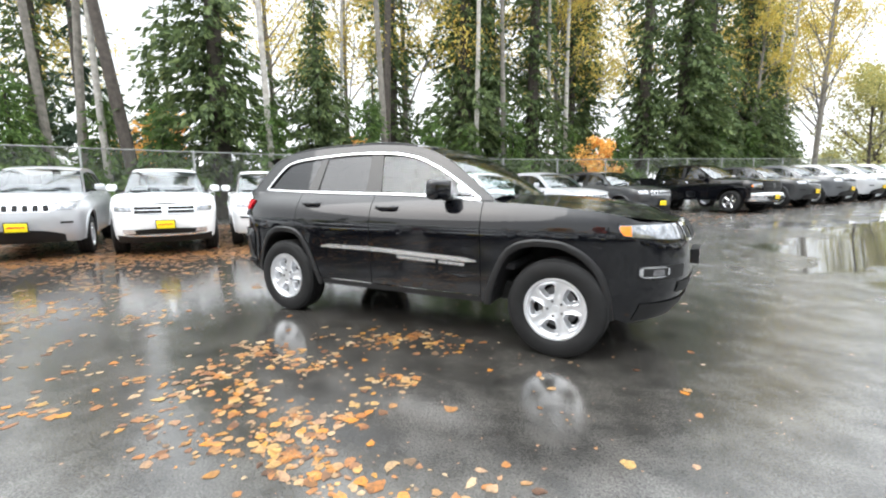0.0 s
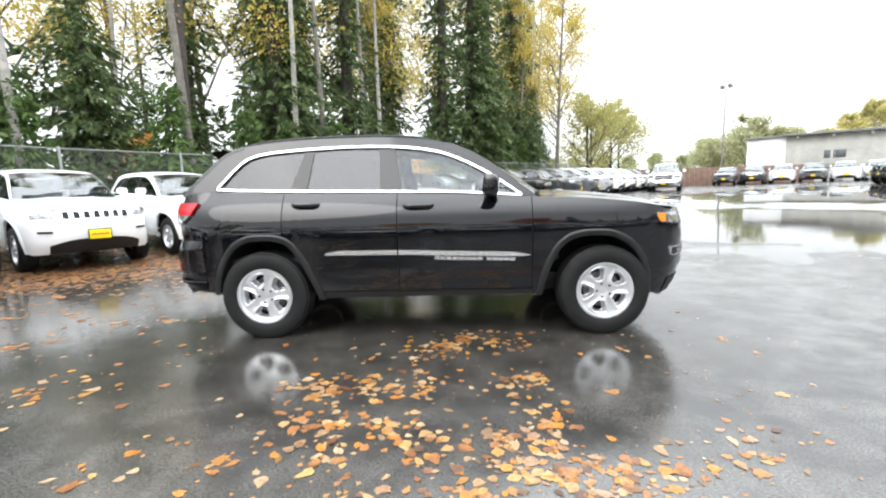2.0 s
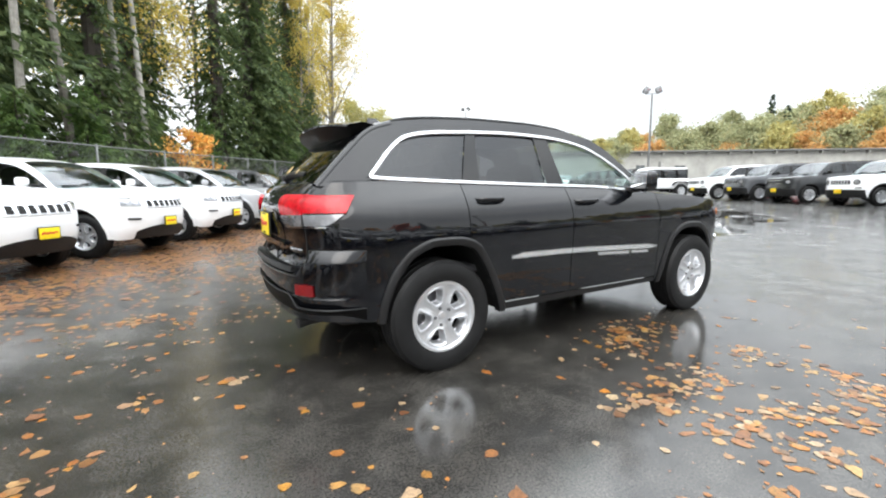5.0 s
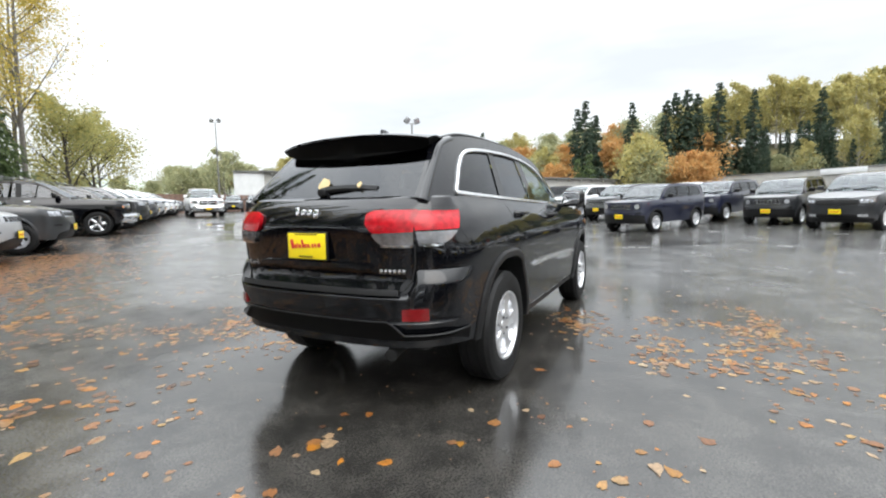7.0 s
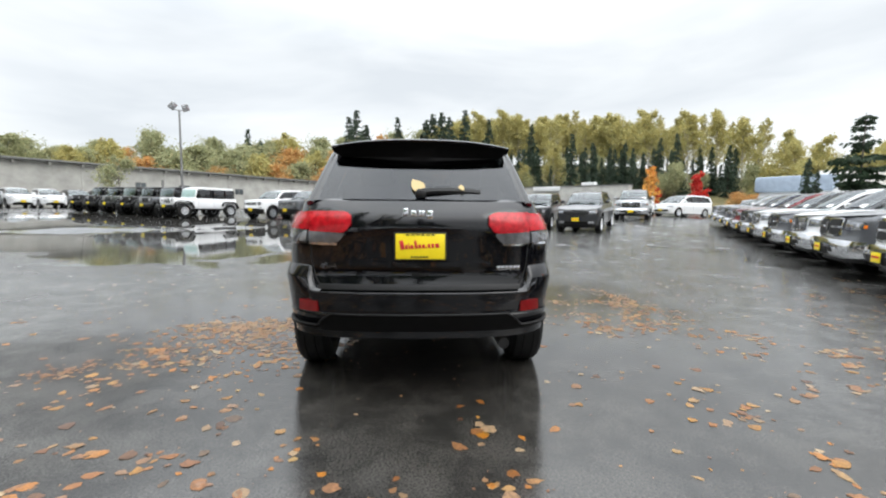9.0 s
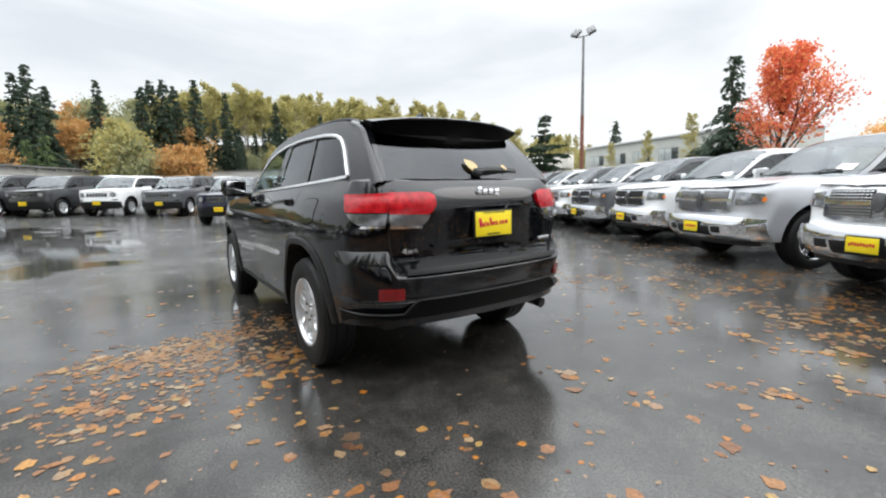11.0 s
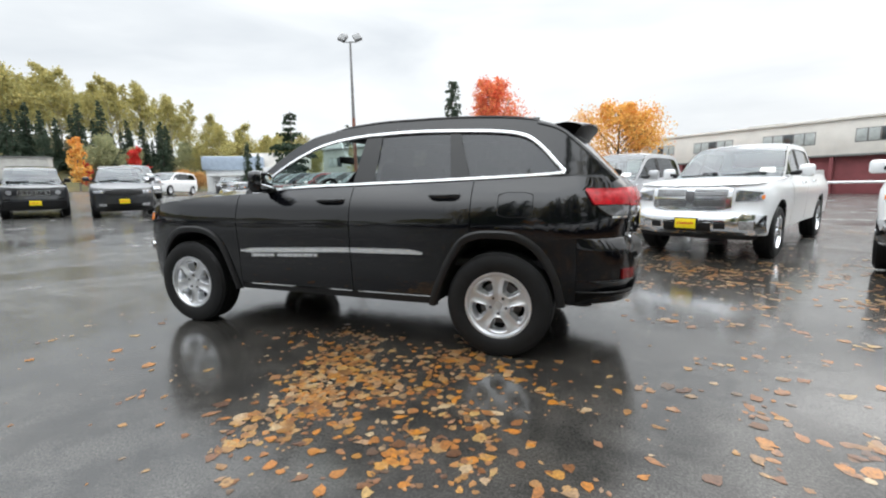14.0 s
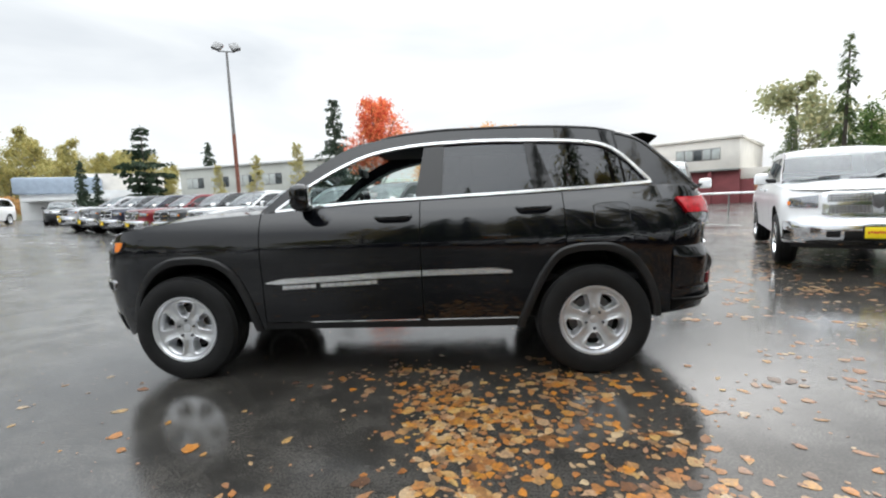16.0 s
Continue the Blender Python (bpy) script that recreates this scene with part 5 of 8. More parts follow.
def shell_of(kind):
    if kind not in SHELLS:
        spec = {"gc": GC, "durango": GC, "ram": RAM, "compact": COMPACT, "van": VAN}[kind]
        SHELLS[kind] = Shell(spec)
    return SHELLS[kind]


def two(sheet):
    return joined(sheet, mirrored(sheet))


GC.update(seams=[0.845, -0.285, -1.262], grille="seven", plate=(0.62, 0.04), hood=[(0.84, 1.225), (1.23, 1.215), (1.68, 1.172), (1.94, 1.125), (2.13, 1.08), (2.26, 1.035)])
LOOK = {"gc": "five-door off-roader", "durango": "three-row off-roader with a split grille", "ram": "crew-cab pickup truck", "compact": "compact boxy off-roader", "van": "minivan"}
DARK_GLASS = glass("parked_glass", (0.16, 0.18, 0.18), clear=1.0, ior=1.6)
PARKED_SHIELD = glass("parked_windshield", (0.58, 0.74, 0.70), clear=1.0, ior=1.66)


def parked(kind, colour, x, y, heading, group, note="", plate=True, chrome=True, rim=None):
    """One parked vehicle; x, y is the middle of its front bumper, heading in degrees."""
    sh, paint = shell_of(kind), PAINTS[colour]
    s = sh.s
    h = radians(heading)
    cx, cy = x - math.cos(h) * sh.xf, y - math.sin(h) * sh.xf
    z = float(ground_z(cx, cy))
    fx_, bx_ = s["wheel"]["x"]
    zf, zr = (float(ground_z(cx + math.cos(h) * k, cy + math.sin(h) * k)) for k in (fx_, bx_))
    pitch = -math.degrees(math.atan2(zf - zr, fx_ - bx_))
    name = {"ram": "pickup_truck", "van": "minivan"}.get(kind, "sport_utility_vehicle")
    car = thing(name, f"{colour} {LOOK[kind]}{note or ', parked on wet asphalt'}", "pickup truck" if kind == "ram" else "minivan" if kind == "van" else "car", group, m=pose(cx, cy, (zf + zr) / 2, 0, pitch, heading))
    K = lambda n: (kind, n)
    a, b, c = s["seams"]
    for side in (0, 1):
        put("fender", K(("fend", side)), (lambda: mirrored(sh.strip(sh.xf, a + 0.004, 12))) if side else (lambda: sh.strip(sh.xf, a + 0.004, 12)), paint, car, own=paint)
    for k, (p, q, nm) in enumerate(((a - 0.004, b + 0.004, "front_door"), (b - 0.004, c + 0.004, "rear_door"))):
        for side in (0, 1):
            dsheet = lambda p=p, q=q: sh.strip(p, q, 12)
            d = put(nm, K(("door", k, side)), (lambda f=dsheet: mirrored(f())) if side else dsheet, paint, car, own=paint)
            xa = q + 0.10
            hz = sh.zt(xa) - 0.10

            def handle(xa=xa, hz=hz, side=side):
                pts = [(sh.side(xa + 0.19 * t, hz)[0], sh.side(xa + 0.19 * t, hz)[1] + 0.03 * min(1, 5 * t, 5 * (1 - t)), hz) for t in np.linspace(0, 1, 9)]
                r = sweep(pts, 0.034, 0.010, up=lambda p: (0, 1, 0.1))
                return mirrored(r) if side else r
            put("handle", K(("handle", k, side)), handle, CHROME if kind == "ram" else paint, d, own=CHROME if kind == "ram" else paint)
    put("rear_body", K("quart"), lambda: two(sh.strip(c - 0.004, sh.xr, 12)), paint, car, own=paint)
    put("seam_backing", K("seam"), lambda: two(joined(*[sh.strip(v + 0.03, v - 0.03, 8, off=-0.02) for v in (a, b, c)])), DARK, car)["kind"] = "stuff"
    for e in (0, 1):
        for side in (0, 1):
            turn = mirrored if side else (lambda q: q)
            put("wheel_arch_liner", K(("liner", e, side)), lambda e=e, turn=turn: turn(arch_liner(sh, e)), UNDER, car)
            if kind in ("gc", "compact"):
                put("wheel_arch_moulding", K(("flare", e, side)), lambda e=e, turn=turn: turn(flare(sh, e)), PLASTIC if kind == "compact" else paint, car, own=PLASTIC if kind == "compact" else paint)
    cs = cached(K("cabin"), lambda: cabin_sheets(sh))
    for side in (0, 1):
        put("cabin_side", K(("cside", side)), lambda d=side: (mirrored if d else (lambda q: q))(joined(cs["below"], cs["above"])), paint, car, own=paint)
    for n, (k, sheet) in cs["panes"].items():
        for side in (0, 1):
            put("window_pillar" if k == "post" else "side_window", K(("pane", n, side)), lambda s_=sheet, d=side: mirrored(s_) if d else s_, PLASTIC if k == "post" else DARK_GLASS, car)
    put("roof", K("roof"), lambda: cs["roof"], paint, car, own=paint)
    put("windshield", K("ws"), lambda: cs["windshield"], PARKED_SHIELD, car)
    wv = np.array(cs["windshield"][0]).reshape(16, 17, 3)
    for n, (c0, c1) in enumerate(((1, 8), (8, 15))):
        put("front_wiper", K(("wiper", n)), lambda c0=c0, c1=c1: sweep([tuple(wv[14 - (c - c0) // 4, c] + (0.012, 0, 0.016)) for c in range(c0, c1)], 0.03, 0.014), PLASTIC, car)
    if kind == "ram":
        put("window_sticker", K("sticker"), lambda: grid([[tuple(wv[i, j] + (0.006, 0, 0.009)) for j in (13, 14, 15)] for i in (11, 12, 13)]), PAPER, car, "white paper sticker on the windshield")
    rows = cs["rear_rows"]
    put("rear_window", K("rw"), lambda: grid([r[3:22] for r in rows[3:12]]), DARK_GLASS, car)
    put("rear_frame", K("rf"), lambda: joined(grid(rows[:4]), grid([r[:4] for r in rows]), grid([r[21:] for r in rows]), grid(rows[11:])), paint, car, own=paint)
    ht = fun(s["hood"])

    def hood():
        x0, x1 = s["hood"][0][0], s["hood"][-1][0]
        out = []
        for xx in np.linspace(x0, x1, 22):
            q = sh.place(sh.on_out(min(xx, x1 - 0.06)), sh.zt(min(xx, x1 - 0.06)))
            yy, z0, z1 = q[1], sh.zt(min(xx, x1)), ht(xx)
            if xx > x1 - 0.25:
                yy *= math.sqrt(max(0.05, 1 - ((xx - x1 + 0.25) / 0.29) ** 2))
            out.append([(xx, yy * t, z0 + (z1 - z0) * (1 - abs(t) ** 3) - 0.012 * math.exp(-((abs(t) - 0.6) / 0.06) ** 2)) for t in np.linspace(-1, 1, 25)])
        return grid(out)
    put("hood", K("hood"), hood, paint, car, own=paint)
    fx = lambda u, v: sh.end(u, v, True)
    W = s["wheel"]
    pz = s["plate"][0]
    if s["grille"] == "seven" and kind != "durango":
        zc, hh, ww = (0.955, 0.075, 0.135) if kind == "gc" else (0.90, 0.085, 0.115)
        gr = put("grille", K("grille"), lambda: slab(fx, -ww * 3.9, ww * 3.9, lambda u: zc - hh - 0.01, lambda u: zc + hh - 0.02 * abs(u / 0.5) ** 3, 20, 4, 0.010, 0.03), paint, car, own=paint)
        for k in range(7):
            y_ = (k - 3) * ww
            put("grille_ring", K(("ring", k)), lambda y_=y_: slab(fx, y_ - ww * 0.4, y_ + ww * 0.4, lambda u: zc - hh, lambda u: zc + hh - 0.015, 3, 3, 0.018, 0.01), CHROME if kind == "gc" else SATIN, gr)
            put("grille_slot", K(("slot", k)), lambda y_=y_: slab(fx, y_ - ww * 0.29, y_ + ww * 0.29, lambda u: zc - hh + 0.015, lambda u: zc + hh - 0.03, 3, 3, 0.023, 0.01), DARK, gr)
        for sd in (1, -1):
            if kind == "gc":
                put("headlight", K(("hl", sd)), lambda sd=sd: slab(fx, sd * 0.55, sd * 0.80, lambda u: 0.91, lambda u: 1.022, 12, 5, 0.012, 0.03), HEAD_CLEAR, car, "clear headlight")
            else:
                hl = put("headlight_ring", K(("hlr", sd)), lambda sd=sd: slab(fx, sd * 0.50, sd * 0.69, lambda u: 0.895 - 0.095 * math.sqrt(max(0, 1 - ((abs(u) - 0.595) / 0.0951) ** 2)), lambda u: 0.895 + 0.095 * math.sqrt(max(0, 1 - ((abs(u) - 0.595) / 0.0951) ** 2)), 12, 4, 0.016, 0.03), PLASTIC, car)
                put("headlight", K(("hl", sd)), lambda sd=sd: slab(fx, sd * 0.52, sd * 0.67, lambda u: 0.895 - 0.075 * math.sqrt(max(0, 1 - ((abs(u) - 0.595) / 0.0751) ** 2)), lambda u: 0.895 + 0.075 * math.sqrt(max(0, 1 - ((abs(u) - 0.595) / 0.0751) ** 2)), 12, 4, 0.024, 0.03), CLEAR_LENS, hl, "round clear headlight")
        lowz = (0.33, 0.56) if kind == "gc" else (0.33, 0.63)
        put("lower_bumper", K("lowb"), lambda: slab(fx, -0.62 if kind == "gc" else -0.80, 0.62 if kind == "gc" else 0.80, lambda u: lowz[0], lambda u: lowz[1] - (0.10 * abs(u / 0.62) ** 3 if kind == "gc" else 0.03 * abs(u / 0.8) ** 3), 20, 5, 0.014, 0.03), PLASTIC, car, "black lower bumper")
        for sd in (1, -1):
            put("fog_lamp", K(("fog", sd)), lambda sd=sd: slab(fx, sd * 0.58, sd * 0.74, lambda u: 0.665, lambda u: 0.70, 6, 3, 0.016, 0.02), DARK, car)
    elif kind == "durango":
        split = CHROME if colour == "white" else PLASTIC
        gr = put("grille", K(("grille", colour == "white")), lambda: slab(fx, -0.52, 0.52, lambda u: 0.815 + 0.03 * abs(u / 0.52) ** 3, lambda u: 0.985 - 0.02 * abs(u / 0.52) ** 3, 16, 4, 0.014, 0.03), split, car, "split grille surround")
        for k, (u0, u1, z0, z1) in enumerate(((-0.495, -0.05, 0.910, 0.962), (0.05, 0.495, 0.910, 0.962), (-0.485, -0.05, 0.838, 0.892), (0.05, 0.485, 0.838, 0.892))):
            put("grille_slot", K(("slot", k)), lambda q=(u0, u1, z0, z1): slab(fx, q[0], q[1], lambda u: q[2], lambda u: q[3], 6, 3, 0.022, 0.01), DARK, gr)
        for sd in (1, -1):
            put("headlight", K(("hl", sd)), lambda sd=sd: slab(fx, sd * 0.545, sd * 0.82, lambda u: 0.875, lambda u: 0.972, 12, 5, 0.012, 0.03), HEAD_CLEAR, car, "clear headlight")
        put("lower_grille", K("lowg"), lambda: slab(fx, -0.64, 0.64, lambda u: 0.435, lambda u: 0.545 - 0.05 * abs(u / 0.64) ** 3, 16, 4, 0.012, 0.03), DARK, car)
        for sd in (1, -1):
            put("fog_lamp", K(("fog", sd)), lambda sd=sd: slab(fx, sd * 0.50, sd * 0.70, lambda u: 0.455, lambda u: 0.535, 8, 4, 0.018, 0.02), CLEAR_LENS, car)
        put("bumper_trim", K(("btrim", colour == "white")), lambda: slab(fx, -0.70, 0.70, lambda u: 0.395 + 0.05 * abs(u / 0.7) ** 4, lambda u: 0.42 + 0.05 * abs(u / 0.7) ** 4, 20, 2, 0.016, 0.03), split, car, "chrome bumper trim")
        put("lower_bumper", K("lowb"), lambda: slab(fx, -0.80, 0.80, lambda u: 0.27, lambda u: 0.385 + 0.03 * abs(u / 0.8) ** 4, 20, 4, 0.010, 0.30), PLASTIC, car)
    elif s["grille"] == "crosshair":
        cm = PLASTIC if colour == "black" else CHROME

        def round_face(u, v):
            q = fx(u, v)
            return (q[0] + 0.055 * (1 - ((v - 0.60) / 0.15) ** 2), q[1], q[2])
        gr = put("grille_frame", K(("grille", colour == "black")), lambda: slab(fx, -0.56, 0.56, lambda u: 0.778 + 0.05 * abs(u / 0.56) ** 4, lambda u: 1.148 - 0.045 * abs(u / 0.56) ** 3, 20, 6, 0.035, 0.05), cm, car, "dark grille frame" if colour == "black" else "chrome grille frame")
        for k, (u0, u1, z0, z1) in enumerate(((-0.505, -0.055, 0.985, 1.098), (0.055, 0.505, 0.985, 1.098), (-0.485, -0.055, 0.828, 0.948), (0.055, 0.485, 0.828, 0.948))):
            sl = put("grille_opening", K(("slot", k)), lambda q=(u0, u1, z0, z1): slab(fx, q[0], q[1], lambda u: q[2], lambda u: q[3], 6, 3, 0.040, 0.01), DARK, gr)
            if chrome:
                def mesh_bars(q=(u0, u1, z0, z1)):
                    out = []
                    n, m_ = 11, 4
                    for i in range(n):
                        for j in range(m_):
                            ua, ub = q[0] + (q[1] - q[0]) * (i + 0.12) / n, q[0] + (q[1] - q[0]) * (i + 0.88) / n
                            za, zb_ = q[2] + (q[3] - q[2]) * (j + 0.15) / m_, q[2] + (q[3] - q[2]) * (j + 0.62) / m_
                            out.append(slab(fx, ua, ub, lambda u: za, lambda u: zb_, 1, 1, 0.048, 0.004))
                    return joined(*out)
                put("grille_mesh", K(("gm", k)), mesh_bars, SATIN, sl)["kind"] = "stuff"
        put("grille_badge", K("badge"), lambda: slab(fx, -0.058, 0.058, lambda u: 0.885 + 0.9 * abs(u), lambda u: 1.065 - 0.2 * abs(u), 6, 6, 0.062, 0.02), BRAKE, gr, "dark metal badge shape")
        for sd in (1, -1):
            hl = put("headlight", K(("hl", sd)), lambda sd=sd: slab(fx, sd * 0.60, sd * 0.90, lambda u: 0.915 + 0.05 * (abs(u) - 0.6), lambda u: 1.09 - 0.12 * (abs(u) - 0.6), 14, 6, 0.014, 0.03), HEAD_CLEAR, car, "clear headlight")
            put("turn_signal", K(("ts", sd)), lambda sd=sd: slab(fx, sd * 0.885, sd * 0.912, lambda u: 0.955, lambda u: 1.01, 3, 4, 0.018, 0.03), AMBER, hl)
            put("tow_hook_opening", K(("tow", sd)), lambda sd=sd: slab(round_face, sd * 0.38, sd * 0.52, lambda u: 0.535, lambda u: 0.60, 6, 3, 0.050, 0.02), DARK, car)
            put("fog_lamp", K(("fog", sd)), lambda sd=sd: slab(round_face, sd * 0.68, sd * 0.82, lambda u: 0.53, lambda u: 0.63, 6, 3, 0.050, 0.02), CLEAR_LENS, car)
            put("tow_mirror_arm", K(("marm", sd)), lambda sd=sd: tube([(0.80, sd * 0.90, 1.34), (0.80, sd * 1.05, 1.36)], 0.03), PLASTIC, car)
        put("lower_valance", K("lowv"), lambda: slab(fx, -0.86, 0.86, lambda u: 0.34, lambda u: 0.47, 20, 3, 0.0, 0.05), PLASTIC, car)
        put("bumper_opening", K("bopen"), lambda: slab(round_face, -0.34, 0.34, lambda u: 0.50, lambda u: 0.60, 10, 3, 0.050, 0.02), DARK, car)
        put("front_bumper", K(("bump", chrome)), lambda: slab(round_face, -0.93, 0.93, lambda u: 0.47 - 0.04 * (1 - abs(u / 0.93) ** 3), lambda u: 0.73 - 0.02 * abs(u / 0.93) ** 2, 28, 6, 0.045, 0.05), CHROME, car, "chrome front bumper")
        put("bed_cover", K("bed"), lambda: grid([[(xx, yy, 1.40 - 0.06) for yy in np.linspace(-0.86, 0.86, 3)] for xx in (-1.60, -2.3, -2.98)]), PLASTIC, car, "open truck bed")
    else:
        put("lower_grille", K("lowg"), lambda: slab(fx, -0.6, 0.6, lambda u: 0.40, lambda u: 0.55, 12, 3, 0.01, 0.03), DARK, car)
        for sd in (1, -1):
            put("headlight", K(("hl", sd)), lambda sd=sd: slab(fx, sd * 0.45, sd * 0.82, lambda u: 0.72, lambda u: 0.83, 10, 4, 0.012, 0.03), CLEAR_LENS, car)
            put("tail_lamp", K(("tl", sd)), lambda sd=sd: slab(lambda u, v: sh.end(u, v, False), sd * 0.55, sd * 0.85, lambda u: 0.95, lambda u: 1.08, 8, 4, 0.012, 0.03), RED_LENS, car)
    if plate:
        px = fx(0, pz)[0] + s["plate"][1] + (0.075 if kind == "ram" else 0)
        me = cached(K("pf"), lambda: boxmesh("plate_frame", (px, 0, pz), (0.016, 0.33, 0.18), 0.006))
        pf = part("plate_frame", me, PLASTIC, car)
        me = cached(K("pl"), lambda: boxmesh("plate", (px + 0.009, 0, pz), (0.006, 0.30, 0.150), 0.002))
        part("plate", me, PLATE_Y, pf, "yellow paper plate")

        def script():
            bm = bmesh.new()
            for k in range(9):
                rbox(bm, (px + 0.013, -0.11 + 0.027 * k, pz + 0.004 * ((k * 5) % 3)), (0.003, 0.020, 0.03), 0)
            me_ = bpy.data.meshes.new("plate_script")
            bm.to_mesh(me_)
            bm.free()
            return me_
        part("plate_script", cached(K("ps"), script), PLATE_RED, pf)
    zm, ym = sh.zt(0.6) + 0.11, sh.ymax + (0.10 if kind == "ram" else 0.04)
    xm = s["cabin"]["x_front"] - (0.38 if kind != "van" else 0.5)
    for sd in (1, -1):
        sz = (0.12, 0.22, 0.20) if kind == "ram" else (0.11, 0.20, 0.15)
        me = cached(K(("mir", sd)), lambda sd=sd: boxmesh("mirror", (xm, sd * ym, zm), sz, 0.045))
        ob = new("mirror", me)
        ob.parent = car
        if not me.materials:
            me.materials.append(paint)
        ob.material_slots[0].link, ob.material_slots[0].material = "OBJECT", (PLASTIC if kind == "compact" else paint)
        part("mirror_arm", cached(K(("mira", sd)), lambda sd=sd: boxmesh("mirror_arm", (xm + 0.02, sd * (ym - 0.14), zm - 0.06), (0.06, 0.16, 0.04), 0.015)), PLASTIC, ob)
    part("underbody", cached(K("ub"), lambda: boxmesh("underbody", ((sh.xf + sh.xr) / 2, 0, sh.zb(0) + 0.10), ((sh.xf - sh.xr) * 0.88, 1.3, 0.18), 0.05)), UNDER, car)
    part("bench_seat", cached(K("seats"), lambda: boxmesh("bench_seat", (-0.35, 0, sh.zt(0) - 0.12), (0.9 if kind == "ram" else 1.3, 1.35, 0.5), 0.12)), SEAT, car)
    part("dashboard", cached(K("dash"), lambda: boxmesh("dashboard", (s["cabin"]["x_front"] - 0.25, 0, sh.zt(0.5) - 0.10), (0.4, 1.4, 0.2), 0.06)), PLASTIC, car)
    for xx in W["x"]:
        for sd in (-1, 1):
            add_wheel(car, kind, xx, sd * W["y"], W["z"], W["r"], W["w"], W["rim"], "plain" if kind == "ram" else "five", CHROME if kind == "ram" else None)
    return car


def wrangler(colour, x, y, heading, group):
    """A square open-fendered off-roader with a black hard top; x, y is the middle of its front."""
    paint, h = PAINTS[colour], radians(heading)
    cx, cy = x - math.cos(h) * 2.0, y - math.sin(h) * 2.0
    car = thing("sport_utility_vehicle", f"{colour} square four-door off-roader with a black hard top", "car", group, m=pose(cx, cy, float(ground_z(cx, cy)), 0, 0, heading))

    def bx(nm, key, c, sz, bev, material, own=None, rot=None, parent=car):
        me = cached(("wr", key), lambda: boxmesh(nm, c, sz, bev, rot))
        if not me.materials:
            me.materials.append(material)
        ob = new(nm, me)
        ob.parent = parent
        if own:
            ob.material_slots[0].link, ob.material_slots[0].material = "OBJECT", own
        return ob
    bx("tub", "tub", (-0.55, 0, 0.83), (2.9, 1.56, 0.62), 0.05, paint, paint)
    bx("hood", "hood", (1.30, 0, 0.98), (1.20, 1.36, 0.30), 0.06, paint, paint)
    gr = bx("grille", "gri", (1.88, 0, 0.92), (0.10, 1.40, 0.46), 0.05, paint, paint)
    for k in range(7):
        bx("grille_slot", ("slot", k), (1.925, (k - 3) * 0.085, 0.95), (0.03, 0.05, 0.26), 0.012, DARK, parent=gr)
    for sd in (1, -1):
        me = cached(("wr", "hl", sd), lambda: mesh_of("headlight", *(lambda q: ([(1.925 + 0.5 * v[1], sd * 0.46 + v[0], 0.98 + v[2]) for v in q[0]], q[1]))(lathe([(0, 0.04), (0.07, 0.03), (0.085, 0.0)], 18))))
        part("headlight", me, CLEAR_LENS, gr)
        for xx in (1.47, -1.47):
            pts = [(xx - 0.58, sd * 0.85, 0.58), (xx - 0.42, sd * 0.85, 0.86), (xx - 0.20, sd * 0.85, 0.93), (xx + 0.25, sd * 0.85, 0.93), (xx + 0.45, sd * 0.85, 0.86), (xx + 0.52, sd * 0.85, 0.70)]
            me = cached(("wr", "fen", sd, xx), lambda: mesh_of("fender", *sweep(pts, 0.22, 0.03)))
            part("fender", me, PLASTIC, car, "black plastic fender")
        for k, (xa, wd) in enumerate(((0.12, 0.86), (-0.82, 0.82))):
            bx("door", ("door", k, sd), (xa, sd * 0.785, 0.87), (wd, 0.03, 0.52), 0.012, paint, paint)
            bx("side_window", ("win", k, sd), (xa - 0.02, sd * 0.70, 1.42), (wd - 0.14, 0.02, 0.40), 0.01, DARK_GLASS, rot=Matrix.Rotation(radians(5 * sd), 4, "X"))
        bx("quarter_window", ("qw", sd), (-1.58, sd * 0.70, 1.42), (0.55, 0.02, 0.38), 0.01, DARK_GLASS, rot=Matrix.Rotation(radians(5 * sd), 4, "X"))
        bx("mirror", ("mir", sd), (0.55, sd * 0.98, 1.26), (0.08, 0.18, 0.20), 0.03, PLASTIC)
    bx("hard_top", "top", (-0.70, 0, 1.72), (2.35, 1.36, 0.14), 0.05, PLASTIC, PAINTS["black"] if colour != "white" else paint)
    bx("rear_top", "rtop", (-1.62, 0, 1.40), (0.66, 1.38, 0.58), 0.06, PLASTIC)
    bx("roll_frame", "roll", (-0.35, 0, 1.40), (0.10, 1.36, 0.58), 0.04, PLASTIC)
    bx("windshield_frame", "wsf", (0.60, 0, 1.42), (0.06, 1.40, 0.62), 0.02, paint, paint, Matrix.Rotation(radians(-14), 4, "Y"))
    bx("windshield", "wsg", (0.622, 0, 1.43), (0.05, 1.26, 0.46), 0.01, SHIELD, rot=Matrix.Rotation(radians(-14), 4, "Y"))
    bx("front_bumper", "fb", (2.02, 0, 0.62), (0.20, 1.62, 0.20), 0.05, PLASTIC)
    bx("rear_bumper", "rb", (-2.10, 0, 0.62), (0.18, 1.62, 0.18), 0.05, PLASTIC)
    pf = bx("plate_frame", "pf", (2.13, 0, 0.66), (0.02, 0.33, 0.17), 0.006, PLASTIC)
    bx("plate", "pl", (2.142, 0, 0.66), (0.008, 0.30, 0.145), 0.002, PLATE_Y, parent=pf)
    bx("underbody", "ub", (0, 0, 0.52), (3.7, 1.0, 0.16), 0.04, UNDER)
    for xx in (1.47, -1.47):
        for sd in (-1, 1):
            add_wheel(car, "wr", xx, sd * 0.80, 0.40, 0.40, 0.25, 0.22, "five")
    return car

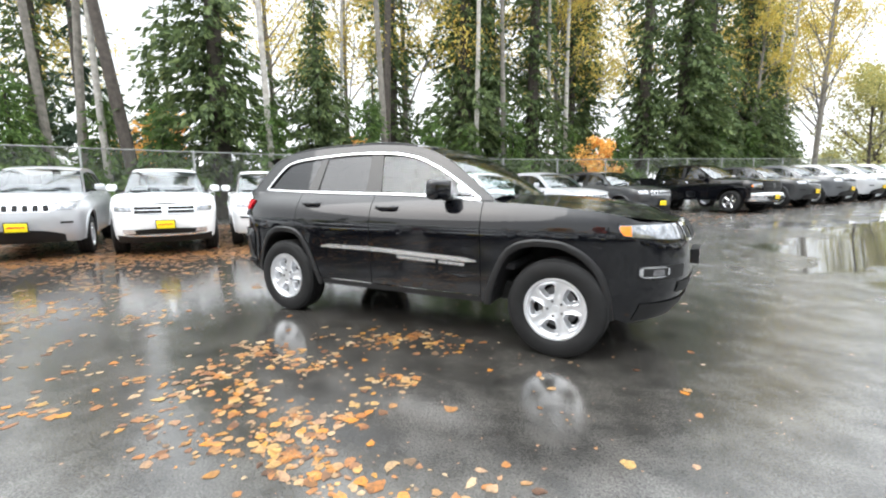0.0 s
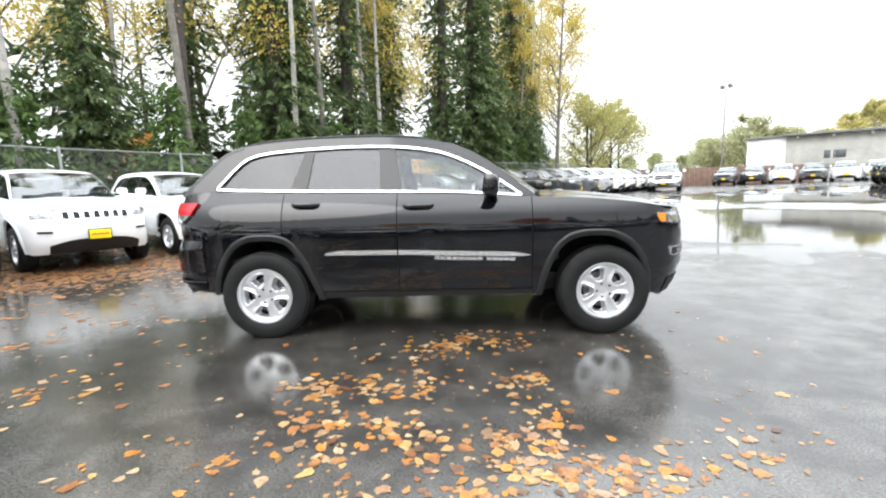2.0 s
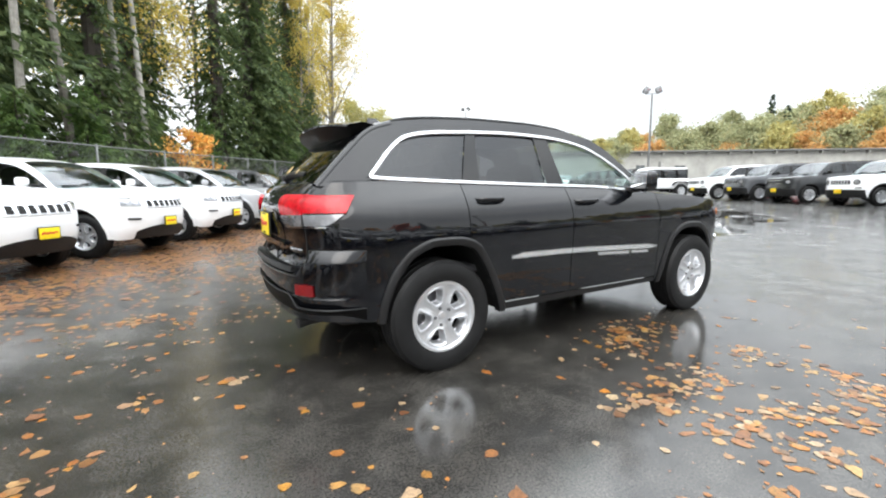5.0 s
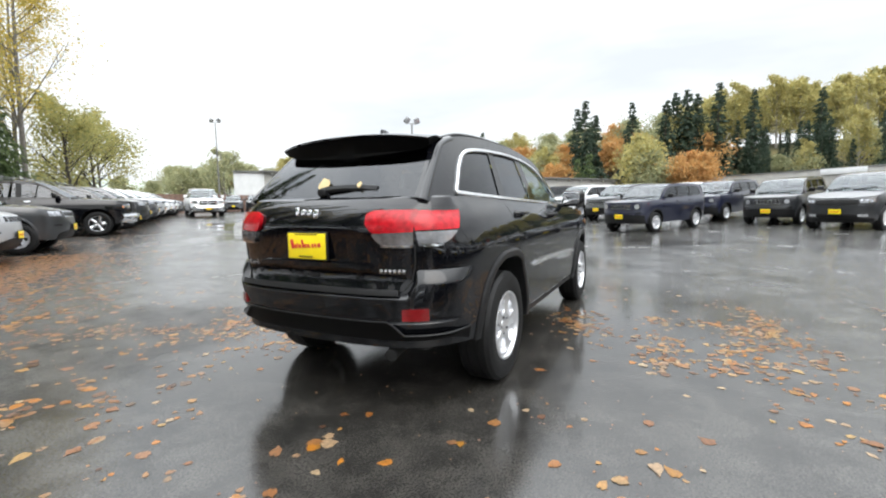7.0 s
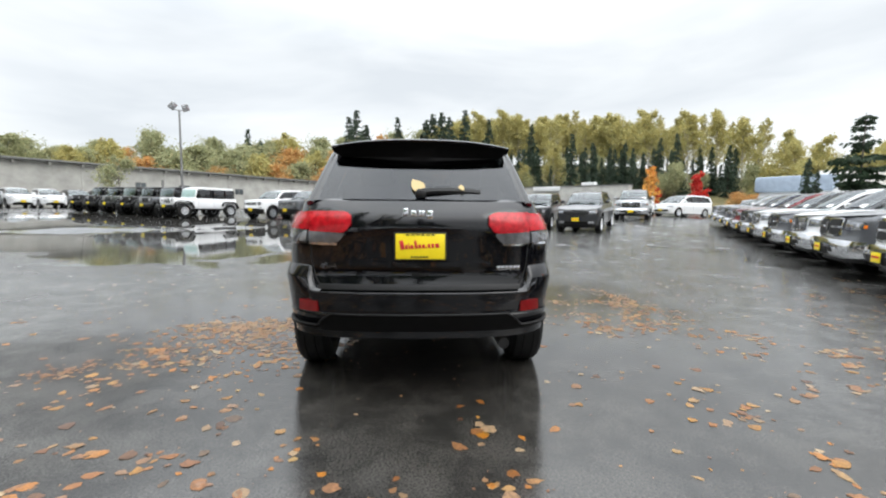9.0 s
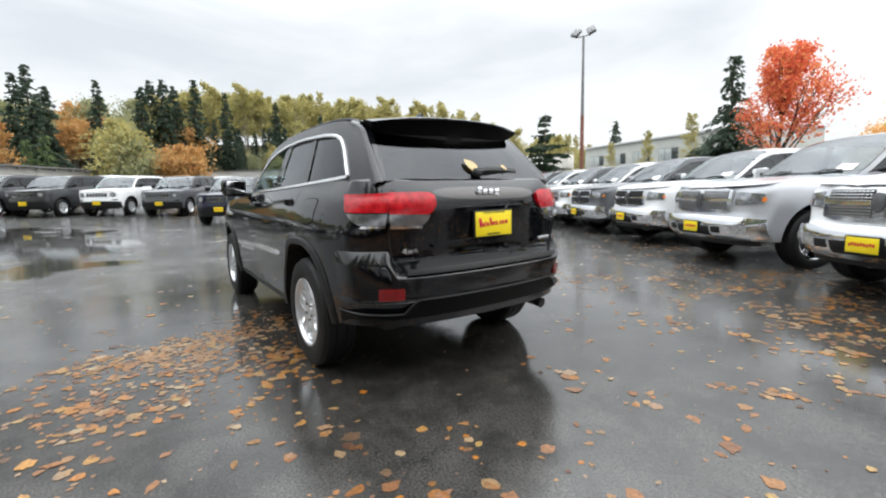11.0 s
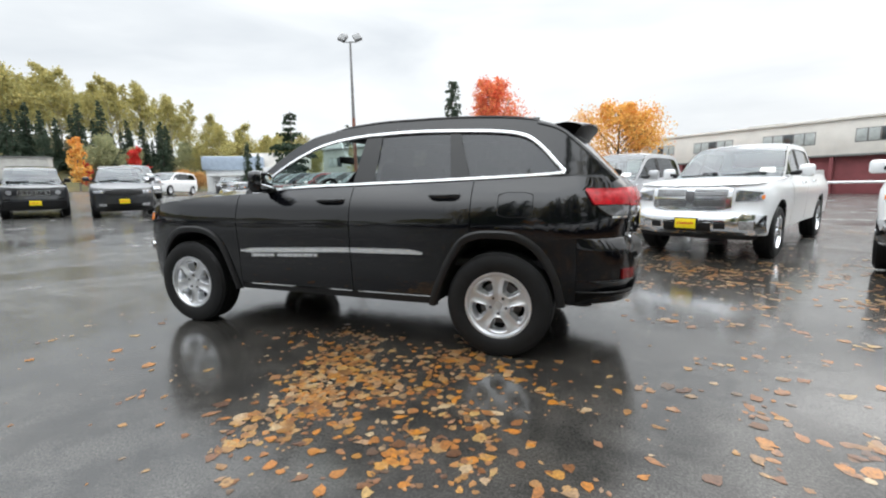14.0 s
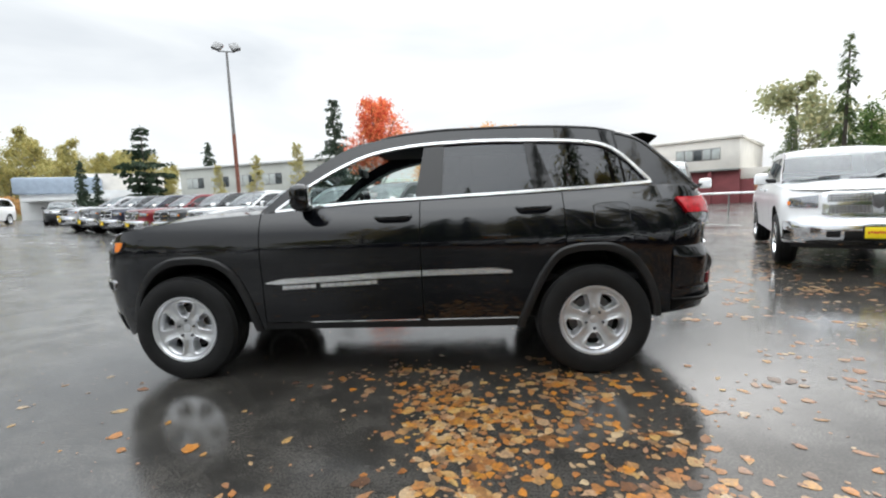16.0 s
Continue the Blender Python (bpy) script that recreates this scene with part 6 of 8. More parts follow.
# ---------- rows of parked vehicles ----------
ROW_A, ROW_J, ROW_R, ROW_F = "vehicles along the wire fence", "off-roaders in the middle row", "pickup trucks in a row", "vehicles along the far edge"
HA = -34.0
parked("gc", "silver", -8.0, -1.15, HA + 4, ROW_A, " with leaves round its wheels")
parked("durango", "white", -6.60, 0.62, HA + 4, ROW_A, " before the wire fence")
parked("gc", "white", -5.85, 2.65, HA, ROW_A, " before the wire fence")
parked("gc", "white", -4.55, 4.60, HA, ROW_A, " before the wire fence")
parked("gc", "white", -3.15, 6.50, HA, ROW_A, " before the wire fence")
parked("gc", "white", -1.80, 8.50, HA, ROW_A, " before the wire fence")
parked("gc", "silver", -0.25, 10.40, HA, ROW_A, " before the wire fence")
parked("gc", "charcoal", 1.50, 12.25, HA, ROW_A, " before the wire fence")
parked("ram", "black", 5.0, 15.9, HA, ROW_A, " before the wire fence", chrome=False)
for k, (kind, colour) in enumerate((("gc", "charcoal"), ("gc", "grey"), ("gc", "silver"), ("gc", "white"), ("durango", "white"), ("gc", "white"), ("gc", "silver"), ("gc", "grey"))):
    parked(kind, colour, 6.6 + 1.52 * k, 17.9 + 2.05 * k, HA, ROW_A, " far along the wire fence")

HJ = 150.0
parked("compact", "blue", 12.0, -0.4, HJ, ROW_J)
parked("compact", "blue", 16.9, -2.9, HJ, ROW_J, " behind another")
parked("compact", "charcoal", 15.45, -5.1, HJ + 3, ROW_J)
parked("durango", "charcoal", 13.25, -6.5, HJ - 2, ROW_J)
parked("compact", "grey", 17.2, 1.1, HJ, ROW_J)
parked("compact", "white", 22.8, -1.5, HJ, ROW_J, " behind another")
parked("compact", "white", 18.4, 3.2, HJ, ROW_J)
parked("compact", "charcoal", 18.9, 5.5, HJ, ROW_J)
parked("compact", "grey", 19.6, 7.6, HJ, ROW_J)
parked("compact", "white", 20.2, 9.7, HJ, ROW_J)
parked("gc", "red", 26.4, 10.8, HJ, ROW_J)
parked("gc", "white", 24.6, 4.4, HJ, ROW_J, " behind another")
wrangler("white", 20.6, 14.6, HJ, ROW_J)
for k, colour in enumerate(("grey", "black", "green", "black", "black")):
    wrangler(colour, 21.9 + 1.25 * k, 16.6 + 1.95 * k, HJ, ROW_J)
parked("ram", "silver", 20.9, -12.6, 150, ROW_F, chrome=False)
parked("gc", "white", 27.9, -16.9, 160, ROW_F)
parked("van", "white", 28.6, -18.7, 112, ROW_F)
parked("gc", "charcoal", 28.4, -25.4, 130, ROW_F)
parked("gc", "grey", 30.6, -28.0, 130, ROW_F)

HR = 62.0
for k, (colour, chrome, x, y) in enumerate((("white", True, -6.0, -2.2), ("white", True, -3.42, -3.95), ("silver", True, -1.20, -5.25), ("white", False, 0.98, -6.75),
                                            ("grey", False, 3.05, -7.80), ("white", True, 5.0, -8.9))):
    parked("ram", colour, x, y, HR, ROW_R, " on leaf-strewn wet asphalt", chrome=chrome)
for k, colour in enumerate(("grey", "white", "charcoal", "red", "blue", "grey", "silver")):
    parked("ram", colour, 7.1 + 2.15 * k, -10.0 - 1.17 * k, HR, ROW_R, chrome=k % 2 == 1)

parked("ram", "white", 13.7, 24.3, -118, ROW_F, ", facing down the lot", chrome=False)
for k, (kind, colour) in enumerate((("durango", "grey"), ("gc", "charcoal"), ("gc", "white"), ("durango", "grey"), ("gc", "white"), ("gc", "white"), ("gc", "grey"), ("gc", "charcoal"))):
    parked(kind, colour, 25.1 + 1.86 * k, 37.0 - 1.06 * k, -128, ROW_F)


# ---------- wire fence ----------
GALV = mat("galvanised_steel", (0.20, 0.21, 0.20), 0.55, 0.4, vary=0.15, scale=12)
F0, FD = Vector((-12.3, 4.75, 0)), Vector((0.588, 0.809, 0)).normalized()
FN = Vector((-FD.y, FD.x, 0))


def gz(p):
    return float(ground_z(p[0], p[1]))


def build_fence():
    fence = thing("wire_fence", "tall galvanised wire-mesh fence with steel posts", "fence")
    fence.location = (F0.x, F0.y, gz(F0))
    inv = Matrix.Translation((-F0.x, -F0.y, -gz(F0)))
    hgt = 2.45
    posts = [F0 + FD * (3.05 * k) for k in range(-5, 15)]
    tops = []
    for p in posts:
        b = Vector((p.x, p.y, gz(p)))
        v, f = tube([b + Vector((0, 0, -0.1)), b + Vector((0, 0, hgt + 0.03)), b + Vector((0, 0, hgt + 0.06))], [0.036, 0.036, 0.012], 10)
        me = mesh_of("post", v, f)
        me.transform(inv)
        part("post", me, GALV, fence)
        tops.append(b + Vector((0, 0, hgt)))
    for a, b in zip(tops[:-1], tops[1:]):
        for dz, nm, r in ((0, "top_rail", 0.021), (-2.38, "bottom_wire", 0.006)):
            me = mesh_of(nm, *tube([a + Vector((0, 0, dz)), b + Vector((0, 0, dz))], r, 8))
            me.transform(inv)
            part(nm, me, GALV, fence)
    vs, fs = [], []
    total = (posts[-1] - posts[0]).length
    n = int(total / 0.075)
    for k in range(-33, n):
        for sgn in (1, -1):
            s0 = k * 0.075
            s1 = s0 + 2.4
            lo, hi = (0, 2.4)
            a0, a1 = max(s0, 0), min(s1, total)
            if a1 - a0 < 0.05:
                continue
            z0, z1 = (a0 - s0), (a1 - s0)
            if sgn < 0:
                z0, z1 = 2.4 - z0, 2.4 - z1
            p, q = posts[0] + FD * a0, posts[0] + FD * a1
            p, q = Vector((p.x, p.y, gz(p) + z0 + 0.04)), Vector((q.x, q.y, gz(q) + z1 + 0.04))
            m = len(vs)
            w = 0.0026
            for e in (p, q):
                vs += [e + FN * w, e - FN * w * 0.5 + FD * w, e - FN * w * 0.5 - FD * w]
            fs += [(m, m + 1, m + 4, m + 3), (m + 1, m + 2, m + 5, m + 4), (m + 2, m, m + 3, m + 5)]
    me = bpy.data.meshes.new("wire_mesh")
    me.from_pydata([tuple(v) for v in vs], [], fs)
    me.transform(inv)
    part("wire_mesh", me, GALV, fence)["kind"] = "stuff"


build_fence()


# ---------- lamp posts ----------
POLE_GREY = mat("weathered_pole", (0.20, 0.20, 0.20), 0.5, 0.3, vary=0.2, scale=5)
POLE_RUST = mat("rust_red_pole", (0.20, 0.075, 0.05), 0.6, vary=0.25, scale=6)


def lamp_post(x, y, h, turn, rusty=2.4, heads=((-1, 18), (1, -18))):
    z = float(ground_z(x, y))
    ob = thing("lamp_post", "tall slim steel lamp post with two floodlights", "lamp post", "lamp posts of the lot", m=pose(x, y, z, 0, 0, turn))
    soft(tube([(0, 0, -0.1), (0, 0, rusty)], [0.105, 0.10], 14), "lower_pole", POLE_RUST, ob, "rust red lower pole")
    soft(tube([(0, 0, rusty), (0, 0, h)], [0.095, 0.055], 14), "pole", POLE_GREY, ob)
    soft(tube([(-0.42, 0, h - 0.02), (0.42, 0, h - 0.02)], 0.03, 8), "cross_arm", POLE_GREY, ob)
    for s, tilt in heads:
        bm = bmesh.new()
        r = Matrix.Rotation(radians(35), 4, "X") @ Matrix.Rotation(radians(tilt * 1.5), 4, "Y")
        rbox(bm, (s * 0.42, 0, h + 0.22), (0.44, 0.20, 0.50), 0.05, r, 2)
        hd = part("floodlight", bm, POLE_GREY, ob, "grey floodlight head")
        part("lens", boxmesh("lens", (s * 0.42, -0.085, h + 0.16), (0.36, 0.02, 0.40), 0.01, r), CLEAR_LENS, hd)
        soft(tube([(s * 0.40, 0, h - 0.02), (s * 0.42, 0, h + 0.1)], 0.025, 6), "bracket", POLE_GREY, hd)


lamp_post(11.9, -19.4, 9.5, 20, 5.2)
lamp_post(27.3, 17.2, 7.3, -40, 1.0)
lamp_post(30.5, 46.5, 10.6, -60, 1.0)


# ---------- buildings ----------
CONCRETE = mat("stained_concrete", (0.36, 0.355, 0.33), 0.85, vary=0.22, scale=0.55, bump=0.2, bump_scale=4)
PALE_WALL = mat("pale_wall", (0.62, 0.63, 0.63), 0.8, vary=0.08, scale=0.8)
BEIGE_WALL = mat("beige_wall", (0.70, 0.67, 0.62), 0.85, vary=0.08, scale=0.7, bump=0.1, bump_scale=6)
RED_WALL = mat("red_brown_wall", (0.20, 0.055, 0.06), 0.8, vary=0.18, scale=0.9, bump=0.1, bump_scale=6)
GREY_WALL = mat("grey_green_wall", (0.42, 0.43, 0.40), 0.85, vary=0.1, scale=0.6)
ROOF_DARK = mat("roof_edge", (0.16, 0.16, 0.155), 0.8, vary=0.2, scale=2)
ROOF_BLUE = mat("blue_grey_roof", (0.30, 0.36, 0.44), 0.7, vary=0.12, scale=1.5)
WIN_DARK = mat("far_window_glass", (0.05, 0.06, 0.065), 0.08, vary=0.4, scale=1.5, coat=1.0)
BLIND = mat("window_blinds", (0.42, 0.45, 0.44), 0.5, vary=0.2, scale=2.0, coat=0.6)
TIMBER = mat("brown_shed_boards", (0.16, 0.10, 0.075), 0.85, vary=0.25, scale=2)


class Facade:
    """A wall from a to b with things set on it: u runs along it, out points to the lot."""

    def __init__(self, a, b, base):
        self.a, self.b = Vector((*a, 0)), Vector((*b, 0))
        self.u = (self.b - self.a).normalized()
        self.out = Vector((self.u.y, -self.u.x, 0))
        self.len, self.base = (self.b - self.a).length, base
        self.m = Matrix((( self.u.x, -self.out.x, 0, a[0]), (self.u.y, -self.out.y, 0, a[1]), (0, 0, 1, base), (0, 0, 0, 1)))

    def box(self, name, u0, u1, z0, z1, d0, d1, material, parent, bevel=0.02, label=""):
        """From u0 to u1 along, z0 to z1 up, d0 (out) to d1 (in) deep."""
        me = boxmesh(name, ((u0 + u1) / 2, (d0 + d1) / 2, (z0 + z1) / 2), (abs(u1 - u0), abs(d1 - d0), z1 - z0), bevel)
        return part(name, me, material, parent, label)

    def window(self, u0, u1, z0, z1, panes, parent, material=WIN_DARK, blinds=False):
        fr = self.box("window", u0, u1, z0, z1, -0.02, 0.10, ROOF_DARK, parent, 0.01)
        w = (u1 - u0) / panes
        for k in range(panes):
            self.box("pane", u0 + w * k + 0.05, u0 + w * (k + 1) - 0.05, z0 + 0.06, z1 - 0.06, -0.035, 0.0, BLIND if blinds and k != 2 else material, fr, 0.004)


def building(name, label, f):
    ob = thing(name, label, "building", m=f.m)
    return ob


def build_buildings():
    # long concrete warehouse
    f = Facade((39.3, 48.9), (104.0, 3.0), 0.6)
    b = building("warehouse", "long grey stained concrete warehouse behind the lot", f)
    w = f.box("wall", 0, f.len, -1.5, 5.9, 0, 14, CONCRETE, b)
    f.box("roof", -0.4, f.len + 0.4, 5.9, 6.12, -0.7, 14.4, ROOF_DARK, b, 0.03)
    for k in range(26):
        u = 1.0 + k * (f.len - 2) / 25
        f.box("roof_beam", u - 0.14, u + 0.14, 5.55, 5.9, -0.5, 0.0, CONCRETE, b, 0.02)
        if k % 3 == 1:
            f.box("pilaster", u - 0.12, u + 0.12, -1.5, 5.9, -0.06, 0.0, CONCRETE, b, 0.01)
    for u, wd, z0, z1 in ((3.4, 1.9, 3.2, 4.1), (19.0, 1.3, 3.1, 4.1), (24.5, 1.5, 2.6, 4.0), (33, 1.4, 3.0, 3.9), (43, 1.8, 2.8, 3.7), (55, 2.0, 2.8, 3.7)):
        f.window(u, u + wd, z0, z1, 2, b)
    f.box("door", 3.6, 5.2, -0.5, 2.6, -0.04, 0.0, ROOF_DARK, b, 0.01)
    f.box("door", 22.2, 22.8, -0.5, 4.6, -0.04, 0.0, ROOF_DARK, b, 0.01)
    g = Facade((36.9, 52.2), (39.28, 48.92), 0.6)
    b2 = building("warehouse_end", "pale painted end wall of the warehouse", g)
    g.box("wall", 0, g.len, -1.5, 5.9, 0.0, 9, PALE_WALL, b2)
    g.box("roof_edge", -0.1, g.len, 5.9, 6.1, -0.25, 9, ROOF_DARK, b2)
    # low beige wall farther on
    f = Facade((116.0, -2.5), (82.9, -42.0), 0.8)
    b = building("low_building", "low beige concrete building with a flat roof", f)
    f.box("wall", 0, f.len, -1.5, 6.1, 0, 3, CONCRETE, b)
    f.box("roof_edge", -0.1, f.len + 0.1, 6.1, 6.3, -0.15, 3.1, ROOF_DARK, b)
    f.box("roof_sign", f.len - 21, f.len - 14.5, 5.2, 6.2, -0.35, -0.2, PALE_WALL, b, 0.01, "white board on the roof edge")
    f.box("roof_box", f.len - 10, f.len - 7.2, 6.3, 7.0, 0.6, 2.6, PALE_WALL, b)
    # cream and red office
    f = Facade((-6.0, -49.3), (-23.4, -34.7), -0.1)
    b = building("office_building", "two-storey office, cream above and dark red below", f)
    f.box("upper_wall", 0, f.len, 3.15, 5.75, 0, 12, BEIGE_WALL, b)
    f.box("lower_wall", 0.3, f.len, -0.6, 3.15, 0.35, 12, RED_WALL, b)
    f.box("parapet", -0.15, f.len + 0.15, 5.75, 5.95, -0.15, 12.1, BEIGE_WALL, b)
    f.box("band", -0.05, f.len, 3.05, 3.2, -0.06, 0.2, ROOF_DARK, b)
    for u0, u1 in ((1.4, 4.9), (7.3, 11.0), (13.4, 17.0), (19.0, 22.0)):
        f.window(f.len - u1, f.len - u0, 4.05, 5.05, 5, b, blinds=True)
    for k in range(6):
        f.box("column", 0.4 + 4.0 * k, 0.65 + 4.0 * k, -0.6, 3.1, 0.0, 0.3, RED_WALL, b, 0.02)
    f.box("roof_unit", 9, 12, 5.95, 6.35, 3, 5, CONCRETE, b)
    g = Facade((-23.8, -35.2), (-33.5, -27.5), -0.1)
    b = building("office_wing", "low red-brown wing of the office with a cream band", g)
    g.box("wall", 0, g.len, -0.6, 2.3, 0, 8, RED_WALL, b)
    g.box("band", 0, g.len - 3.5, 2.3, 3.2, -0.05, 8, BEIGE_WALL, b)
    # pale far building
    f = Facade((44.0, -62.0), (16.0, -56.0), 0.2)
    b = building("far_office", "pale grey-green two-storey building far behind the trucks", f)
    f.box("wall", 0, f.len, -1, 7.6, 0, 12, GREY_WALL, b)
    f.box("roof_edge", -0.2, f.len + 0.2, 7.6, 7.85, -0.3, 12, PALE_WALL, b)
    for k in range(6):
        f.window(1.2 + 4.6 * k, 4.4 + 4.6 * k, 4.6, 6.2, 3, b, blinds=True)
    # house with a blue-grey roof
    f = Facade((58.0, -50.0), (46.0, -57.0), 0.2)
    b = building("house", "pale house with a blue-grey metal roof", f)
    f.box("wall", 0, f.len, -1, 4.6, 0, 9, PALE_WALL, b)
    f.box("roof", -0.5, f.len * 0.62, 4.2, 6.4, -0.6, 5.0, ROOF_BLUE, b, 0.3)
    f.box("upper_wall", f.len * 0.45, f.len + 1.5, 4.6, 7.0, 1.5, 9, BEIGE_WALL, b)
    f.box("canopy", f.len * 0.05, f.len * 0.7, 3.2, 3.6, -2.2, 0.0, PALE_WALL, b)
    # brown board fence at the far edge of the lot
    f = Facade((20.5, 45.5), (35.5, 42.0), 0.9)
    b = thing("board_fence", "dark brown board fence at the far edge", "fence", m=f.m)
    for k in range(34):
        f.box("board", k * 0.5, k * 0.5 + 0.48, -0.3, 2.1, 0.0, 0.05, TIMBER, b, 0.01)
    f = Facade((4.0, 40.0), (20.5, 45.5), 0.6)
    b = thing("board_fence", "dark low board fence behind the far row", "fence", m=f.m)
    for k in range(38):
        f.box("board", k * 0.5, k * 0.5 + 0.48, -0.3, 2.0, 0.0, 0.05, ROOF_DARK, b, 0.01)
    # pipe rail behind the trucks
    rail = thing("pipe_rail_fence", "white pipe rail on posts before the office", "fence", m=pose(-16, -13.0, 0, 0, 0, -28))
    WHITE = PAINTS["white"]
    soft(tube([(-16, 0, 1.12), (20, 0, 1.12)], 0.045, 8), "rail", WHITE, rail)
    for k in range(13):
        soft(tube([(-16 + 3 * k, 0, -0.1), (-16 + 3 * k, 0, 1.12)], 0.03, 8), "post", GALV, rail)


build_buildings()

# ---------- trees ----------
def leaf_mat(name, cols, rough=0.65, spec=0.25, glow=0.35, blotch=0.0):
    """Leaves that let some light through."""
    m = mat(name, cols[0], rough, island=0.3, rnd_col=cols, spec=spec)
    n, l = m.node_tree.nodes, m.node_tree.links
    b, o = n["Principled BSDF"], n["Material Output"]
    if blotch:
        # brown spots and paler veins within each leaf
        tc, nz, mr, hs = (n.new("ShaderNode" + k) for k in ("TexCoord", "TexNoise", "MapRange", "HueSaturation"))
        nz.inputs["Scale"].default_value, nz.inputs["Detail"].default_value, nz.inputs["Roughness"].default_value = 48.0, 4.0, 0.7
        for k, v in zip(("From Min", "From Max", "To Min", "To Max"), (0.35, 0.65, 1 - blotch, 1 + blotch * 0.7)):
            mr.inputs[k].default_value = v
        l.new(tc.outputs["Object"], nz.inputs["Vector"])
        l.new(nz.outputs["Fac"], mr.inputs["Value"])
        l.new(mr.outputs["Result"], hs.inputs["Value"])
        l.new(b.inputs["Base Color"].links[0].from_socket, hs.inputs["Color"])
        l.new(hs.outputs["Color"], b.inputs["Base Color"])
    if glow:
        tr, mx = n.new("ShaderNodeBsdfTranslucent"), n.new("ShaderNodeMixShader")
        l.new(b.inputs["Base Color"].links[0].from_socket, tr.inputs["Color"])
        mx.inputs["Fac"].default_value = glow
        l.new(b.outputs["BSDF"], mx.inputs[1])
        l.new(tr.outputs["BSDF"], mx.inputs[2])
        l.new(mx.outputs["Shader"], o.inputs["Surface"])
    return m


CEDAR = leaf_mat("cedar_sprays", [(0.042, 0.062, 0.028), (0.072, 0.108, 0.042), (0.105, 0.150, 0.055), (0.155, 0.195, 0.075)])
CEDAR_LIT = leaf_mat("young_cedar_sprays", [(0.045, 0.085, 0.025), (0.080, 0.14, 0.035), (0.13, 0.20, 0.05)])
FIR = leaf_mat("fir_needles", [(0.022, 0.040, 0.024), (0.034, 0.058, 0.032), (0.050, 0.078, 0.042)])
YELLOW = leaf_mat("yellow_leaves", [(0.56, 0.40, 0.08), (0.66, 0.50, 0.12), (0.52, 0.44, 0.12), (0.40, 0.38, 0.12)])
YELLOW_GREEN = leaf_mat("yellow_green_leaves", [(0.34, 0.33, 0.13), (0.44, 0.40, 0.14), (0.26, 0.28, 0.12), (0.50, 0.42, 0.15)])
ORANGE = leaf_mat("orange_leaves", [(0.74, 0.36, 0.08), (0.84, 0.52, 0.13), (0.70, 0.26, 0.06), (0.78, 0.56, 0.20), (0.80, 0.46, 0.10)])
RED = leaf_mat("red_leaves", [(0.76, 0.17, 0.09), (0.84, 0.26, 0.12), (0.66, 0.11, 0.07), (0.86, 0.42, 0.16), (0.80, 0.21, 0.11)])
# distance haze is put into the next four colours: paler, duller foliage
HAZED_YELLOW = leaf_mat("far_yellow_leaves", [(0.46, 0.39, 0.14), (0.50, 0.43, 0.17), (0.41, 0.38, 0.15), (0.37, 0.37, 0.17)])
HAZED_GREEN = leaf_mat("far_olive_leaves", [(0.31, 0.33, 0.18), (0.37, 0.37, 0.20), (0.28, 0.31, 0.18), (0.42, 0.38, 0.20)])
HAZED_ORANGE = leaf_mat("far_orange_leaves", [(0.54, 0.29, 0.10), (0.58, 0.35, 0.13), (0.50, 0.26, 0.10), (0.52, 0.37, 0.16)])
HAZED_FIR = leaf_mat("far_fir_needles", [(0.040, 0.064, 0.046), (0.058, 0.086, 0.058), (0.080, 0.110, 0.070)])
CRIMSON = leaf_mat("crimson_leaves", [(0.52, 0.03, 0.03), (0.66, 0.07, 0.05)])
BARK = mat("grey_bark", (0.17, 0.155, 0.135), 0.9, vary=0.35, scale=6, bump=0.5, bump_scale=18)
BARK_DARK = mat("dark_bark", (0.06, 0.050, 0.042), 0.9, vary=0.35, scale=6, bump=0.5, bump_scale=18)
BARK_PALE = mat("pale_birch_bark", (0.36, 0.34, 0.31), 0.85, vary=0.3, scale=5, bump=0.3, bump_scale=14)


def diamonds(base, tip, side, w):
    """Folded leaf-shaped faces: arrays of base, tip, side vector, half width."""
    n = len(base)
    mid = base + (tip - base) * 0.45
    nrm = np.cross(tip - base, side)
    nrm /= np.linalg.norm(nrm, axis=1, keepdims=True) + 1e-9
    fold = nrm * (w * 0.35)[:, None]
    v = np.stack([base, mid + side * w[:, None] + fold, tip, mid - side * w[:, None] + fold], 1).reshape(-1, 3)
    i = np.arange(n)[:, None] * 4
    f = np.concatenate([i + np.array([[0, 1, 2]]), i + np.array([[0, 2, 3]])])
    return v, f


def fast_mesh(name, v, f, material):
    me = bpy.data.meshes.new(name)
    me.from_pydata(v.tolist(), [], f.tolist())
    me.materials.append(material)
    return me


def unit(a):
    return a / (np.linalg.norm(a, axis=-1, keepdims=True) + 1e-9)


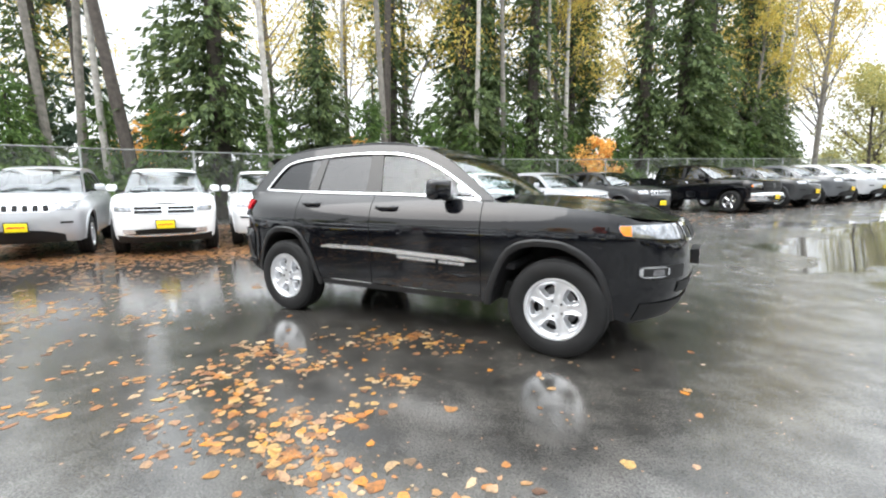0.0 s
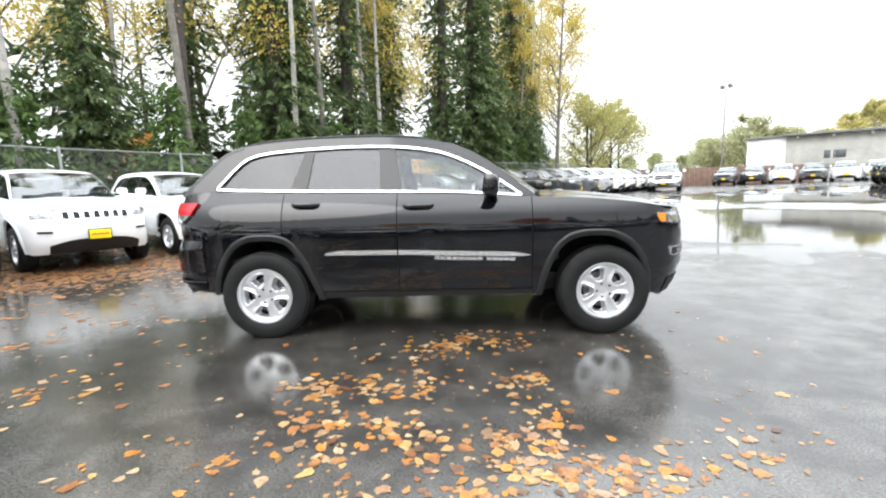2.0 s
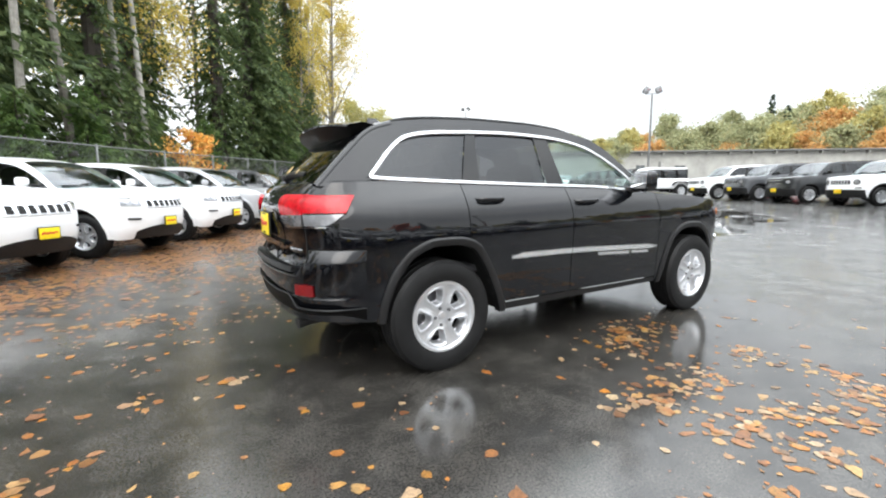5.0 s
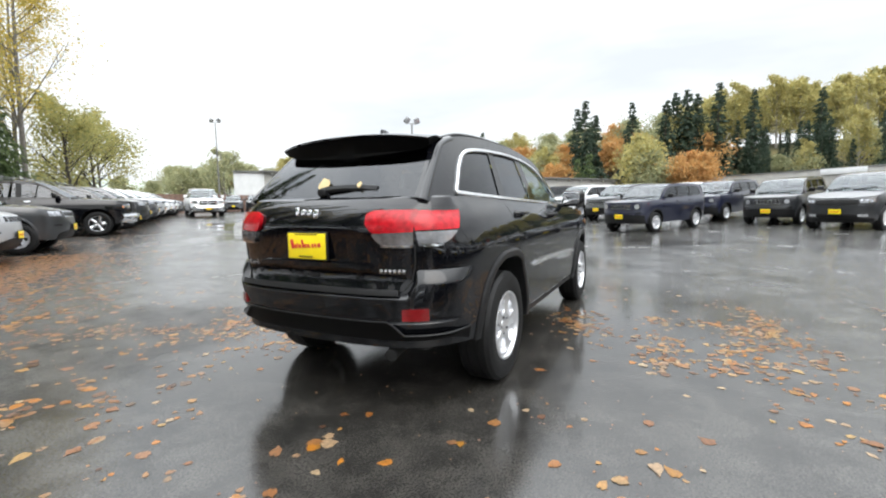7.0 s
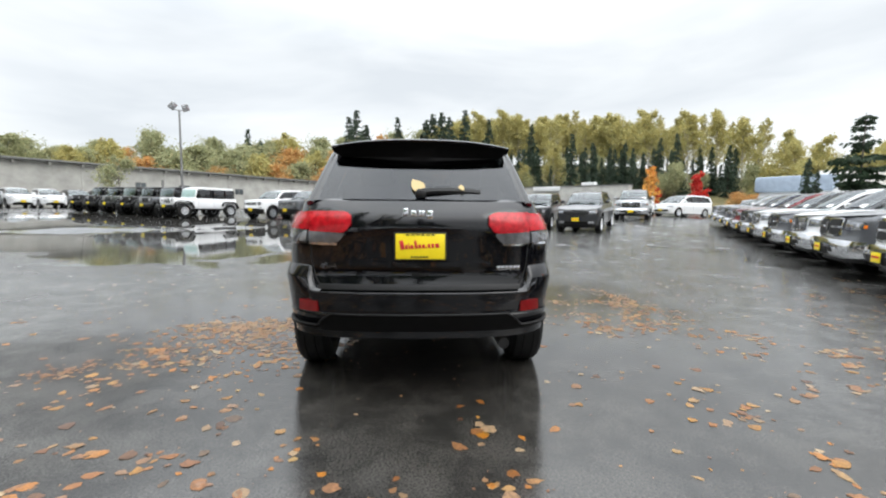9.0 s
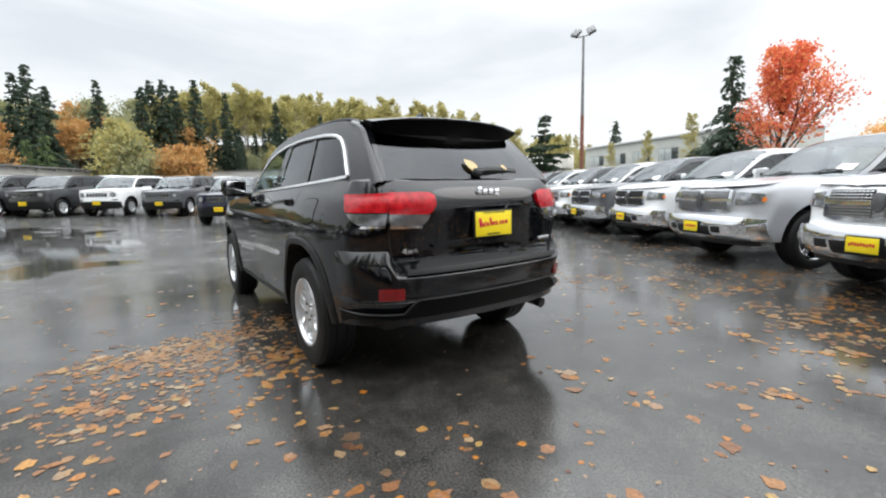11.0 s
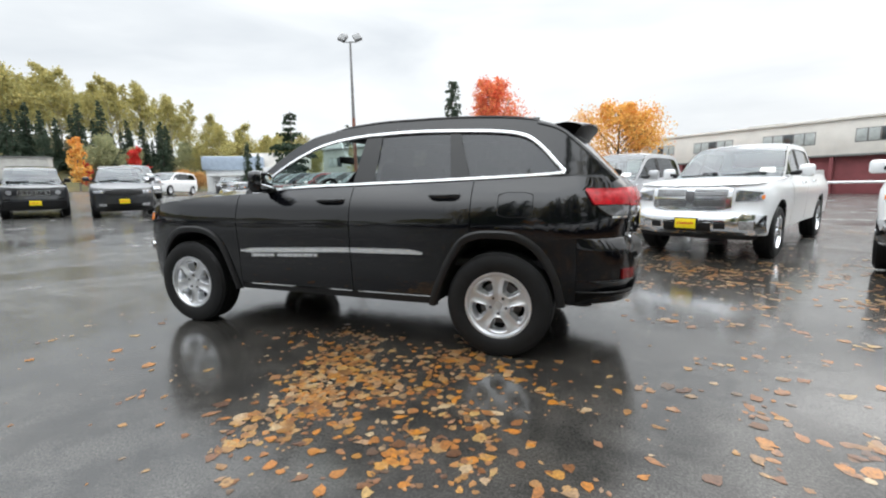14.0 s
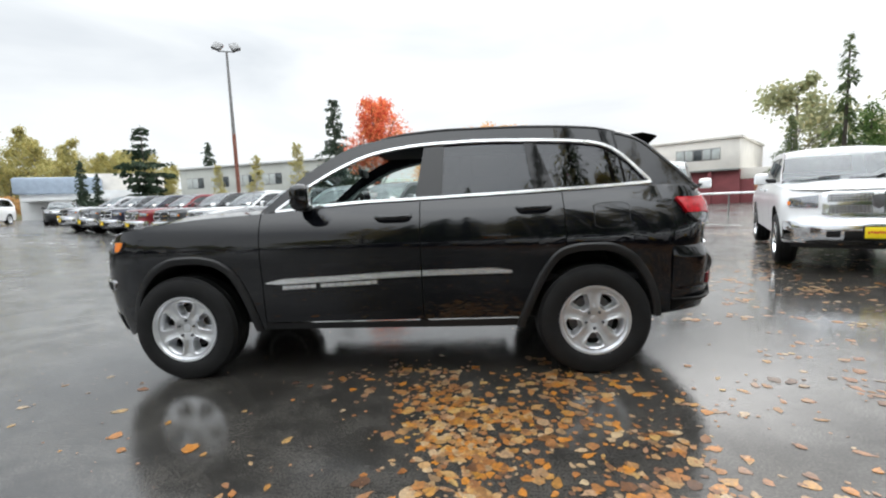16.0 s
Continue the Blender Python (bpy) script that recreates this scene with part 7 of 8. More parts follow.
def conifer_crown(h, r, seed, base=0.08, levels=44, spray=0.42, per=7, droop=0.45, gap=0.0, material=CEDAR, power=0.8, fine=3, thin=1.0):
    """Whorls of drooping limbs, each hung with narrow sprays; holes and long limbs make the outline uneven."""
    g = np.random.default_rng(seed)
    B, T, S, W = [], [], [], []
    ph = g.uniform(0, 6.3, 4)
    for k in range(levels):
        s = (k + g.uniform(-0.3, 0.3)) / levels
        z = h * (base + (1 - base) * max(0, min(s, 0.995)))
        reach = r * (1 - max(0, s)) ** power * (0.78 + 0.22 * math.sin(9 * s + seed)) + 0.12
        if s < 0.12:
            reach *= 0.55 + 3.5 * max(s, 0)
        n = max(4, int(per * (1 - 0.45 * s)))
        for a in g.uniform(0, 2 * math.pi, n):
            lump = math.sin(2 * a + ph[0] + 11 * s) * math.sin(3 * a + ph[1] - 17 * s) + 0.5 * math.sin(5 * a + ph[2] + 29 * s)
            if g.random() < gap + 0.22 * max(0, -lump):
                continue
            L = reach * g.uniform(0.65, 1.1) * (1 + 0.22 * lump)
            d = np.array([math.cos(a), math.sin(a), 0.0])
            m = max(3, int(L / (spray * 0.42)))
            u = np.repeat((np.arange(m) + g.uniform(0, 0.8, m)) / m, fine)
            c = len(u)
            p = np.array([0, 0, z]) + d * (L * u)[:, None]
            p[:, 2] += 0.10 * L * u - droop * L * u * u
            p += g.normal(0, 0.06, (c, 3))
            th = a + g.uniform(-1.1, 1.1, c)
            out = unit(np.stack([np.cos(th), np.sin(th), g.uniform(-1.5, 0.0, c)], 1))
            ln = spray * g.uniform(0.5, 1.15, c) * (0.6 + 0.4 * (1 - s))
            B.append(p)
            T.append(p + out * ln[:, None])
            S.append(unit(np.cross(out, g.normal(0, 1, (c, 3)))))
            W.append(ln * g.uniform(0.13, 0.25, c) * thin)
    v, f = diamonds(np.concatenate(B), np.concatenate(T), np.concatenate(S), np.concatenate(W))
    return fast_mesh("crown", v, f, material)


def limbs(h, spread, seed, trunk_r, n=11, lean=0.0, first=0.3, up=0.8, twigs=3):
    """Trunk with limbs and twigs; returns the sheet and the ends of the twigs."""
    g = np.random.default_rng(seed)
    sheets, ends = [], []
    wob = lambda s: np.array([math.sin(2.1 * s + seed) * 0.02 * h + lean * h * s, math.cos(1.7 * s + seed) * 0.02 * h - 0.02 * h * math.cos(seed), h * s])
    sheets.append(tube([wob(s) - (0, 0, 0.15 if s == 0 else 0) for s in np.linspace(0, 1, 12)], [trunk_r * (1 - 0.9 * s) ** 0.8 * (1.25 if s == 0 else 1) + 0.008 for s in np.linspace(0, 1, 12)], 9))
    for k in range(n):
        s = first + (1 - first) * (k + g.random()) / n * 0.95
        a = g.uniform(0, 2 * math.pi)
        L = spread * (1.15 - s) * g.uniform(0.7, 1.2) + 0.2
        d = np.array([math.cos(a), math.sin(a), up * g.uniform(0.6, 1.3)])
        p0 = wob(s)
        pts = [p0 + d * L * t + np.array([0, 0, 0.12 * L * t * t]) for t in np.linspace(0, 1, 6)]
        rr = trunk_r * (1 - 0.9 * s) * 0.45
        sheets.append(tube(pts, [rr * (1 - 0.85 * t) + 0.006 for t in np.linspace(0, 1, 6)], 6))
        for j in range(twigs):
            t = g.uniform(0.3, 1)
            q = p0 + d * L * t
            dd = unit(d + g.normal(0, 0.55, 3))
            l2 = L * g.uniform(0.25, 0.5)
            sheets.append(tube([q, q + dd * l2 * 0.5, q + dd * l2 + (0, 0, 0.03)], [rr * 0.35 + 0.004, rr * 0.22 + 0.004, 0.004], 5))
            ends.append((q + dd * l2 * 0.8, L))
        ends.append((pts[-1], L))
        ends.append((pts[3], L))
    ends.append((wob(1.0), spread * 0.3))
    return joined(*sheets), ends


def leaf_cloud(ends, seed, count, size, blob, material):
    g = np.random.default_rng(seed)
    c = np.array([e for e, _ in ends])
    rad = np.array([max(0.25, L * blob) for _, L in ends])
    k = g.integers(0, len(c), count)
    p = c[k] + g.normal(0, 1, (count, 3)) * rad[k][:, None] * 0.5 * np.array([1, 1, 0.8])
    d = unit(g.normal(0, 1, (count, 3)) + np.array([0, 0, -0.5]))
    ln = size * g.uniform(0.6, 1.3, count)
    v, f = diamonds(p, p + d * ln[:, None], unit(np.cross(d, g.normal(0, 1, (count, 3)))), ln * g.uniform(0.28, 0.42, count))
    return fast_mesh("crown", v, f, material)


TREES = {}


def conifer_kind(key, h, r, seed, bark=BARK_DARK, **kw):
    tr = mesh_of("trunk", *tube([(0.02 * h * math.sin(3 * s + seed) * 0.4, 0, h * s - (0.2 if s == 0 else 0)) for s in np.linspace(0, 0.97, 9)], [0.016 * h * (1 - 0.92 * s) + 0.01 for s in np.linspace(0, 1, 9)], 9))
    tr.materials.append(bark)
    TREES[key] = (tr, conifer_crown(h, r, seed, **kw))


def broad_kind(key, h, spread, seed, trunk_r, count, size, blob, material, bark=BARK, **kw):
    sheet, ends = limbs(h, spread, seed, trunk_r, **kw)
    tr = mesh_of("trunk", *sheet)
    tr.materials.append(bark)
    TREES[key] = (tr, leaf_cloud(ends, seed + 50, count, size, blob, material) if count else None)


def tree(key, x, y, label, category="tree", group="", scale=1.0, z=None, turn=None, lean=0.0):
    z = float(ground_z(x, y)) if z is None else z
    ob = thing("tree", label, category, group)
    ob.matrix_world = pose(x, y, z - 0.05, lean, 0, random.uniform(0, 360) if turn is None else turn) @ Matrix.Scale(scale, 4)
    tr, cr = TREES[key]
    new("trunk", tr).parent = ob
    if cr is not None:
        new("crown", cr).parent = ob
    return ob


conifer_kind("cedar_a", 24.0, 3.3, 1, levels=96, per=10, spray=0.46, droop=0.42, thin=0.9, gap=0.1)
conifer_kind("cedar_b", 25.0, 3.0, 2, levels=96, per=9, spray=0.46, droop=0.5, gap=0.2, thin=0.9)
conifer_kind("cedar_c", 23.0, 2.7, 3, levels=80, per=8, spray=0.46, droop=0.5, gap=0.22, thin=0.85)
conifer_kind("cedar_small", 10.5, 2.7, 4, levels=58, per=11, spray=0.40, droop=0.35, thin=0.9)
conifer_kind("cedar_bush", 4.6, 1.9, 5, levels=30, per=12, spray=0.34, droop=0.3, material=CEDAR_LIT, power=0.6)
conifer_kind("hemlock", 14.0, 2.4, 6, levels=30, per=5, spray=0.6, droop=0.3, gap=0.3, material=FIR)
conifer_kind("far_fir", 16.0, 3.4, 7, levels=40, per=9, spray=0.9, droop=0.25, material=HAZED_FIR, fine=3, thin=1.45)
conifer_kind("far_fir_b", 18.0, 3.1, 8, levels=42, per=8, spray=0.9, droop=0.25, material=HAZED_FIR, gap=0.10, fine=3, thin=1.45)
conifer_kind("column_cedar", 6.0, 0.9, 9, levels=26, per=7, spray=0.6, droop=-0.3, material=CEDAR, power=0.55, fine=2)
conifer_kind("open_pine", 8.2, 3.2, 10, levels=15, per=10, spray=0.55, droop=0.12, material=FIR, base=0.16, fine=6, bark=BARK, power=0.75, thin=1.2)
conifer_kind("open_fir", 11.0, 3.7, 11, levels=32, per=10, spray=0.6, droop=0.25, material=HAZED_FIR, gap=0.06, fine=4, thin=1.2)
conifer_kind("weeping_fir", 11.5, 2.0, 12, levels=34, per=6, spray=0.6, droop=0.9, material=CEDAR, gap=0.15)
broad_kind("bare", 20.0, 2.4, 21, 0.15, 160, 0.16, 0.3, YELLOW, bark=BARK, n=12, first=0.55, up=1.4)
broad_kind("bare_pale", 21.0, 2.0, 22, 0.13, 500, 0.16, 0.4, YELLOW, bark=BARK_PALE, n=11, first=0.6, up=1.5)
broad_kind("bare_dark", 20.0, 1.8, 23, 0.21, 0, 0.1, 0.3, YELLOW, bark=BARK_DARK, n=12, first=0.45, up=0.9)
broad_kind("alder_yellow", 20.0, 3.6, 24, 0.17, 8500, 0.17, 0.42, YELLOW, bark=BARK, n=26, first=0.22, up=1.3, twigs=5)
broad_kind("small_yellow", 6.6, 2.8, 25, 0.10, 4200, 0.16, 0.40, YELLOW_GREEN, bark=BARK_DARK, n=18, first=0.18, up=0.9, twigs=5)
broad_kind("orange_small", 3.4, 1.2, 26, 0.05, 1500, 0.17, 0.42, ORANGE, bark=BARK_DARK, n=12, first=0.25, up=0.7)
broad_kind("red_maple", 9.0, 2.3, 27, 0.16, 11000, 0.19, 0.36, RED, bark=BARK_DARK, n=38, first=0.14, up=1.9, twigs=5)
broad_kind("orange_maple", 7.6, 3.6, 28, 0.16, 12000, 0.21, 0.44, ORANGE, bark=BARK_DARK, n=30, first=0.22, up=0.8, twigs=5)
broad_kind("poplar", 17.0, 3.4, 29, 0.2, 4800, 0.48, 0.55, HAZED_YELLOW, bark=BARK_PALE, n=34, first=0.12, up=1.6, twigs=4)
broad_kind("poplar_thin", 17.0, 2.2, 30, 0.2, 2300, 0.36, 0.45, HAZED_YELLOW, bark=BARK_PALE, n=30, first=0.25, up=1.8, twigs=5)
broad_kind("broad_green", 12.5, 5.0, 31, 0.25, 4800, 0.55, 0.50, HAZED_GREEN, bark=BARK, n=32, first=0.12, up=0.9, twigs=4)
broad_kind("broad_yellow", 14.0, 5.0, 32, 0.25, 4800, 0.55, 0.50, HAZED_YELLOW, bark=BARK, n=32, first=0.12, up=1.0, twigs=4)
broad_kind("broad_orange", 9.5, 4.4, 33, 0.25, 4300, 0.55, 0.50, HAZED_ORANGE, bark=BARK, n=30, first=0.12, up=0.9, twigs=4)
broad_kind("crimson_column", 5.2, 0.8, 34, 0.08, 1200, 0.35, 0.5, CRIMSON, bark=BARK, n=18, first=0.1, up=1.6, twigs=3)
broad_kind("orange_column", 6.0, 0.7, 35, 0.08, 1100, 0.35, 0.5, ORANGE, bark=BARK, n=18, first=0.1, up=1.6, twigs=3)
broad_kind("lot_tree", 8.5, 3.0, 36, 0.16, 2500, 0.33, 0.45, HAZED_GREEN, bark=BARK, n=20, first=0.22, up=1.2, twigs=4)

WOOD = "trees behind the wire fence"


def behind(s, off):
    p = F0 + FD * s + FN * off
    return p.x, p.y


for key, s, off, sc, lb in (
    ("hemlock", -10.5, 6, 1.1, 0), ("hemlock", -8.0, 3.5, 1.0, 0), ("cedar_c", -6.5, 8, 0.9, 0), ("hemlock", -4.5, 6.5, 0.95, 0), ("cedar_small", -9.0, 2.6, 0.8, 0),
    ("cedar_bush", -5.4, 2.2, 1.1, 1), ("cedar_small", -2.4, 9.5, 0.75, 0), ("cedar_a", 0.6, 3.6, 1.02, 0), ("cedar_small", 4.7, 3.4, 0.98, 0), ("cedar_c", 8.6, 5.0, 0.92, 0),
    ("cedar_a", 12.4, 3.8, 1.05, 0), ("cedar_b", 16.4, 3.6, 1.0, 0), ("cedar_c", 14.5, 8.5, 1.0, 0), ("cedar_b", 25.0, 3.6, 1.1, 0), ("cedar_a", 28.2, 3.2, 1.2, 0), ("cedar_b", 31.4, 4.0, 1.1, 0),
    ("cedar_a", 34.6, 3.4, 1.0, 0), ("cedar_c", 38.0, 4.5, 1.05, 0), ("cedar_a", 41.0, 5.0, 0.85, 0), ("cedar_b", 22.6, 6.5, 0.95, 0), ("cedar_small", 36.2, 2.2, 0.9, 0),
    ("cedar_c", 14.6, 5.2, 0.95, 0), ("cedar_c", 20.6, 5.6, 1.05, 0), ("cedar_bush", 2.6, 2.0, 1.0, 1), ("cedar_bush", 6.6, 1.9, 1.1, 1), ("cedar_bush", 9.6, 2.1, 1.0, 1), ("cedar_bush", 14.0, 2.0, 1.05, 1), ("cedar_bush", 18.6, 3.2, 1.0, 1), ("cedar_bush", -1.2, 2.4, 0.95, 1),
    ("cedar_bush", 21.6, 2.4, 1.0, 1), ("cedar_bush", 29.8, 1.9, 1.2, 1), ("cedar_bush", 33.2, 2.0, 1.1, 1), ("cedar_bush", -3.2, 3.4, 1.0, 1), ("cedar_bush", -7.4, 2.0, 1.1, 1), ("cedar_bush", 11.4, 1.8, 0.9, 1),
):
    tree(key, *behind(s, off), "young bright green cedar close behind the fence" if lb else "tall dark green conifer with drooping sprays", "conifer", WOOD, sc)
for key, s, off, sc, lean in (("bare", -5.0, 3.2, 1.0, 5), ("bare", -3.7, 3.0, 1.05, 1), ("bare_pale", -3.0, 3.0, 1.0, 0), ("bare_dark", -2.0, 3.0, 1.1, -5), ("bare_pale", 2.6, 2.0, 1.0, 0), ("bare_pale", 5.9, 5.5, 0.8, 3),
                              ("bare", 7.2, 2.6, 1.05, 0), ("bare_dark", 7.8, 3.2, 1.05, 0), ("bare_pale", 12.0, 2.4, 1.0, 0), ("bare", 13.9, 2.6, 1.0, 0), ("bare_pale", 18.3, 3.0, 1.05, -3), ("bare_pale", 17.4, 3.6, 1.0, 0),
                              ("bare_pale", 37.0, 3.0, 1.1, 0), ("bare_pale", 39.6, 3.4, 1.15, 0)):
    tree(key, *behind(s, off), "tall bare autumn tree with a slim trunk", "tree", WOOD, sc, lean=lean)
tree("alder_yellow", *behind(12.9, 6.0), "tall tree with sparse yellow autumn leaves", "tree", WOOD, 0.95)
tree("alder_yellow", *behind(7.4, 9.0), "tall tree with sparse yellow autumn leaves", "tree", WOOD, 0.85)
tree("alder_yellow", *behind(22.0, 8.0), "tall tree with sparse yellow autumn leaves", "tree", WOOD, 0.9)
for s, off, sc in ((34.0, 2.2, 0.8), (-7.0, 9, 0.8), (3.0, 8.0, 0.9), (10.2, 7.0, 0.95), (16.6, 7.5, 1.0), (19.6, 6.0, 0.95), (24.0, 9.0, 1.0), (30.0, 8.0, 1.1), (35.6, 7.0, 1.1)):
    tree("alder_yellow", *behind(s, off), "tall tree with sparse yellow autumn leaves", "tree", WOOD, sc)
for s, off, sc in ((43.5, 2.6, 1.12), (46.5, 4.0, 1.0), (40.5, 7.0, 1.05)):
    tree("alder_yellow", *behind(s, off), "tall tree with sparse yellow autumn leaves", "tree", WOOD, sc)
tree("orange_small", *behind(19.4, 1.6), "small bright orange maple by the fence", "tree", WOOD, 1.05)
tree("orange_small", *behind(-1.6, 7.0), "small bright orange maple by the fence", "tree", WOOD, 1.3)
tree("orange_small", *behind(7.0, 6.5), "small bright orange maple by the fence", "tree", WOOD, 1.1)
for s, off, sc in ((48.5, 1.5, 1.35), (52.5, 2.5, 1.55), (57, 1.5, 1.5), (62, 2.0, 1.45)):
    tree("small_yellow", *behind(s, off), "small spreading tree with thin yellow-green leaves", "tree", WOOD, sc)
rw = random.Random(11)
for k in range(13):
    s = -18 + 3.2 * k + rw.uniform(-1, 1)
    tree(("cedar_b", "cedar_c", "cedar_a", "cedar_c")[k % 4], *behind(s, rw.uniform(13, 20)), "dark conifer deep in the wood", "conifer", WOOD, rw.uniform(0.34, 0.48) if k < 8 else rw.uniform(0.42, 0.6))
# lot and south side
tree("lot_tree", 50.0, 72.0, "rounded yellow-green tree behind the lot", "tree", "", 1.25)
tree("lot_tree", 44.0, 32.6, "thin green tree against the warehouse wall", "tree", "", 0.62)
tree("red_maple", 7.65, -35.5, "bright red and orange autumn maple", "tree", "", 1.08)
tree("orange_maple", -3.1, -33.4, "broad orange autumn maple", "tree", "", 0.90)
tree("orange_maple", 3.0, -44.0, "broad orange autumn maple", "tree", "", 0.7)
tree("open_fir", 12.6, -40.0, "open grey-green fir with upswept tiers", "conifer", "", 1.08)
tree("open_pine", 30.8, -37.3, "open pine with tiered dark branches", "conifer", "", 1.18)
tree("weeping_fir", -25.6, -27.2, "tall weeping conifer with hanging sprays", "conifer", "", 0.97)
tree("cedar_bush", -28.8, -29.0, "dark green bushy cedar", "conifer", "", 1.5)
tree("cedar_bush", -31.5, -27.0, "dark green bushy cedar", "conifer", "", 1.6)
tree("cedar_small", -24.2, -30.0, "dark green cedar beside the office", "conifer", "", 0.62)
tree("lot_tree", -32.0, -41.0, "pale yellowing tree behind the office wing", "tree", "", 1.25)
tree("lot_tree", -37.0, -36.0, "pale yellowing tree behind the office wing", "tree", "", 1.0)
tree("orange_small", -20.5, -26.0, "yellow shrub before the office", "shrub", "", 0.6)
for x, y, sc in ((19.5, -48.0, 0.9), (26.0, -50.0, 0.8), (31.0, -50.5, 0.7)):
    tree("poplar_thin", x, y, "thin pale tree before the far building", "tree", "", sc * 0.55)
for x, y, sc in ((40.0, -42.0, 0.55), (45.0, -45.5, 0.75)):
    tree("far_fir", x, y, "small dark fir by the house", "conifer", "", sc * 0.6)
tree("far_fir", 47.0, -75.0, "slim dark fir far behind", "conifer", "", 0.85)


# ---------- wooded rise to the east ----------
HILL = mat("autumn_hillside", (0.07, 0.08, 0.035), 0.9, vary=0.5, scale=0.12, col2=(0.16, 0.13, 0.05), bump=0.4, bump_scale=1.5)
# the haze over the horizon hills is painted into this pale base colour
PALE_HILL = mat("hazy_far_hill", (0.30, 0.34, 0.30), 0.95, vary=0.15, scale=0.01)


def hill_height(a, r):
    """Height of the rise at bearing a (degrees) and distance r."""
    s = np.clip((r - 98) / 50, 0, 1)
    top = np.interp(a, [-60, -48, -40, -25, -10, 5, 18, 30, 45, 60, 75], [1, 4, 9, 15, 16, 15, 10, 9, 7, 2, 0])
    return top * s * s * (3 - 2 * s)


def build_hill():
    rows = []
    for r in np.linspace(98, 230, 24):
        rows.append([(r * math.cos(radians(a)), r * math.sin(radians(a)), 0.7 + 0.6 * min(1, (r - 98) / 20) + float(hill_height(a, r))) for a in np.linspace(-62, 78, 90)])
    tagged(soft(grid(rows), "hillside", HILL, None), "wooded autumn hillside behind the lot", "hill", kind="structure")
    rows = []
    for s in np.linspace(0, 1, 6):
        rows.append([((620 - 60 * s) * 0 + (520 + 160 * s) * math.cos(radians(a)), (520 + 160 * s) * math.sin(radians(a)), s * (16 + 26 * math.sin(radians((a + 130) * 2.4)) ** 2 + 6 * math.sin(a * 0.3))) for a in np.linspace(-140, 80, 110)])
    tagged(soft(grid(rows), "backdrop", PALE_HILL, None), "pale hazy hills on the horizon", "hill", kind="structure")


build_hill()
FAR = "trees on the far hillside"
rf = random.Random(5)


def hill_tree(key, a, r, sc, label):
    if -42 < a < -5 and r < 108:
        # the wood begins behind the low building there
        tall = {"far_fir": 16, "far_fir_b": 18, "poplar": 17, "broad_orange": 9.5, "broad_yellow": 14, "broad_green": 12.5, "crimson_column": 5.2, "orange_column": 6.0}[key]
        top = 1.2 + 1.22 * (tall * sc - 0.3)
        r *= 1.22
        sc = max(0.4 * sc, (top - 0.9 - float(hill_height(a, r))) / tall)
    x, y = r * math.cos(radians(a)), r * math.sin(radians(a))
    z = 0.9 + float(hill_height(a, r)) if r > 98 else None
    tree(key, x, y, label, "conifer" if "fir" in key or "cedar" in key else "tree", FAR, sc, z)


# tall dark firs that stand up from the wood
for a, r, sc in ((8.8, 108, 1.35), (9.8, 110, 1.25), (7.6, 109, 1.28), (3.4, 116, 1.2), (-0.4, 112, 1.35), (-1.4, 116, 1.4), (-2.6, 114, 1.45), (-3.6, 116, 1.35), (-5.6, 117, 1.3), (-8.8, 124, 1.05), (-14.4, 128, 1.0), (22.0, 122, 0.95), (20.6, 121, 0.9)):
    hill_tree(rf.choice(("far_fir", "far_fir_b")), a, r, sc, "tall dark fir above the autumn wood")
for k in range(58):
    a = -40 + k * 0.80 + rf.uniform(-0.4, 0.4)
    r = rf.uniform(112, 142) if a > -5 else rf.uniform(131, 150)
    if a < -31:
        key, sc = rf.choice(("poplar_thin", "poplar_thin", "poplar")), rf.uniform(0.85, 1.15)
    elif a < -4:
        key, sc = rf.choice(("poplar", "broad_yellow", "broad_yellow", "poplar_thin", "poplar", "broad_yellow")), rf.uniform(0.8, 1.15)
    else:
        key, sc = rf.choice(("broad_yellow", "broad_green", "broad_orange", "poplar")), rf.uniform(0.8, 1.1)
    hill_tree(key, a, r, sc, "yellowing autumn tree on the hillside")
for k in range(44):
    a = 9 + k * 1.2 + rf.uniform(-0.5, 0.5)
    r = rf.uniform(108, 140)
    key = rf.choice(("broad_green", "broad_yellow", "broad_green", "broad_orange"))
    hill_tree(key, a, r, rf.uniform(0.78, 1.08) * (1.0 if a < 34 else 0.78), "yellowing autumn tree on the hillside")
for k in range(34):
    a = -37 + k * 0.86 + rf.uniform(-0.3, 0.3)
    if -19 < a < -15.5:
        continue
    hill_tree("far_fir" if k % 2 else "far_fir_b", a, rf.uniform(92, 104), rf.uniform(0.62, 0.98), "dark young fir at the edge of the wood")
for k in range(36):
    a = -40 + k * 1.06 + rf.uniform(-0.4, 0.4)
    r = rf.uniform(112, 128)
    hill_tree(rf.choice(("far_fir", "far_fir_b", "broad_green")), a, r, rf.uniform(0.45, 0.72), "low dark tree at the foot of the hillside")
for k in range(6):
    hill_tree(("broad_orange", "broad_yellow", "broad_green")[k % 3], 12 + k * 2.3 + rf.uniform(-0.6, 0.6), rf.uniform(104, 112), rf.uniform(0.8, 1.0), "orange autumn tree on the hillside")
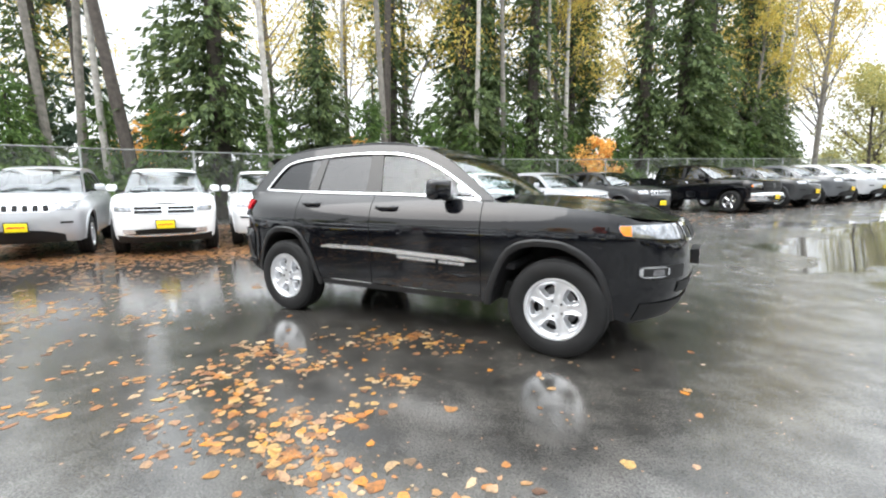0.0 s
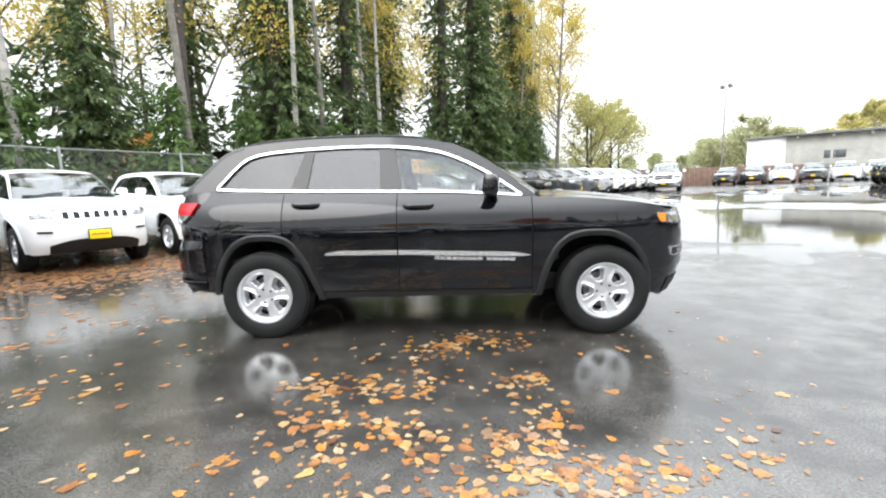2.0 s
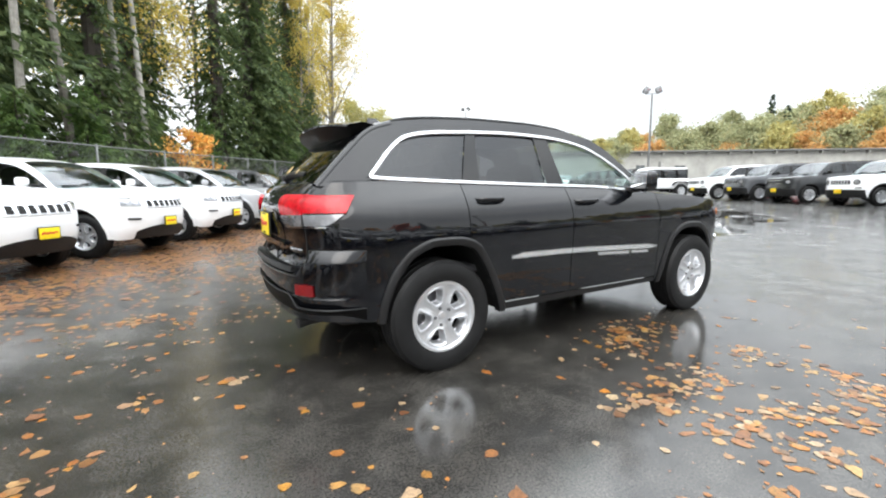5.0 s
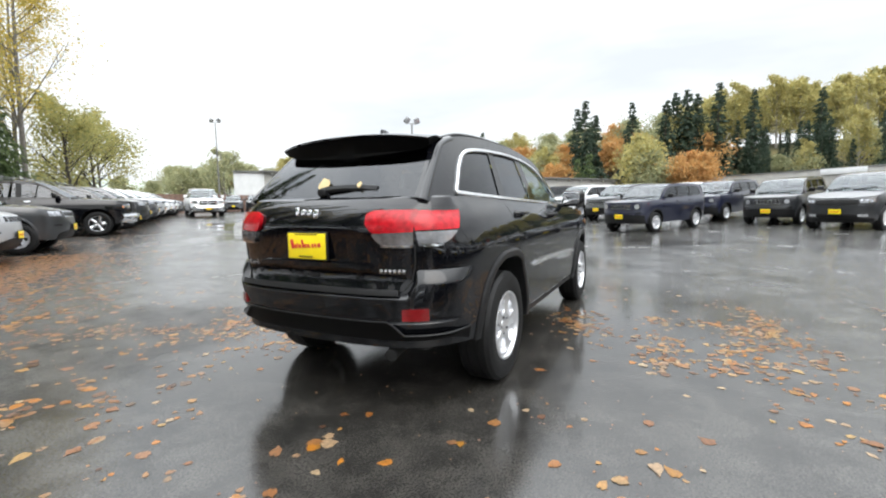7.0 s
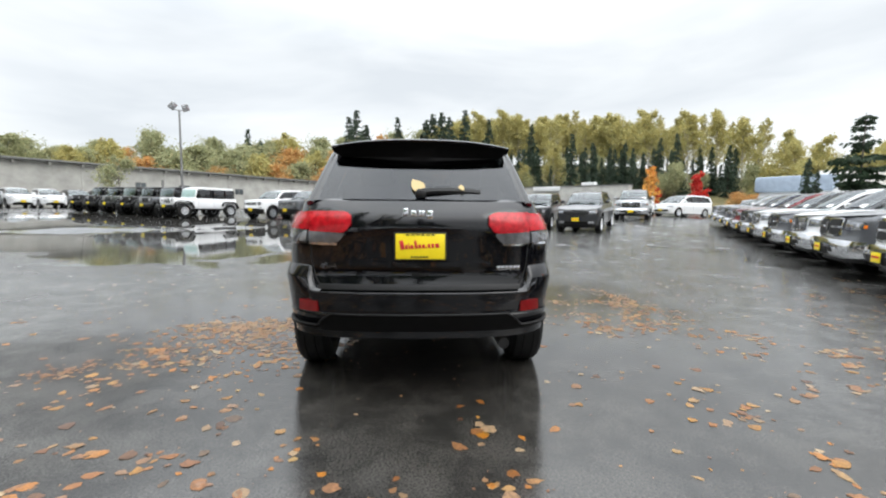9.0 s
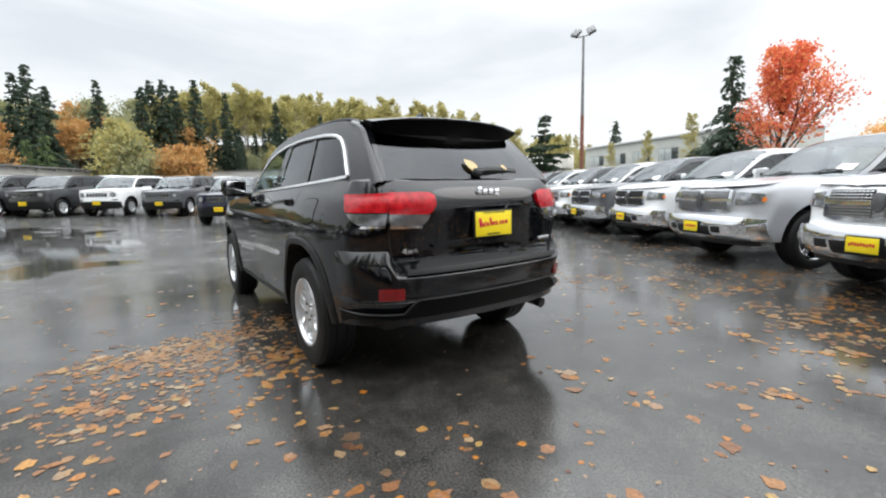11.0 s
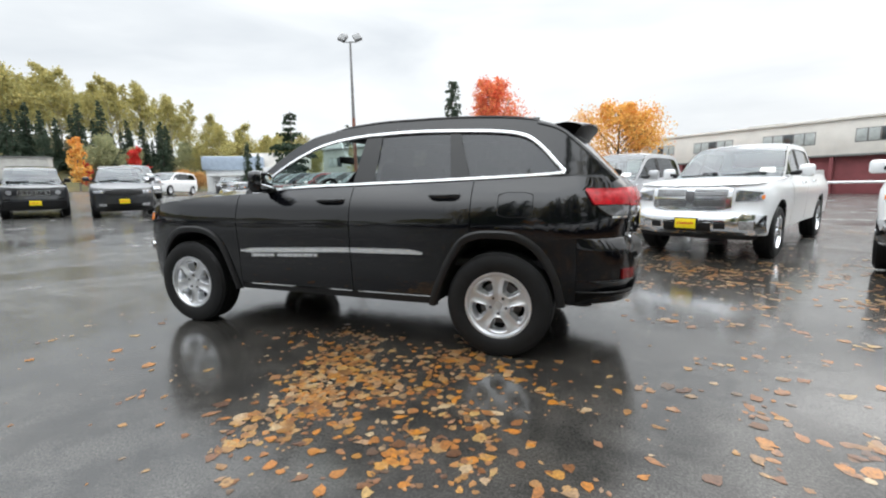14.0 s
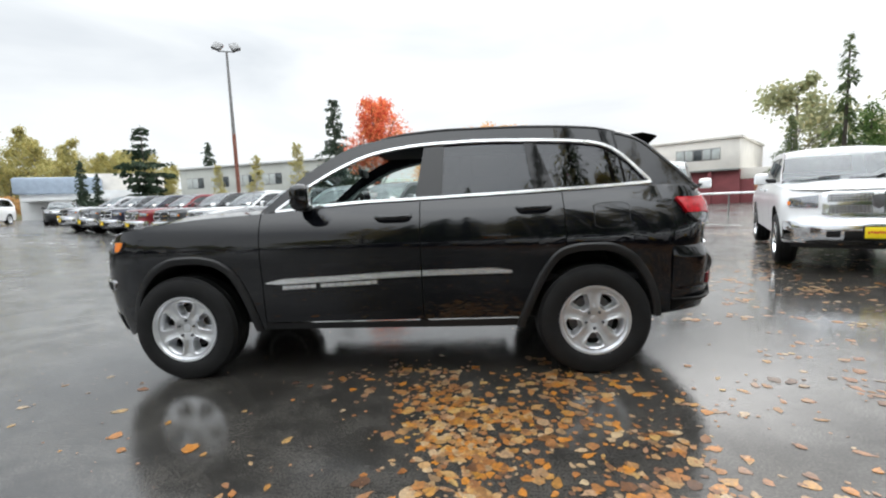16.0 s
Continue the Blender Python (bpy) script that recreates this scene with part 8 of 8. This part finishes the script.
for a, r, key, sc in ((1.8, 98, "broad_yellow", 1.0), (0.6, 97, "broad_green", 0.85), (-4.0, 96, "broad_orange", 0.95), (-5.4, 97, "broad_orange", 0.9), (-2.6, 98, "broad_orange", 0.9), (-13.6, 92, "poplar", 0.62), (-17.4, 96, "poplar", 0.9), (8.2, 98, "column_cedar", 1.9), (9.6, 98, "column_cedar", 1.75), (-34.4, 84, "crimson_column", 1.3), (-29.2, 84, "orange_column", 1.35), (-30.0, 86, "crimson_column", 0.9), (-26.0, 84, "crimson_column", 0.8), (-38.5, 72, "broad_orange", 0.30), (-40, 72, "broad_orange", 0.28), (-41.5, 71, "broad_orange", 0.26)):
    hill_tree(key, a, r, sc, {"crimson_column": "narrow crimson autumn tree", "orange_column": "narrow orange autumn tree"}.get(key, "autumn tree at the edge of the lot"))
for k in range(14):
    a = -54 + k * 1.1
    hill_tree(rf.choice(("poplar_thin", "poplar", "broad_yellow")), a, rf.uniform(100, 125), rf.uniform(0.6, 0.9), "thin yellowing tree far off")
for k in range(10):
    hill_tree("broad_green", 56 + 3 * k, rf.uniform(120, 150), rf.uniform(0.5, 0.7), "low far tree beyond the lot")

# ---------- fallen leaves ----------
LEAF = leaf_mat("fallen_leaves", [(0.24, 0.135, 0.055), (0.25, 0.095, 0.02), (0.09, 0.04, 0.02), (0.32, 0.15, 0.02), (0.30, 0.20, 0.105), (0.055, 0.027, 0.016), (0.26, 0.10, 0.02), (0.19, 0.095, 0.045), (0.33, 0.21, 0.07), (0.21, 0.11, 0.06), (0.36, 0.27, 0.16), (0.15, 0.065, 0.028), (0.36, 0.14, 0.015), (0.30, 0.11, 0.015)], 0.3, 0.5, 0.08, 0.45)
PALE_LEAF = leaf_mat("pale_yellow_leaf", [(0.52, 0.38, 0.17), (0.56, 0.42, 0.20)], 0.4, 0.4, 0.1)
LEAF_BROWN = leaf_mat("brown_leaf_litter", [(0.14, 0.062, 0.028), (0.22, 0.10, 0.045), (0.32, 0.15, 0.045), (0.20, 0.105, 0.065), (0.08, 0.04, 0.022), (0.40, 0.20, 0.05)], 0.35, 0.4, 0.12, 0.4)


def leaf_mesh(name, pts, sizes, seed, material, curl=0.04):
    """Rounded, pointed, slightly curled leaves lying on the ground."""
    g = np.random.default_rng(seed)
    shape = np.array([(0, -0.52), (0.16, -0.50), (0.38, -0.40), (0.50, -0.14), (0.40, 0.18), (0.20, 0.40), (0.0, 0.64), (-0.20, 0.40), (-0.40, 0.18), (-0.50, -0.14), (-0.38, -0.40), (-0.16, -0.50)])
    n, m = len(pts), len(shape)
    a = g.uniform(0, 2 * math.pi, n)
    sx, sy = g.uniform(0.55, 1.1, n), g.uniform(0.75, 1.15, n)
    loc = shape[None] * np.stack([sx, sy], 1)[:, None] * sizes[:, None, None]
    loc = loc * (1 + g.normal(0, 0.10, loc.shape[:2])[..., None]) + g.normal(0, 0.03, loc.shape) * sizes[:, None, None]
    bent = np.where(g.random(n) < 0.10, 4.0, 1.0) * curl
    c1, c2 = g.uniform(-0.3, 1, n) * bent, g.uniform(-0.3, 1, n) * bent
    zz = c1[:, None] * loc[..., 0] ** 2 / sizes[:, None] + c2[:, None] * loc[..., 1] ** 2 / sizes[:, None] + g.normal(0, 0.006, (n, m)) * sizes[:, None]
    tilt = g.normal(0, 0.012, (n, 2))
    zz += tilt[:, :1] * loc[..., 0] + tilt[:, 1:] * loc[..., 1]
    low = zz.min(1, keepdims=True)
    zz += 0.0012 - low + g.uniform(0, 0.0018, (n, 1))
    x = loc[..., 0] * np.cos(a)[:, None] - loc[..., 1] * np.sin(a)[:, None] + pts[:, :1]
    y = loc[..., 0] * np.sin(a)[:, None] + loc[..., 1] * np.cos(a)[:, None] + pts[:, 1:2]
    v = np.stack([x, y, zz + ground_z(x, y)], -1)
    mid = np.stack([pts[:, 0], pts[:, 1], ground_z(pts[:, 0], pts[:, 1]) + np.maximum(0.0012, zz.mean(1) - 0.001)], -1)[:, None]
    v = np.concatenate([v, mid], 1).reshape(-1, 3)
    i = np.arange(n)[:, None, None] * (m + 1)
    tri = np.array([(k, (k + 1) % m, m) for k in range(m)])[None]
    f = (i + tri).reshape(-1, 3)
    me = bpy.data.meshes.new(name)
    me.from_pydata(v.tolist(), [], f.tolist())
    me.materials.append(material)
    me.polygons.foreach_set("use_smooth", [True] * len(me.polygons))
    return me


def clustered(spots, seed, share=1.0):
    """Points scattered about spots of (x, y, reach along, reach across, turn, count)."""
    g = np.random.default_rng(seed)
    out = []
    for x, y, a, b, turn, n in spots:
        n = max(1, int(n * share))
        heads = g.normal(0, 1, (max(2, n // 7), 2)) * np.array([a, b])
        p = heads[g.integers(0, len(heads), n)] + g.normal(0, 1, (n, 2)) * np.array([0.105, 0.085]) * g.uniform(0.25, 1.8, (n, 1))
        c, s = math.cos(radians(turn)), math.sin(radians(turn))
        out.append(p @ np.array([[c, s], [-s, c]]) + (x, y))
    return np.concatenate(out)


def build_leaves():
    g = np.random.default_rng(8)
    # the drift on the driver's side
    pts = clustered([(-0.15, 0.86, 0.35, 0.08, 0, 100), (-0.40, 1.30, 0.13, 0.18, 0, 190), (-0.60, 1.78, 0.17, 0.18, 0, 260), (-0.60, 2.12, 0.18, 0.12, 10, 150), (-0.95, 1.52, 0.18, 0.12, 0, 130), (-1.15, 0.98, 0.30, 0.08, 0, 110),
                     (-1.45, 1.22, 0.20, 0.10, -10, 90), (-1.22, 1.85, 0.18, 0.18, 0, 130), (-1.62, 2.05, 0.18, 0.12, 0, 70), (-0.85, 2.40, 0.22, 0.10, 10, 60), (-0.10, 1.18, 0.40, 0.06, 0, 40), (-1.9, 1.4, 0.3, 0.2, 0, 30), (0.75, 1.95, 0.5, 0.2, 0, 7), (-1.4, 2.7, 0.5, 0.2, 0, 40)], 1, 1.0)
    tagged(part("leaf_drift", leaf_mesh("leaf_drift", pts, 0.018 + 0.056 * g.random(len(pts)) ** 1.4, 3, LEAF), None), "drift of wet yellow and orange leaves beside the car", "leaves", kind="stuff")
    # the drift on the other side
    pts = clustered([(0.02, -1.12, 0.30, 0.12, 10, 90), (0.50, -0.98, 0.25, 0.07, 0, 30), (-0.12, -1.92, 0.22, 0.09, 10, 70), (-0.58, -1.98, 0.18, 0.10, 20, 40), (-0.45, -2.33, 0.35, 0.07, 5, 60), (0.60, -1.92, 0.10, 0.06, 10, 30),
                     (0.60, -2.34, 0.09, 0.08, 40, 34), (0.02, -2.55, 0.28, 0.07, 0, 44), (0.28, -2.72, 0.36, 0.08, 5, 80), (0.05, -2.94, 0.22, 0.08, 0, 44), (0.78, -2.82, 0.16, 0.08, 10, 50), (1.12, -2.82, 0.12, 0.05, 0, 24), (1.62, -2.58, 0.22, 0.08, 15, 30), (-1.0, -2.8, 0.35, 0.15, 0, 26), (-2.8, -1.9, 0.3, 0.2, 20, 24), (-1.3, -3.1, 0.6, 0.2, 0, 30)], 2, 1.35)
    tagged(part("leaf_drift", leaf_mesh("leaf_drift", pts, 0.018 + 0.056 * g.random(len(pts)) ** 1.4, 4, LEAF), None), "drift of wet yellow leaves on the asphalt beside the car", "leaves", kind="stuff")
    # loose leaves round about
    pts = np.concatenate([np.stack([g.uniform(-7, 2.5, 620), g.uniform(-6, 5, 620)], 1), clustered([(-3.2, -0.8, 1.0, 1.3, 0, 90), (-4.0, 1.0, 1.0, 0.8, 0, 50), (-3.5, -2.2, 1.0, 0.8, 0, 60), (-3.3, 2.2, 0.8, 0.7, 0, 50), (-3.1, 1.4, 0.3, 0.5, 60, 40), (-3.35, 1.45, 0.12, 0.16, 40, 60), (-3.2, 0.45, 0.16, 0.06, 20, 26), (-2.1, 3.2, 0.30, 0.05, 10, 34), (-1.2, -2.5, 0.8, 0.5, 0, 40)], 7, 0.8)])
    keep = ~((np.abs(pts[:, 0]) < 2.3) & (np.abs(pts[:, 1]) < 0.75))
    pts = pts[keep]
    tagged(part("scattered_leaves", leaf_mesh("scattered_leaves", pts, 0.026 + 0.055 * g.random(len(pts)) ** 1.4, 5, LEAF), None), "single fallen leaves scattered over the wet lot", "leaves", kind="stuff")
    # crumbs of leaf and twig washed about
    pts = np.stack([g.uniform(-8, 5, 2600), g.uniform(-7, 7, 2600)], 1)
    tagged(part("leaf_crumbs", leaf_mesh("leaf_crumbs", pts, 0.006 + 0.016 * g.random(len(pts)) ** 2, 31, LEAF_BROWN, 0.3), None), "small dark crumbs of leaf and twig on the asphalt", "leaves", kind="stuff")
    # leaf lines left by running water
    pts = clustered([(-1.66, 2.48, 0.34, 0.05, -58, 120), (-2.1, 3.2, 0.5, 0.10, -58, 80), (-1.9, 4.6, 0.9, 0.2, 60, 110), (-3.0, 3.2, 0.6, 0.15, 55, 60)], 12)
    tagged(part("leaf_line", leaf_mesh("leaf_line", pts, g.uniform(0.02, 0.045, len(pts)), 6, LEAF_BROWN), None), "line of brown leaves washed together", "leaves", kind="stuff")
    # brown litter under the parked row
    n = 30000
    u, w = np.where(g.random(n) < 0.7, g.uniform(-6, 12, n), g.uniform(-9, 36, n)), g.normal(0.2, 1.1, n)
    w = np.where(g.random(n) < 0.75, g.uniform(-0.6, 6.6, n), w)
    c = np.array([-6.2, 1.4])
    d, q = np.array([FD.x, FD.y]), np.array([FN.x, FN.y])
    pts = c + u[:, None] * d + (w)[:, None] * q
    tagged(part("leaf_litter", leaf_mesh("leaf_litter", pts, g.uniform(0.05, 0.10, n), 9, LEAF_BROWN), None), "brown leaf litter under the vehicles along the fence", "leaves", kind="stuff")
    # under and before the trucks
    pts = np.concatenate([clustered([(-2.4, -4.4, 1.1, 0.7, -25, 330), (-3.6, -3.0, 1.0, 0.6, -25, 260), (-4.6, -4.6, 1.2, 1.0, 0, 160), (-7.6, -9.0, 2.2, 0.6, -25, 420), (-0.2, -6.2, 1.5, 0.6, -28, 220), (-5.6, -3.2, 1.0, 1.0, 0, 90), (-9.5, -7.5, 2, 1.2, 0, 200), (-4.2, -1.6, 0.9, 0.7, 0, 80)], 21, 1.1)])
    tagged(part("leaf_drift", leaf_mesh("leaf_drift", pts, 0.03 + 0.05 * g.random(len(pts)), 22, LEAF), None), "fallen leaves before and under the pickup trucks", "leaves", kind="stuff")
    # two leaves stuck on the rear window
    for y, z, s in ((0.02, 1.362, 0.10), (-0.26, 1.35, 0.06)):
        me = leaf_mesh("leaf", np.array([[0.0, 0.0]]), np.array([s]), int(s * 1000), PALE_LEAF, 0.1)
        tagged(part("leaf", me, None, m=Matrix.Translation((-2.19 - (1.40 - z) * 0.6, y, z)) @ Matrix.Rotation(radians(-48), 4, "Y")), "pale yellow leaf stuck to the rear window", "leaf")


build_leaves()
